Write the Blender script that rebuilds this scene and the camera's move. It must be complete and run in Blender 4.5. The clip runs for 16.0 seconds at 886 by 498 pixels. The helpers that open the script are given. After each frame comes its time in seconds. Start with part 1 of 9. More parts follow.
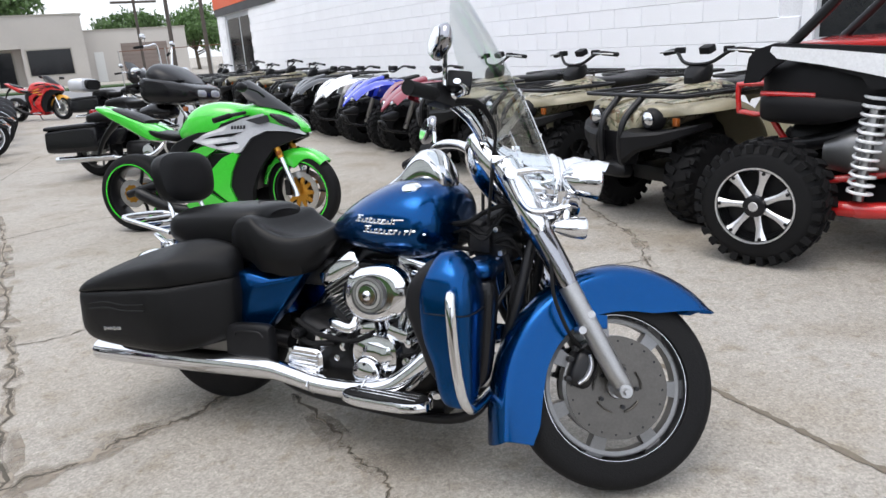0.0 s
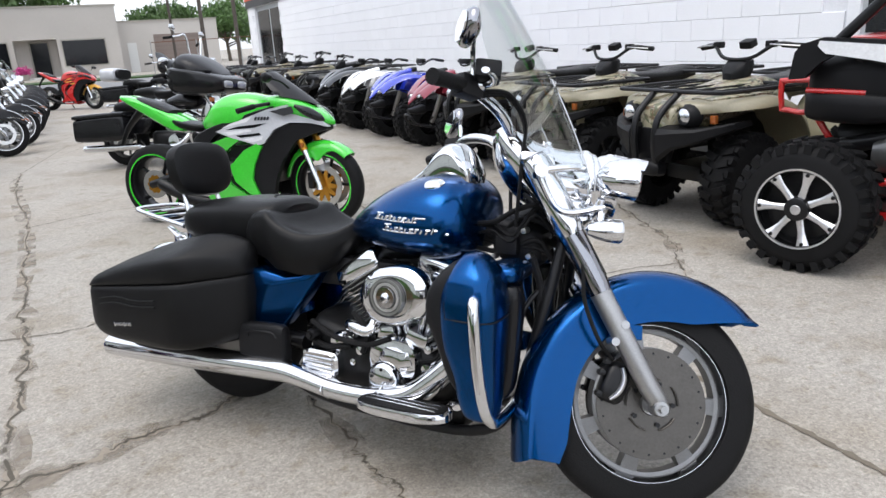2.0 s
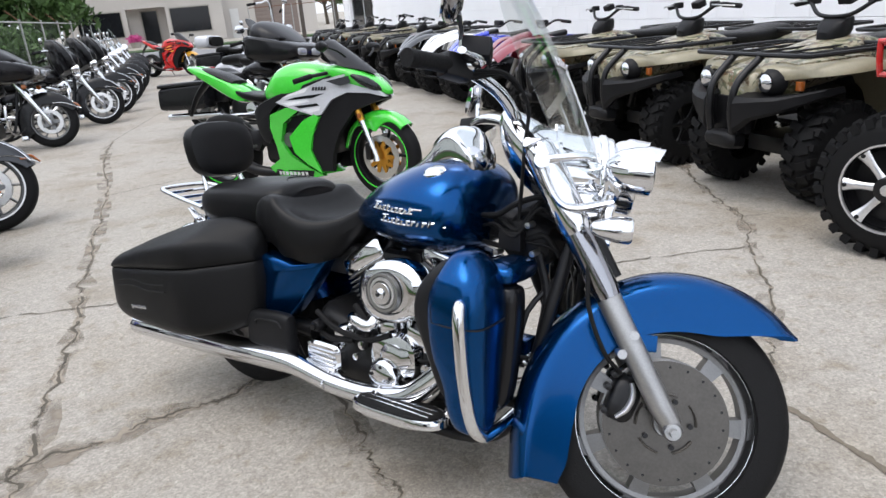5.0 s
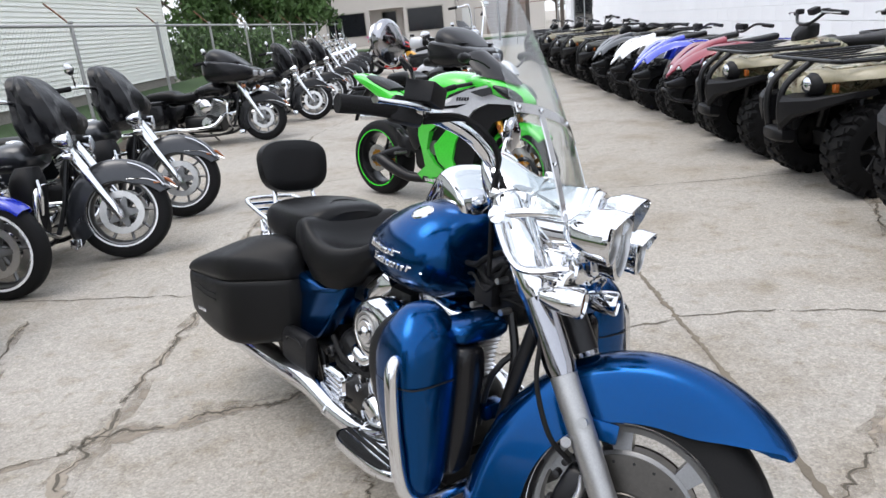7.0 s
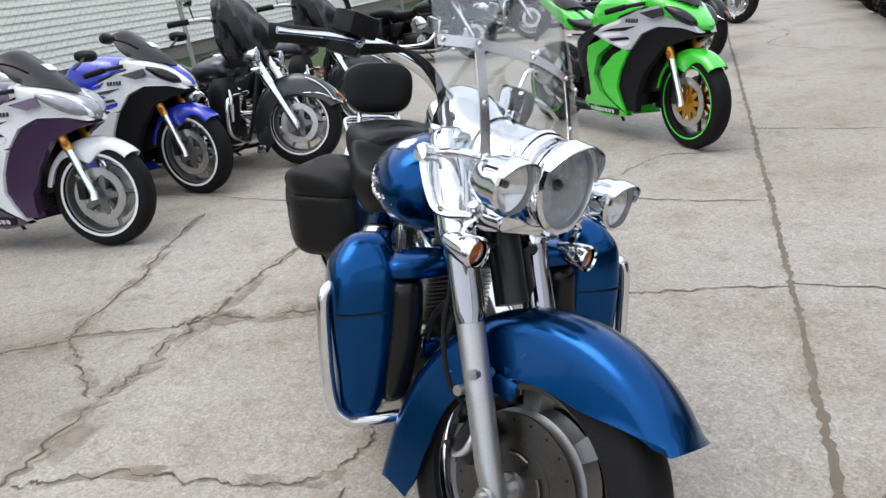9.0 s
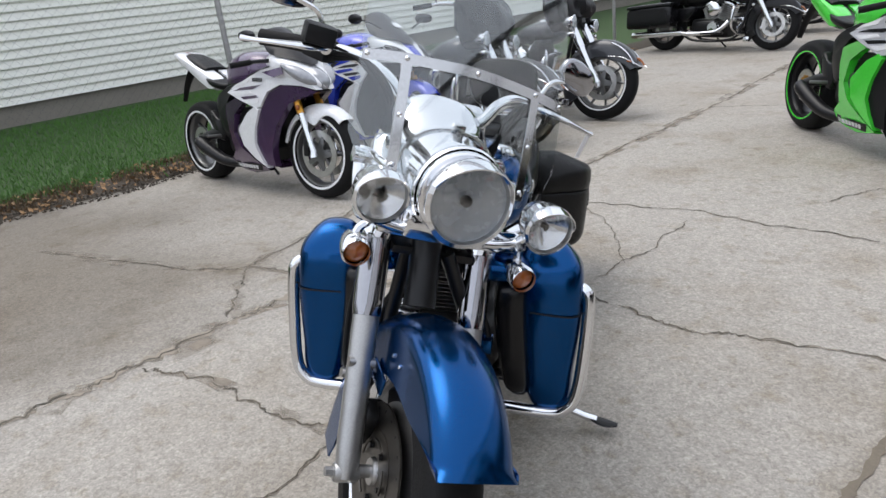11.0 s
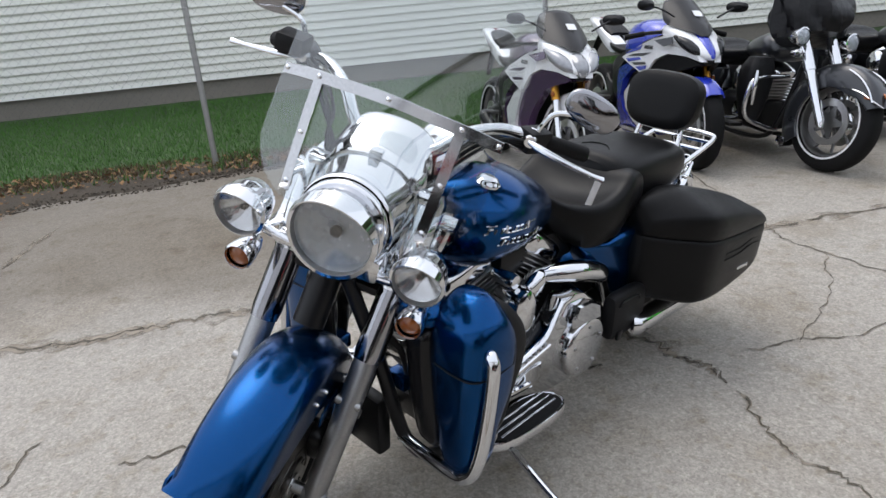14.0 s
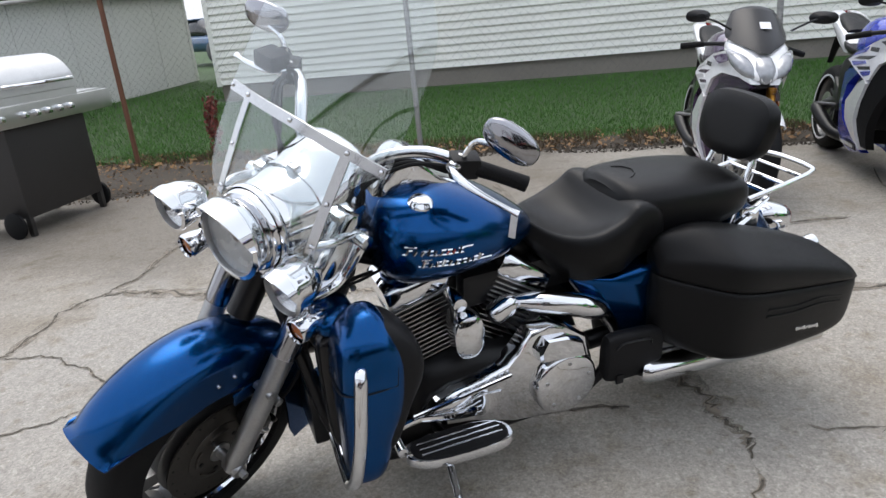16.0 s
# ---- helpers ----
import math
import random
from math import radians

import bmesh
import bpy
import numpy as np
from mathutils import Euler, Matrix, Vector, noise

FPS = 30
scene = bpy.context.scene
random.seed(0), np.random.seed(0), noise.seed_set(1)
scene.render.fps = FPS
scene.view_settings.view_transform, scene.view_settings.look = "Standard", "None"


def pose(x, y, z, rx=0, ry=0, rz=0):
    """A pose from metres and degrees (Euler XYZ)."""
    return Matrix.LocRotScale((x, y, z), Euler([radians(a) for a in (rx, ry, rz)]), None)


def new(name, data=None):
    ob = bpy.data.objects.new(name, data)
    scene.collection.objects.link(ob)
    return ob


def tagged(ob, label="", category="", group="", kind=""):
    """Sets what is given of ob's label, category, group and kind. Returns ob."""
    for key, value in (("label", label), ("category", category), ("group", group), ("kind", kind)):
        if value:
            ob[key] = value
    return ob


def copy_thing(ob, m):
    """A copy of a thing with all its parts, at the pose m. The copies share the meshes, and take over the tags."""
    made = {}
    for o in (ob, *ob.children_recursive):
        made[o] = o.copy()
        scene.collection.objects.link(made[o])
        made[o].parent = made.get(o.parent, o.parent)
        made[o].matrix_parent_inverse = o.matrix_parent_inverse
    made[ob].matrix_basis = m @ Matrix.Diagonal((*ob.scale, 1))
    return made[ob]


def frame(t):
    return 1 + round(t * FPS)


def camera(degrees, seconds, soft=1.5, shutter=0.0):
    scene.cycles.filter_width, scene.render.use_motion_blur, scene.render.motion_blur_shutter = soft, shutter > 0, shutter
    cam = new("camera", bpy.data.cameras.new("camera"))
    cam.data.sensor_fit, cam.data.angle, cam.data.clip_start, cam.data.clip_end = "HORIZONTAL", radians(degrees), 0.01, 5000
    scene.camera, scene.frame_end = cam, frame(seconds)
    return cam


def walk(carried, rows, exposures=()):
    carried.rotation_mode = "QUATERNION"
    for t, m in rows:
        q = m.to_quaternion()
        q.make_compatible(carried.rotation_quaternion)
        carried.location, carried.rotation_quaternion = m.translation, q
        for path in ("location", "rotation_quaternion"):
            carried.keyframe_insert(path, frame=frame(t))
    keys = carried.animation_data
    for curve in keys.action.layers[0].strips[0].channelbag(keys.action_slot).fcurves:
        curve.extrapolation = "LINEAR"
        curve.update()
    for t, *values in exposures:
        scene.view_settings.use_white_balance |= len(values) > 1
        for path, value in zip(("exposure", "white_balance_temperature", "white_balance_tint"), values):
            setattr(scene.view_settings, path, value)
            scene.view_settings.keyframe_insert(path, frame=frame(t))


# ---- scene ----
cam = camera(64.8, 16.0)
METRES, EYE, TILT, LEAN, TURN = 4.55, 1.271, -16.65, 3.8, 0.0
ROWS = [
    (0.0, 0.0, 0.0, 0.0, 0.0, 0.0, -0.0),
    (0.5, 0.0108, 0.0053, 0.0005, 1.44, 0.07, -1.28),
    (1.0, 0.0123, 0.0082, 0.0009, 1.86, 0.02, -1.19),
    (1.5, 0.0077, 0.0165, 0.0017, 2.37, -0.02, -1.18),
    (2.0, 0.0007, 0.0282, 0.0038, 2.06, -0.44, -1.19),
    (2.5, -0.0062, 0.0385, 0.0056, 1.13, -0.52, -1.34),
    (3.0, -0.0041, 0.0413, 0.0061, 1.0, -0.55, -1.58),
    (5.5, 0.084, 0.0757, 0.0317, 14.39, -4.36, -2.6),
    (6.0, 0.1196, 0.0837, 0.0423, 19.8, -3.39, -3.85),
    (6.5, 0.1441, 0.1049, 0.0499, 24.58, -3.62, -4.45),
    (7.0, 0.1652, 0.1301, 0.0567, 27.62, -5.17, -5.76),
    (7.5, 0.1967, 0.1478, 0.061, 31.88, -7.42, -6.13),
    (8.0, 0.2343, 0.1637, 0.0661, 37.36, -10.26, -6.95),
    (8.5, 0.2534, 0.1886, 0.0709, 41.18, -12.22, -7.34),
    (9.0, 0.2735, 0.2191, 0.0807, 47.92, -14.07, -8.31),
    (9.5, 0.3088, 0.2535, 0.0933, 55.49, -15.46, -8.98),
    (12.0, 0.3767, 0.4379, 0.1486, 85.47, -23.26, -10.81),
    (12.5, 0.3743, 0.478, 0.1612, 90.93, -24.24, -10.6),
    (13.0, 0.3748, 0.5202, 0.1735, 97.27, -25.35, -10.44),
    (13.5, 0.3544, 0.5507, 0.1787, 102.68, -27.1, -9.83),
    (14.0, 0.3325, 0.5759, 0.1862, 108.51, -28.79, -9.67),
    (14.5, 0.3108, 0.611, 0.1975, 116.53, -29.77, -8.08),
    (15.0, 0.29, 0.6452, 0.2026, 121.28, -31.49, -6.46),
    (15.5, 0.2622, 0.6783, 0.2143, 125.8, -32.88, -4.93),
    (16.0, 0.2422, 0.7225, 0.2261, 131.37, -32.91, -4.52),
]
walk(cam, [(t, pose(0, 0, EYE, TILT, LEAN, TURN) @ pose(METRES * x, METRES * y, METRES * z, 90 + pitch, roll, yaw)) for t, x, y, z, yaw, pitch, roll in ROWS],
     [(0.0, 0.91), (5.5, 0.95), (6.5, 0.99), (8.0, 0.94), (9.5, 0.79), (12.0, 0.65), (14.0, 0.60), (15.0, 0.625), (16.0, 0.72)])

# ---- world and sun: bright, thinly overcast sky ----
world = bpy.data.worlds.new("overcast_sky")
scene.world = world
world.use_nodes = True
wn = world.node_tree.nodes
wl = world.node_tree.links
wn.clear()
sky = wn.new("ShaderNodeTexSky")
sky.sky_type, sky.sun_disc = "NISHITA", False
sky.sun_elevation, sky.sun_rotation = radians(70), radians(215)
sky.air_density, sky.dust_density, sky.ozone_density = 1.0, 4.0, 1.0
hsv = wn.new("ShaderNodeHueSaturation")
hsv.inputs["Saturation"].default_value = 0.55
bg = wn.new("ShaderNodeBackground")
bg.inputs["Strength"].default_value = 0.15
wo = wn.new("ShaderNodeOutputWorld")
wl.new(sky.outputs[0], hsv.inputs["Color"])
cloud = wn.new("ShaderNodeMix")
cloud.data_type = "RGBA"
cloud.inputs[0].default_value = 0.5
cloud.inputs[7].default_value = (7.25, 7.65, 8.45, 1)
wl.new(hsv.outputs[0], cloud.inputs[6])
wl.new(cloud.outputs[2], bg.inputs["Color"])
wl.new(bg.outputs[0], wo.inputs["Surface"])
sun_data = bpy.data.lights.new("sun", "SUN")
sun_data.energy, sun_data.angle, sun_data.color = 0.5, radians(40), (1.0, 0.98, 0.95)
sun = new("sun", sun_data)
sun.matrix_world = pose(0, 0, 20, 20, 0, -35)

# ---- materials ----
MATS = {}


def mat(name, color, rough=0.5, metal=0.0, var=0.15, scale=6.0, bump=0.0, bscale=80.0, coat=0.0, tint=None, grain=0.08, spec=0.5):
    """A surface with a slow and a fine variation of colour and gloss, and a fine relief."""
    m = bpy.data.materials.new(name)
    m.use_nodes = True
    n, l = m.node_tree.nodes, m.node_tree.links
    b = n["Principled BSDF"]
    tc = n.new("ShaderNodeTexCoord")
    big, fine = n.new("ShaderNodeTexNoise"), n.new("ShaderNodeTexNoise")
    big.inputs["Scale"].default_value, big.inputs["Detail"].default_value = scale, 5
    fine.inputs["Scale"].default_value, fine.inputs["Detail"].default_value = bscale, 3
    l.new(tc.outputs["Object"], big.inputs["Vector"])
    l.new(tc.outputs["Object"], fine.inputs["Vector"])
    mix = n.new("ShaderNodeMix")
    mix.data_type = "RGBA"
    lo = tint or tuple(c * (1 - var) for c in color)
    mix.inputs[6].default_value = (*lo, 1)
    mix.inputs[7].default_value = (*[min(1, c * (1 + var)) for c in color], 1)
    l.new(big.outputs["Fac"], mix.inputs[0])
    g = n.new("ShaderNodeMix")
    g.data_type, g.blend_type = "RGBA", "MULTIPLY"
    g.inputs[0].default_value = 1.0
    ramp = n.new("ShaderNodeMapRange")
    ramp.inputs["To Min"].default_value, ramp.inputs["To Max"].default_value = 1 - 2 * grain, 1 + 2 * grain
    l.new(fine.outputs["Fac"], ramp.inputs["Value"])
    l.new(mix.outputs[2], g.inputs[6])
    l.new(ramp.outputs[0], g.inputs[7])
    l.new(g.outputs[2], b.inputs["Base Color"])
    rr = n.new("ShaderNodeMapRange")
    rr.inputs["To Min"].default_value, rr.inputs["To Max"].default_value = rough * 0.8, min(1, rough * 1.25)
    l.new(big.outputs["Fac"], rr.inputs["Value"])
    l.new(rr.outputs[0], b.inputs["Roughness"])
    b.inputs["Metallic"].default_value = metal
    b.inputs["Specular IOR Level"].default_value = spec
    b.inputs["Coat Weight"].default_value = coat
    b.inputs["Coat Roughness"].default_value = 0.04
    if bump:
        bp = n.new("ShaderNodeBump")
        bp.inputs["Strength"].default_value, bp.inputs["Distance"].default_value = bump, 0.004
        l.new(fine.outputs["Fac"], bp.inputs["Height"])
        l.new(bp.outputs[0], b.inputs["Normal"])
    MATS[name] = m
    return m


def clear_mat(name, color, gloss=0.03):
    """Clear sheet: lets light straight through, with a gloss that grows at a slant."""
    m = bpy.data.materials.new(name)
    m.use_nodes = True
    n, l = m.node_tree.nodes, m.node_tree.links
    n.remove(n["Principled BSDF"])
    tr, gl, mx, lw = n.new("ShaderNodeBsdfTransparent"), n.new("ShaderNodeBsdfGlossy"), n.new("ShaderNodeMixShader"), n.new("ShaderNodeLayerWeight")
    tr.inputs[0].default_value = (*color, 1)
    gl.inputs["Roughness"].default_value = gloss
    lw.inputs["Blend"].default_value = 0.5
    pw, ml = n.new("ShaderNodeMath"), n.new("ShaderNodeMath")
    pw.operation, ml.operation = "POWER", "MULTIPLY_ADD"
    pw.inputs[1].default_value, ml.inputs[1].default_value, ml.inputs[2].default_value = 3.0, 0.18, 0.095
    l.new(lw.outputs["Facing"], pw.inputs[0])
    l.new(pw.outputs[0], ml.inputs[0])
    l.new(ml.outputs[0], mx.inputs[0])
    l.new(tr.outputs[0], mx.inputs[1])
    l.new(gl.outputs[0], mx.inputs[2])
    l.new(mx.outputs[0], n["Material Output"].inputs["Surface"])
    MATS[name] = m
    return m


def island_tint(m, amount):
    """Each separate piece a little lighter or darker."""
    n, l = m.node_tree.nodes, m.node_tree.links
    b = n["Principled BSDF"]
    src = b.inputs["Base Color"].links[0].from_socket
    oi, ge, ad, mr, mu = n.new("ShaderNodeObjectInfo"), n.new("ShaderNodeNewGeometry"), n.new("ShaderNodeMath"), n.new("ShaderNodeMapRange"), n.new("ShaderNodeMix")
    ad.operation = "ADD"
    l.new(oi.outputs["Random"], ad.inputs[0])
    l.new(ge.outputs["Random Per Island"], ad.inputs[1])
    mr.inputs["From Max"].default_value = 2
    mr.inputs["To Min"].default_value, mr.inputs["To Max"].default_value = 1 - amount, 1 + amount
    l.new(ad.outputs[0], mr.inputs["Value"])
    mu.data_type, mu.blend_type = "RGBA", "MULTIPLY"
    mu.inputs[0].default_value = 1.0
    l.new(src, mu.inputs[6])
    l.new(mr.outputs[0], mu.inputs[7])
    l.new(mu.outputs[2], b.inputs["Base Color"])
    return m


mat("blue_paint", (0.0004, 0.052, 0.182), 0.2, 0.92, 0.06, 3, 0.0, 900, 0.22, grain=0.12, spec=0.3)
# same chrome, the reflection of dark surroundings put into its base colour
mat("chrome_dark_reflection", (0.34, 0.34, 0.36), 0.1, 1.0, 0.05, 9, grain=0.02)
mat("chrome", (0.72, 0.73, 0.75), 0.05, 1.0, 0.04, 9, grain=0.01)
mat("polished_strip", (0.50, 0.50, 0.50), 0.13, 1.0, 0.08, 14, 0.03, 200)
mat("brushed_steel", (0.42, 0.42, 0.42), 0.33, 1.0, 0.1, 14, 0.05, 200)
mat("fork_alloy", (0.36, 0.36, 0.36), 0.38, 0.9, 0.1, 20, 0.06, 260)
mat("wheel_alloy", (0.2, 0.2, 0.2), 0.36, 0.85, 0.16, 18, 0.05, 240)
mat("disc_steel", (0.62, 0.61, 0.59), 0.32, 1.0, 0.2, 22, 0.04, 150)
mat("black_vinyl", (0.0048, 0.0048, 0.0052), 0.40, 0, 0.25, 10, 0.3, 380, spec=0.2)
mat("black_leather", (0.0042, 0.0042, 0.0046), 0.36, 0, 0.25, 7, 0.18, 420, spec=0.2)
mat("black_plastic", (0.007, 0.007, 0.008), 0.46, 0, 0.25, 9, 0.15, 300, spec=0.2)
mat("black_metal", (0.009, 0.009, 0.010), 0.30, 0.1, 0.3, 12, 0.1, 120, spec=0.3)
mat("black_gloss", (0.005, 0.005, 0.006), 0.25, 0.0, 0.1, 5, coat=0.12, spec=0.25)
mat("rubber", (0.0075, 0.0075, 0.008), 0.62, 0, 0.3, 12, 0.3, 200, spec=0.15)
mat("engine_dark", (0.007, 0.007, 0.0075), 0.34, 0, 0.35, 16, 0.15, 120, spec=0.22)
mat("amber_lens", (0.26, 0.07, 0.012), 0.15, 0, 0.1, 20, coat=0.8)
mat("red_lens", (0.32, 0.01, 0.01), 0.15, 0, 0.1, 20, coat=0.8)
mat("reflector", (0.62, 0.63, 0.65), 0.14, 1.0, 0.08, 40, 0.06, 60)
mat("white_paint", (0.72, 0.73, 0.75), 0.22, 0, 0.05, 4, coat=1.0)
mat("silver_paint", (0.50, 0.51, 0.54), 0.32, 0.25, 0.06, 4, coat=1.0)
mat("green_paint", (0.045, 0.52, 0.035), 0.24, 0, 0.06, 4, coat=1.0)
mat("sport_blue", (0.015, 0.035, 0.42), 0.25, 0.1, 0.08, 4, coat=1.0)
mat("purple_paint", (0.05, 0.022, 0.07), 0.25, 0.2, 0.1, 4, coat=1.0)
mat("red_paint", (0.5, 0.015, 0.015), 0.27, 0, 0.08, 4, coat=0.8)
mat("maroon_paint", (0.20, 0.012, 0.03), 0.3, 0, 0.08, 4, coat=0.6)
mat("yellow_paint", (0.6, 0.3, 0.02), 0.3, 0, 0.08, 4, coat=0.6)
mat("charcoal_paint", (0.024, 0.026, 0.031), 0.3, 0.35, 0.1, 4, coat=0.5)
mat("gold_fork", (0.55, 0.27, 0.04), 0.28, 0.9, 0.1, 12)
mat("galvanised", (0.35, 0.35, 0.34), 0.5, 0.7, 0.2, 20, 0.1, 150)
mat("dark_screen", (0.016, 0.016, 0.018), 0.3, 0, 0.2, 6, spec=0.25)
mat("frosted_lens", (0.40, 0.44, 0.48), 0.26, 0.35, 0.25, 34, 0.4, 70, coat=0.6)
mat("lamp_glass", (0.27, 0.28, 0.30), 0.2, 0.3, 0.3, 28, 0.4, 50, coat=1.0)
mat("cast_disc", (0.105, 0.098, 0.09), 0.36, 1.0, 0.2, 22, 0.04, 150)
mat("lamp_mirror", (0.75, 0.76, 0.77), 0.1, 1.0, 0.1, 40, 0.12, 45)
mat("bright_alloy", (0.72, 0.72, 0.73), 0.3, 0.85, 0.06, 20)
clear_mat("windshield_clear", (0.93, 0.95, 0.95))
clear_mat("lens_clear", (0.93, 0.93, 0.93), 0.02)
clear_mat("smoked_screen", (0.10, 0.10, 0.11), 0.03)

# ---- geometry tools: a shape is (points, faces) ----


def join(*shapes):
    vs, fs = [], []
    for v, f in shapes:
        k = len(vs)
        vs.extend(v)
        fs.extend(tuple(i + k for i in q) for q in f)
    return vs, fs


def moved(shape, m):
    return [m @ Vector(v) for v in shape[0]], shape[1]


def mirrored(shape):
    """The same shape on the other side of the plane y = 0."""
    return [Vector((v[0], -v[1], v[2])) for v in shape[0]], [tuple(reversed(f)) for f in shape[1]]


def rings(rows, cap=True, loop=False):
    """Skin over rings of equal length."""
    n, vs, fs = len(rows[0]), [], []
    for r in rows:
        vs.extend(Vector(p) for p in r)
    last = len(rows) if loop else len(rows) - 1
    for i in range(last):
        a, b = i * n, ((i + 1) % len(rows)) * n
        for j in range(n):
            fs.append((a + j, a + (j + 1) % n, b + (j + 1) % n, b + j))
    if cap and not loop:
        fs.append(tuple(reversed(range(n))))
        fs.append(tuple((len(rows) - 1) * n + j for j in range(n)))
    return vs, fs


def spline(pts, steps=5):
    """A smooth line through points (rows of any length)."""
    p = [np.array(q, float) for q in pts]
    if len(p) < 3 or steps < 2:
        return p
    p = [2 * p[0] - p[1], *p, 2 * p[-1] - p[-2]]
    out = []
    for i in range(1, len(p) - 2):
        for k in range(steps):
            t = k / steps
            out.append(0.5 * (2 * p[i] + (p[i + 1] - p[i - 1]) * t + (2 * p[i - 1] - 5 * p[i] + 4 * p[i + 1] - p[i + 2]) * t * t + (3 * p[i] - p[i - 1] - 3 * p[i + 1] + p[i + 2]) * t ** 3))
    out.append(p[-2])
    return out


def tube(pts, rad, seg=10, steps=5, flat=1.0, up=(0, 0, 1)):
    """A round (or flattened) bar along a smooth line; rad: one radius or one for each point."""
    rr = rad if isinstance(rad, (list, tuple)) else [rad] * len(pts)
    line = spline([(*p, r) for p, r in zip(pts, rr)], steps)
    rows, side = [], None
    for i, q in enumerate(line):
        a, b = Vector(line[max(0, i - 1)][:3]), Vector(line[min(len(line) - 1, i + 1)][:3])
        d = (b - a).normalized()
        if side is None:
            side = d.cross(Vector(up))
            if side.length < 1e-3:
                side = d.cross(Vector((1, 0, 0)))
        side = (side - d * side.dot(d)).normalized()
        other = d.cross(side)
        c = Vector(q[:3])
        rows.append([c + side * (math.cos(2 * math.pi * k / seg) * q[3]) + other * (math.sin(2 * math.pi * k / seg) * q[3] * flat) for k in range(seg)])
    return rings(rows)


def lathe(profile, seg=32, axis="y", loop=False):
    """Turned shape: profile of (radius, along) about an axis."""
    rows = []
    for r, a in profile:
        row = []
        for k in range(seg):
            c, s = r * math.cos(2 * math.pi * k / seg), r * math.sin(2 * math.pi * k / seg)
            row.append({"y": (c, a, -s), "x": (a, c, s), "z": (c, s, a)}[axis])
        rows.append(row)
    return rings(rows, cap=False, loop=loop)


def slab(x0, x1, y0, y1, z0, z1, bevel=0.0):
    v = [(x, y, z) for x in (x0, x1) for y in (y0, y1) for z in (z0, z1)]
    f = [(0, 1, 3, 2), (4, 6, 7, 5), (0, 4, 5, 1), (2, 3, 7, 6), (0, 2, 6, 4), (1, 5, 7, 3)]
    if not bevel:
        return [Vector(p) for p in v], f
    bm = bmesh.new()
    w = [bm.verts.new(p) for p in v]
    for q in f:
        bm.faces.new([w[i] for i in q])
    bmesh.ops.bevel(bm, geom=bm.edges[:], offset=bevel, segments=2, affect="EDGES", profile=0.6)
    bm.verts.index_update()
    out = [x.co.copy() for x in bm.verts], [tuple(x.index for x in q.verts) for q in bm.faces]
    bm.free()
    return out


def section(x, y, z, w, up, down, p=2.4, seg=20):
    """A rounded ring across x: half width w, height above and depth below its middle, squareness p."""
    row = []
    for k in range(seg):
        a = 2 * math.pi * k / seg
        c, s = math.cos(a), math.sin(a)
        e = 2.0 / p
        row.append((x, y + w * math.copysign(abs(c) ** e, c), z + (up if s > 0 else down) * math.copysign(abs(s) ** e, s)))
    return row


def body(stations, steps=4, seg=20):
    """A rounded body along x: rows of x, y, z, half width, up, down, squareness."""
    return rings([section(*q, seg=seg) for q in spline(stations, steps)])


def plate(outline, y0, y1, bevel=0.0):
    """A plate cut to an outline of (x, z), from y0 to y1, its edges eased."""
    n = len(outline)
    cx, cz = sum(p[0] for p in outline) / n, sum(p[1] for p in outline) / n

    def at(y, k):
        return [(cx + (x - cx) * k, y, cz + (z - cz) * k) for x, z in outline]

    lo, hi = min(y0, y1), max(y0, y1)
    rows = [at(hi, 1 - bevel), at(hi - bevel * 0.05, 1), at(lo + bevel * 0.05, 1), at(lo, 1 - bevel)] if bevel else [at(hi, 1), at(lo, 1)]
    return rings(rows)


def arch(cx, cz, r0, r1, a0, a1, half, skirt, seg=24, thick=0.006, peak=0.0):
    """A mudguard: a rounded channel about a wheel's axle; r1 outer radius at both ends r0..r1, angles in degrees from ahead."""
    prof = []
    m = 12
    for k in range(m + 1):
        u = -1 + 2 * k / m
        prof.append(u)
    rows = []
    for i in range(seg + 1):
        t = i / seg
        a = radians(a0 + (a1 - a0) * t)
        r = r0 + (r1 - r0) * t
        d = skirt(t) if callable(skirt) else skirt
        outer, inner = [], []
        for u in prof:
            e = abs(u) ** 3.2
            drop = d * e
            wy = half * math.copysign(min(1, abs(u) * 1.18) ** 0.75, u)
            crown = peak * (1 - abs(u)) ** 2
            outer.append(((r - drop + crown), wy))
            inner.append(((r - drop + crown - thick), wy * (1 - thick / half)))
        ring = outer + inner[::-1]
        rows.append([(cx + q[0] * math.cos(a), q[1], cz + q[0] * math.sin(a)) for q in ring])
    return rings(rows)


# ---- objects ----


def mesh_of(name, shape, material, smooth=40):
    me = bpy.data.meshes.new(name)
    me.from_pydata([tuple(v) for v in shape[0]], [], shape[1])
    me.materials.append(MATS[material] if isinstance(material, str) else material)
    if smooth:
        me.polygons.foreach_set("use_smooth", [True] * len(me.polygons))
        me.set_sharp_from_angle(angle=radians(smooth))
    return me


def part(name, shape, material, parent, label="", smooth=40):
    ob = new(name, mesh_of(name, shape, material, smooth))
    ob.parent = parent
    if label:
        ob["label"] = label
    return ob


def thing(name, label, category, m, group="", kind=""):
    ob = new(name)
    ob.empty_display_size = 0.1
    ob.matrix_basis = m
    return tagged(ob, label, category, group, kind)


def structure(name, shape, material, label, category, smooth=0):
    return tagged(new(name, mesh_of(name, shape, material, smooth)), label, category, kind="structure")

# ---- the lot: x across it (towards the white wall), y along it, turned in the world ----
LOT = pose(0, 0, -0.03, 0, 0, 29.5)


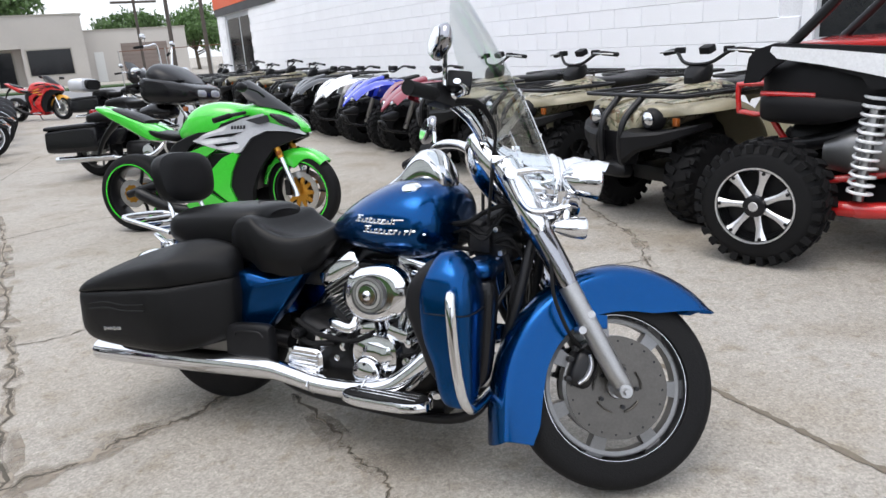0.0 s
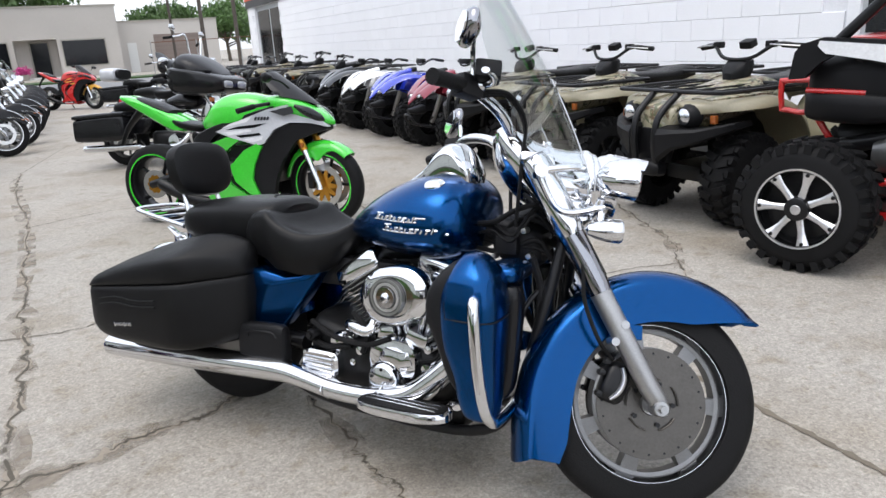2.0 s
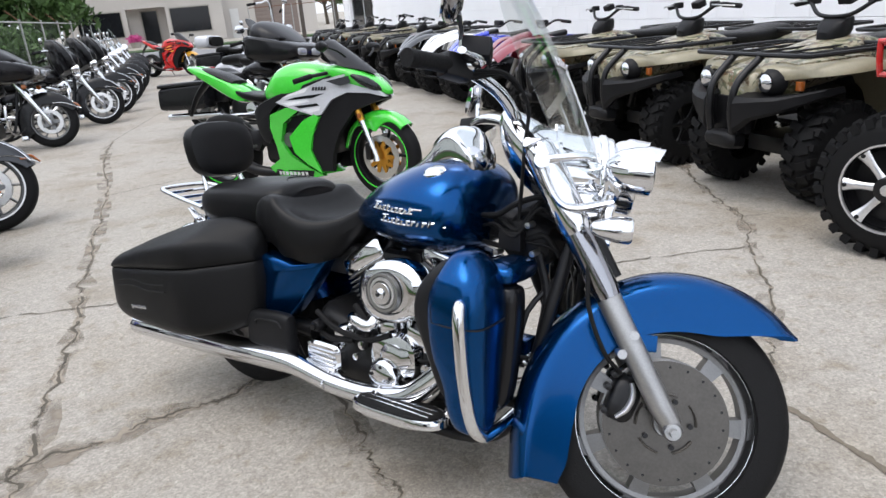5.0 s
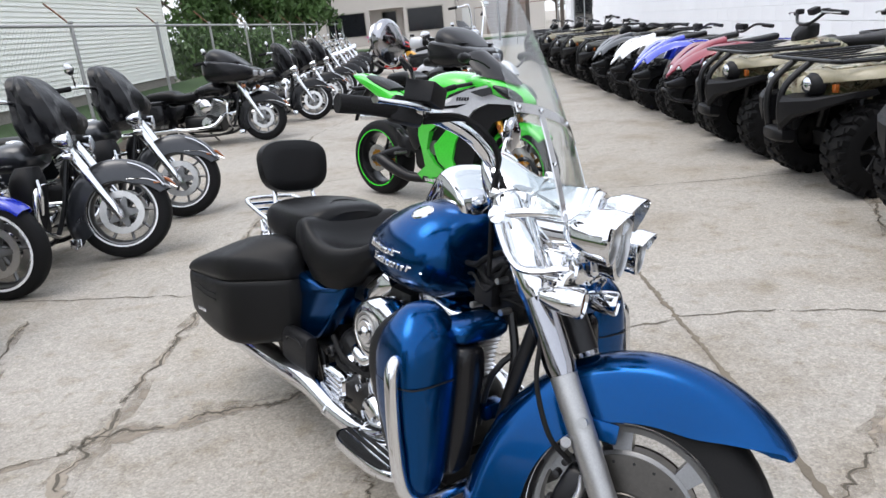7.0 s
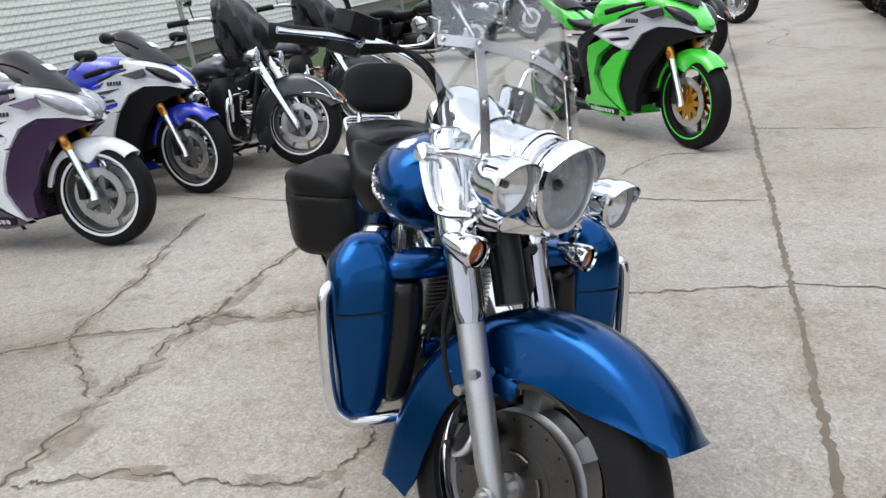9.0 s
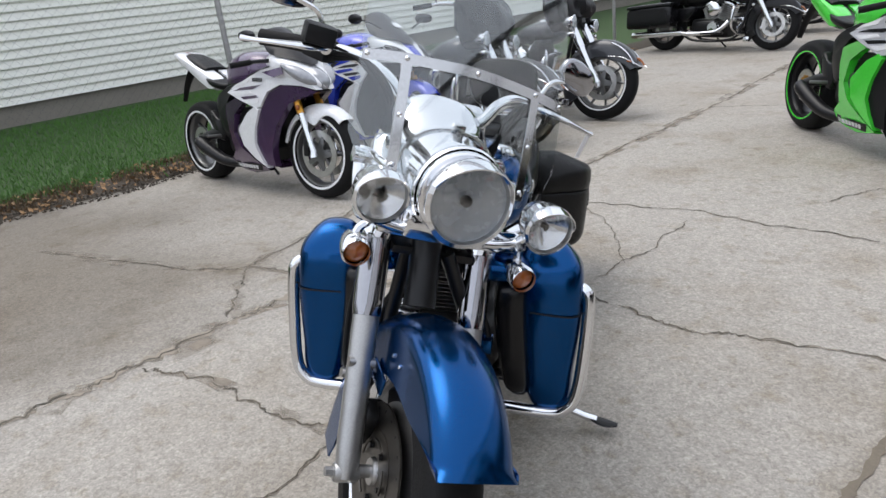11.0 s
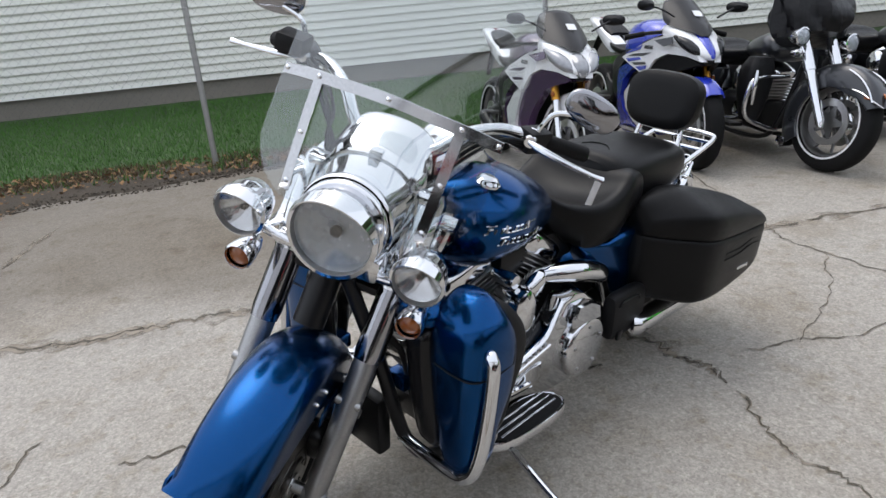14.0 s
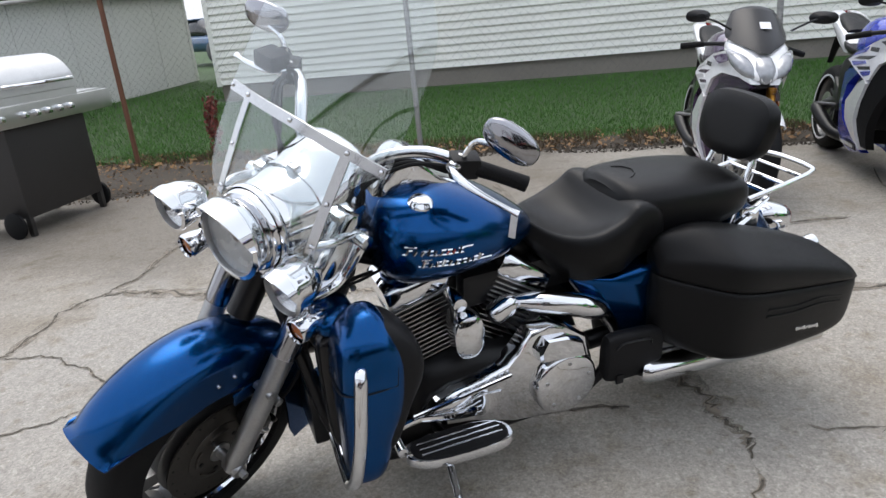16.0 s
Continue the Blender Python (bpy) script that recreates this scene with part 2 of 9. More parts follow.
def concrete():
    m = mat("concrete", (0.335, 0.312, 0.278), 0.85, 0, 0.16, 0.55, 0.35, 90, grain=0.14)
    n, l = m.node_tree.nodes, m.node_tree.links
    b = n["Principled BSDF"]
    tc = n.new("ShaderNodeTexCoord")
    src = b.inputs["Base Color"].links[0].from_socket
    # stones of the worn aggregate, and dark pits
    for scale, lo, hi, width, amt in ((260, 0.62, 1.26, 1.0, 0.34), (150, 0.58, 1.3, 1.0, 0.40), (75, 0.78, 1.15, 1.0, 0.6), (30, 0.90, 1.06, 1.0, 0.6)):
        v, mr, mx = n.new("ShaderNodeTexVoronoi"), n.new("ShaderNodeMapRange"), n.new("ShaderNodeMix")
        v.inputs["Scale"].default_value = scale
        l.new(tc.outputs["Object"], v.inputs["Vector"])
        sep = n.new("ShaderNodeSeparateColor")
        l.new(v.outputs["Color"], sep.inputs[0])
        mr.inputs["To Min"].default_value, mr.inputs["To Max"].default_value = lo, hi
        l.new(sep.outputs[0], mr.inputs["Value"])
        mx.data_type, mx.blend_type = "RGBA", "MULTIPLY"
        mx.inputs[0].default_value = amt
        l.new(src, mx.inputs[6])
        l.new(mr.outputs[0], mx.inputs[7])
        src = mx.outputs[2]
    # broad stains
    for scale, edge0, edge1, dark in ((0.55, 0.46, 0.72, (0.78, 0.745, 0.69)), (1.7, 0.52, 0.72, (0.78, 0.74, 0.68)), (6.0, 0.57, 0.74, (0.76, 0.72, 0.65)), (19.0, 0.58, 0.72, (0.80, 0.77, 0.71))):
        s, mr, mx = n.new("ShaderNodeTexNoise"), n.new("ShaderNodeMapRange"), n.new("ShaderNodeMix")
        s.inputs["Scale"].default_value, s.inputs["Detail"].default_value = scale, 7
        l.new(tc.outputs["Object"], s.inputs["Vector"])
        mr.inputs["From Min"].default_value, mr.inputs["From Max"].default_value = edge0, edge1
        l.new(s.outputs["Fac"], mr.inputs["Value"])
        mx.data_type, mx.blend_type = "RGBA", "MULTIPLY"
        l.new(mr.outputs[0], mx.inputs[0])
        l.new(src, mx.inputs[6])
        mx.inputs[7].default_value = (*dark, 1)
        src = mx.outputs[2]
    # the old dirty slab at the fence, up to the long crack
    sx, nz, ax, ay, mm, mx = n.new("ShaderNodeSeparateXYZ"), n.new("ShaderNodeTexNoise"), n.new("ShaderNodeMapRange"), n.new("ShaderNodeMapRange"), n.new("ShaderNodeMath"), n.new("ShaderNodeMix")
    nz.inputs["Scale"].default_value, nz.inputs["Detail"].default_value = 1.3, 6
    ofs = n.new("ShaderNodeVectorMath")
    ofs.operation = "MULTIPLY_ADD"
    ofs.inputs[1].default_value, ofs.inputs[2].default_value = (1.6, 1.6, 0), (-0.8, -0.8, 0)
    add = n.new("ShaderNodeVectorMath")
    l.new(tc.outputs["Object"], nz.inputs["Vector"])
    l.new(nz.outputs["Color"], ofs.inputs[0])
    l.new(tc.outputs["Object"], add.inputs[0])
    l.new(ofs.outputs[0], add.inputs[1])
    l.new(add.outputs[0], sx.inputs[0])
    ax.inputs["From Min"].default_value, ax.inputs["From Max"].default_value = -0.2, -0.9
    ay.inputs["From Min"].default_value, ay.inputs["From Max"].default_value = 2.9, 1.9
    l.new(sx.outputs[0], ax.inputs["Value"])
    l.new(sx.outputs[1], ay.inputs["Value"])
    mm.operation = "MULTIPLY"
    l.new(ax.outputs[0], mm.inputs[0])
    l.new(ay.outputs[0], mm.inputs[1])
    mx.data_type, mx.blend_type = "RGBA", "MULTIPLY"
    l.new(mm.outputs[0], mx.inputs[0])
    l.new(src, mx.inputs[6])
    mx.inputs[7].default_value = (0.56, 0.535, 0.50, 1)
    l.new(mx.outputs[2], b.inputs["Base Color"])


concrete()
mat("crack_dirt", (0.26, 0.225, 0.185), 0.95, 0, 0.3, 5, 0.5, 120, tint=(0.15, 0.13, 0.10))
mat("crack_core", (0.075, 0.065, 0.05), 0.95, 0, 0.35, 9, 0.5, 120, tint=(0.04, 0.035, 0.025))
mat("joint_dirt", (0.15, 0.125, 0.095), 0.95, 0, 0.35, 3, 0.5, 120, tint=(0.07, 0.06, 0.045))
mat("asphalt", (0.20, 0.20, 0.205), 0.9, 0, 0.12, 0.6, 0.3, 60)
mat("soil", (0.044, 0.033, 0.022), 0.95, 0, 0.55, 9, 0.9, 60, tint=(0.018, 0.014, 0.009))
mat("lawn_ground", (0.032, 0.068, 0.015), 0.95, 0, 0.3, 2, 0.6, 40)
island_tint(mat("grass_blade", (0.052, 0.145, 0.018), 0.6, 0, 0.25, 1.2), 0.35)
island_tint(mat("straw", (0.125, 0.085, 0.045), 0.85, 0, 0.4, 3), 0.6)
island_tint(mat("dead_leaf", (0.20, 0.115, 0.05), 0.8, 0, 0.3, 3), 0.5)
island_tint(mat("leaf", (0.06, 0.12, 0.028), 0.55, 0, 0.3, 0.5), 0.45)
island_tint(mat("red_leaf", (0.18, 0.03, 0.02), 0.6, 0, 0.3, 2), 0.4)
mat("bark", (0.10, 0.08, 0.06), 0.9, 0, 0.3, 5, 0.6, 40)
island_tint(mat("block_paint", (0.84, 0.85, 0.88), 0.55, 0, 0.04, 1.5, 0.25, 70, grain=0.03), 0.025)
mat("mortar_paint", (0.74, 0.75, 0.78), 0.7, 0, 0.06, 2)
island_tint(mat("siding", (0.78, 0.78, 0.715), 0.5, 0, 0.05, 1.2, 0.1, 60, grain=0.03), 0.03)
mat("foundation", (0.21, 0.19, 0.165), 0.9, 0, 0.2, 1.5, 0.4, 40)
mat("beige_brick", (0.49, 0.46, 0.425), 0.85, 0, 0.1, 0.5, 0.3, 30)
mat("beige_trim", (0.33, 0.31, 0.27), 0.8, 0, 0.1, 0.8)
mat("orange_band", (0.62, 0.10, 0.03), 0.5, 0, 0.06, 1)
mat("black_band", (0.025, 0.025, 0.03), 0.4, 0, 0.1, 1)
mat("window_dark", (0.010, 0.011, 0.013), 0.08, 0, 0.2, 1, spec=0.4)
mat("frame_grey", (0.42, 0.44, 0.46), 0.45, 0.2, 0.06, 3)
mat("shed_white", (0.62, 0.62, 0.60), 0.6, 0, 0.06, 1.5, 0.1, 40)
mat("shingle", (0.09, 0.085, 0.085), 0.9, 0, 0.25, 3, 0.5, 30)
mat("roll_door", (0.20, 0.16, 0.14), 0.7, 0, 0.1, 1)
mat("wood_pole", (0.075, 0.062, 0.052), 0.9, 0, 0.2, 3, 0.4, 30)
mat("dull_wire", (0.10, 0.105, 0.10), 0.6, 0.5, 0.2, 20)
mat("rust_post", (0.16, 0.075, 0.045), 0.8, 0.3, 0.3, 12, 0.3, 80)
mat("flower_pink", (0.55, 0.06, 0.25), 0.6, 0, 0.3, 4)



def worn(name, scale, lo, hi):
    """Breaks a surface up, so that what lies below shows through in an uneven pattern."""
    m = MATS[name]
    n, l = m.node_tree.nodes, m.node_tree.links
    tc, no, mr = n.new("ShaderNodeTexCoord"), n.new("ShaderNodeTexNoise"), n.new("ShaderNodeMapRange")
    no.inputs["Scale"].default_value, no.inputs["Detail"].default_value = scale, 6
    l.new(tc.outputs["Object"], no.inputs["Vector"])
    mr.inputs["From Min"].default_value, mr.inputs["From Max"].default_value = lo, hi
    l.new(no.outputs["Fac"], mr.inputs["Value"])
    l.new(mr.outputs[0], n["Principled BSDF"].inputs["Alpha"])


mat("crack_stain", (0.235, 0.20, 0.16), 0.9, 0, 0.2, 6, 0.3, 100)
worn("crack_stain", 5.0, 0.46, 0.72)
worn("crack_dirt", 9.0, 0.36, 0.54)
worn("crack_core", 7.0, 0.38, 0.44)
# ground: one sheet to the horizon
rim = [-2500, -60, -20, -8, -4, 0, 4, 8, 20, 60, 2500]
gv = [Vector((x, y, 0)) for y in rim for x in rim]
gf = [(j * 11 + i, j * 11 + i + 1, j * 11 + i + 12, j * 11 + i + 11) for j in range(10) for i in range(10)]
ground = structure("ground", (gv, gf), "concrete", "worn pale concrete lot with exposed aggregate and cracks", "ground")
ground.matrix_basis = LOT
street = structure("road", slab(-80, 80, 33, 44, -0.05, 0.006), "asphalt", "grey asphalt street beyond the lot", "road")
street.matrix_basis = LOT
walk_far = structure("pavement", slab(-80, 80, 47.0, 53.9, -0.05, 0.10), "concrete", "pale concrete pavement in front of the beige building", "pavement")
walk_far.matrix_basis = LOT
verge = structure("grass_verge", slab(-80, 80, 44.0, 46.9, -0.05, 0.09), "lawn_ground", "grass verge and kerb along the street", "ground")
verge.matrix_basis = LOT


def ribbon(pts, width, jag, seed, fine=9, z=0.003):
    """A dirt-filled crack: an uneven strip along a broken line."""
    rnd = random.Random(seed)
    line = spline(pts, fine)
    vs, fs = [], []
    k = len(line)
    off = 0.0
    for i, q in enumerate(line):
        a, b = line[max(0, i - 1)], line[min(k - 1, i + 1)]
        d = b - a
        d = d / max(1e-6, float(np.hypot(*d)))
        off = 0.6 * off + rnd.uniform(-jag, jag)
        w = width * rnd.uniform(0.35, 1.5) * (0.25 if i in (0, k - 1) else 1)
        nx, ny = -d[1], d[0]
        vs += [Vector((q[0] + nx * (off + w / 2), q[1] + ny * (off + w / 2), z)), Vector((q[0] + nx * (off - w / 2), q[1] + ny * (off - w / 2), z))]
    fs = [(2 * i, 2 * i + 1, 2 * i + 3, 2 * i + 2) for i in range(k - 1)]
    return vs, fs


part("expansion_joint", ribbon([(1.93, -12), (1.95, -4), (1.94, 0), (1.94, 2), (1.94, 4), (1.92, 7), (1.88, 12), (1.85, 22), (1.85, 33)], 0.026, 0.004, 3, 90), "joint_dirt", ground, "dirt-filled expansion joint", 0)
CRACKS = [
    (0.030, [(-0.73, 9.8), (-0.72, 8.7), (-0.51, 6.55), (-0.43, 4.81), (-0.40, 4.05), (-0.37, 3.46), (-0.37, 2.97), (-0.38, 2.45)]),
    (0.055, [(-0.38, 2.5), (-0.38, 2.2), (-0.38, 1.9), (-0.33, 1.5), (-0.34, 1.2), (-0.33, 0.94), (-0.29, 0.64), (-0.31, 0.2), (-0.30, -0.2)]),
    (0.018, [(-0.23, 12.4), (-0.74, 9.77)]),
    (0.034, [(-0.48, 2.34), (-0.38, 2.43), (-0.12, 2.49), (0.09, 2.56), (0.29, 2.61), (0.5, 2.72), (0.66, 2.78), (0.82, 2.84)]),
    (0.014, [(-2.4, 1.6), (-1.11, 2.04), (-0.88, 2.21), (-0.47, 2.34)]),
    (0.014, [(-0.39, 1.83), (-0.63, 2.0), (-0.83, 2.15), (-0.94, 2.33), (-1.03, 2.8), (-1.14, 3.01), (-1.34, 3.71)]),
    (0.014, [(-0.3, 1.4), (-0.18, 1.45), (0.07, 1.53), (0.37, 1.55), (0.62, 1.63), (0.69, 1.78), (0.67, 1.98), (0.66, 2.11), (0.62, 2.5)]),
    (0.016, [(3.9, 4.9), (3.59, 4.26), (3.33, 3.66), (3.16, 3.23), (2.86, 2.83), (2.48, 2.29), (2.14, 1.93), (1.96, 1.74)]),
    (0.010, [(1.95, 3.0), (2.47, 2.94), (2.86, 2.83)]),
    (0.012, [(3.16, 3.23), (3.39, 3.18)]),
    (0.010, [(1.92, 5.40), (2.35, 5.36), (3.41, 5.28), (4.2, 5.3)]),
    (0.012, [(0.65, 2.76), (0.82, 2.84), (1.11, 2.79), (1.32, 2.82), (1.5, 2.88), (1.93, 2.96)]),
    (0.009, [(1.0, 3.94), (1.34, 3.95), (1.91, 3.94)]),
    (0.008, [(1.11, 4.31), (1.22, 4.53), (1.38, 4.79), (1.9, 4.9)]),
    (0.010, [(-2.4, 4.15), (-0.97, 3.95), (-0.41, 3.84), (-0.17, 3.81), (0.28, 3.91), (0.69, 3.98), (1.04, 3.95)]),
    (0.006, [(0.01, 3.85), (0.43, 3.55), (0.72, 3.2)]),
    (0.008, [(0.70, 3.01), (0.72, 3.37), (0.69, 3.83)]),
    (0.012, [(0.72, 0.9), (0.70, 1.13), (0.76, 1.33), (0.70, 1.6)]),
    (0.012, [(0.42, -0.17), (0.39, 0.07), (0.58, 0.51)]),
    (0.016, [(0.42, -0.17), (0.31, -0.18), (-0.06, -0.25), (-0.31, -0.2), (-0.6, -0.16), (-1.3, -0.27), (-2.3, -0.2)]),
    (0.010, [(1.3, 0.1), (0.96, 0.36), (0.79, 0.54), (0.5, 0.6)]),
    (0.012, [(2.77, 8.6), (2.3, 9.3), (2.6, 10.2), (2.2, 11.5)]),
    (0.012, [(-0.5, 6.5), (0.2, 6.7), (0.9, 6.6), (1.9, 6.75)]),
]
for k, (w, line) in enumerate(CRACKS):
    cr = part("crack", ribbon(line, w * 1.1, 0.012 + w * 0.25, 10 + k, 14, 0.0022 + 0.00004 * k), "crack_dirt", ground, smooth=0)
    if w > 0.013:
        part("stain", ribbon(line, w * 2.0 + 0.05, 0.008, 60 + k, 4, 0.0011 + 0.00004 * k), "crack_stain", cr, smooth=0)
    part("core", ribbon(line, min(0.012, w * 0.5), 0.012 + w * 0.25, 10 + k, 14, 0.0034 + 0.00004 * k), "crack_core", cr, smooth=0)


# grass strip between the fence and the siding house
strip = structure("lawn", ([Vector(p) for p in ((-3.62, -30, 0.012), (-3.62, 40, 0.012), (-7.6, 40, 0.21), (-7.6, -30, 0.21))], [(0, 1, 2, 3)]), "lawn_ground", "strip of mown grass between fence and house", "lawn")
strip.matrix_basis = LOT
beyond = structure("far_lawn", ([Vector(p) for p in ((-7.61, -60, 0.11), (-7.61, -3.6, 0.11), (-60, -3.6, 0.11), (-60, -60, 0.11))], [(0, 1, 2, 3)]), "lawn_ground", "grass yard beside the house", "lawn")
beyond.matrix_basis = LOT
rnd = random.Random(5)
sv, sf = [], []
for i in range(90):
    y = -9 + i * 0.4
    a = -3.42 + 0.22 * noise.noise(Vector((y * 0.9, 0, 0))) + 0.1 * noise.noise(Vector((y * 4, 5, 0)))
    if y < 0.6:
        a += min(1.1, (0.6 - y) * 0.42)
    for x, z in ((a, 0.004), (a - 0.12, 0.02), (a - 0.4, 0.03), (-4.35, 0.018)):
        sv.append(Vector((x, y, z + 0.012 * noise.noise(Vector((x * 6, y * 6, 1))) * (x < a))))
    if i:
        b = 4 * (i - 1)
        sf += [(b + j, b + 4 + j, b + 5 + j, b + 1 + j) for j in range(3)]
edge = structure("soil_edge", (sv, sf), "soil", "bare soil and litter along the concrete edge", "soil", 60)
edge.matrix_basis = LOT


def blades(count, area, tall, wide, seed, accept=None):
    rnd = random.Random(seed)
    vs, fs = [], []
    while len(fs) < count:
        x, y = rnd.uniform(*area[0]), rnd.uniform(*area[1])
        if accept and not accept(x, y, rnd):
            continue
        h, a = rnd.uniform(0.5, 1.3) * tall, rnd.uniform(0, 6.28)
        lean, b = rnd.uniform(0, 0.7) * h, rnd.uniform(0, 6.28)
        k = len(vs)
        c, s = math.cos(a) * wide, math.sin(a) * wide
        z = 0.012 + max(0, -3.62 - x) * 0.0498
        vs += [(x - c, y - s, z), (x + c, y + s, z), (x + lean * math.cos(b), y + lean * math.sin(b), z + h)]
        fs.append((k, k + 1, k + 2))
    return vs, fs


lawn = tagged(new("grass", mesh_of("grass", blades(90000, ((-7.3, -3.75), (-6, 9)), 0.045, 0.004, 8, lambda x, y, r: r.random() < min(1, (-3.7 - x) * 2.2 + 0.12)), "grass_blade", 0)), "short green lawn grass behind the fence", "grass", kind="stuff")
lawn.matrix_basis = LOT
weeds = tagged(new("weeds", mesh_of("weeds", blades(3000, ((-4.1, -3.45), (-8, 9)), 0.08, 0.005, 9, lambda x, y, r: noise.noise(Vector((x * 1.6, y * 1.6, 3))) > 0.12), "grass_blade", 0)), "weeds growing at the foot of the fence", "weeds", kind="stuff")
weeds.matrix_basis = LOT
straw = tagged(new("dry_grass", mesh_of("dry_grass", blades(16000, ((-4.05, -3.5), (-8, 9)), 0.05, 0.006, 12, lambda x, y, r: noise.noise(Vector((x * 3, y * 3, 9))) > -0.15 and r.random() < 1.15 - abs(x + 3.8) * 2.6), "straw", 0)), "matted dry brown grass along the fence line", "dry grass", kind="stuff")
straw.matrix_basis = LOT


def litter(count, area, size, seed):
    rnd = random.Random(seed)
    vs, fs = [], []
    for _ in range(count):
        x, y, s = rnd.uniform(*area[0]), rnd.uniform(*area[1]), rnd.uniform(0.4, 1.2) * size
        m = Matrix.Translation((x, y, 0.03 + rnd.uniform(0, 0.03))) @ Euler((rnd.uniform(-0.7, 0.7), rnd.uniform(-0.7, 0.7), rnd.uniform(0, 6.3))).to_matrix().to_4x4()
        k = len(vs)
        vs += [m @ Vector(p) for p in ((-s, 0, 0), (0, -s * 0.6, 0.1 * s), (s, 0, 0), (0, s * 0.6, 0.1 * s))]
        fs.append((k, k + 1, k + 2, k + 3))
    return vs, fs


dead = tagged(new("dead_leaves", mesh_of("dead_leaves", litter(3600, ((-4.1, -3.3), (-8, 10)), 0.028, 6), "dead_leaf", 0)), "dry brown leaves along the fence line", "leaves", kind="stuff")
dead.matrix_basis = LOT


def crumbs(count, seed):
    """Small clods and stones on the bare soil that widens towards the grill."""
    rnd = random.Random(seed)
    vs, fs = [], []
    while len(fs) < count * 8:
        y = rnd.uniform(-7.5, 5.0)
        front = -3.42 + 0.22 * noise.noise(Vector((y * 0.9, 0, 0))) + (min(1.1, (0.6 - y) * 0.42) if y < 0.6 else 0)
        x = front + 0.12 - abs(rnd.gauss(0, 0.30 if y < 0.6 else 0.16))
        if x < -4.2:
            continue
        r = rnd.uniform(0.004, 0.013) * (1.6 if rnd.random() < 0.06 else 1)
        z, k = 0.016 if x < front else 0.003, len(vs)
        vs += [(x + r * rnd.uniform(0.7, 1.2), y, z), (x, y + r * rnd.uniform(0.7, 1.2), z), (x - r * rnd.uniform(0.7, 1.2), y, z), (x, y - r * rnd.uniform(0.7, 1.2), z), (x, y, z + r * 0.8), (x, y, z - r * 0.4)]
        for a in range(4):
            fs += [(k + a, k + (a + 1) % 4, k + 4), (k + (a + 1) % 4, k + a, k + 5)]
    return vs, fs


island_tint(mat("clod", (0.050, 0.038, 0.026), 0.95, 0, 0.4, 6, 0.4, 90), 0.6)
clods = tagged(new("soil_clods", mesh_of("soil_clods", crumbs(5200, 15), "clod", 0)), "crumbs of soil and small stones along the concrete edge", "soil", kind="stuff")
clods.matrix_basis = LOT
apron = tagged(new("leaf_litter", mesh_of("leaf_litter", litter(1500, ((-3.5, -2.15), (-7, -0.6)), 0.018, 16), "dead_leaf", 0)), "small dead leaves scattered on the bare soil", "leaves", kind="stuff")
apron.matrix_basis = LOT

# chain-link fence
FX, FH = -3.72, 1.74
fence = thing("chain_link_fence", "galvanised chain-link fence with pipe posts and top rail", "fence", LOT)
part("top_rail", tube([(FX, -30, FH), (FX, 0, FH), (FX, 40, FH - 0.04)], 0.021, 8, 1), "galvanised", fence)
for k in range(22):
    y = -24.1 + 3.1 * k
    part("post", join(tube([(FX, y, -0.1), (FX, y, FH + 0.03)], 0.026, 10, 1), slab(FX - 0.03, FX + 0.03, y - 0.03, y + 0.03, FH + 0.02, FH + 0.05, 0.008)), "rust_post" if k in (7,) else "galvanised", fence)
    if y > 6:
        part("barb_arm", tube([(FX, y, FH), (FX - 0.12, y + 0.02, FH + 0.12), (FX - 0.30, y + 0.02, FH + 0.30)], 0.012, 6, 2), "rust_post", fence, "rusty outrigger arm")


def mesh_wire(y0, y1, z0, z1, pitch, r):
    vs, fs = [], []
    h = z1 - z0
    for sgn in (1, -1):
        y = y0 - h
        while y < y1 + h:
            a, b = (y, z0), (y + h, z1)
            if sgn < 0:
                a, b = (y, z1), (y + h, z0)
            lo, hi = max(y0, a[0]), min(y1, b[0])
            if hi > lo:
                f0, f1 = (lo - a[0]) / h, (hi - a[0]) / h
                p, q = (lo, a[1] + (b[1] - a[1]) * f0), (hi, a[1] + (b[1] - a[1]) * f1)
                k = len(vs)
                for c in (p, q):
                    vs += [(FX + r * sgn, c[0], c[1] + r), (FX + r * sgn - r, c[0], c[1] - r), (FX + r * sgn + r, c[0], c[1] - r)]
                fs += [(k, k + 1, k + 4, k + 3), (k + 1, k + 2, k + 5, k + 4), (k + 2, k, k + 3, k + 5)]
            y += pitch
    return vs, fs


wire = part("wire_mesh", mesh_wire(-24, 28, 0.04, FH, 0.078, 0.0007), "dull_wire", fence, "diamond wire mesh", 0)
wire["kind"] = "stuff"

# house with pale horizontal siding
house = thing("siding_house", "house with pale cream horizontal siding over a grey foundation", "house", LOT)
HX, HY0, HY1, HT = -7.5, -3.5, 24.2, 3.4
part("foundation", slab(HX - 8, HX - 0.03, HY0 + 0.03, HY1 - 0.03, -0.1, 0.5), "foundation", house)
part("wall", slab(HX - 8.02, HX - 0.012, HY0 + 0.012, HY1 - 0.012, 0.46, HT + 0.1), "siding", house)
part("corner_trim", slab(HX - 0.06, HX + 0.022, HY0 - 0.022, HY0 + 0.06, 0.44, HT), "siding", house)
part("corner_trim", slab(HX - 0.06, HX + 0.022, HY1 - 0.06, HY1 + 0.022, 0.44, HT), "siding", house)
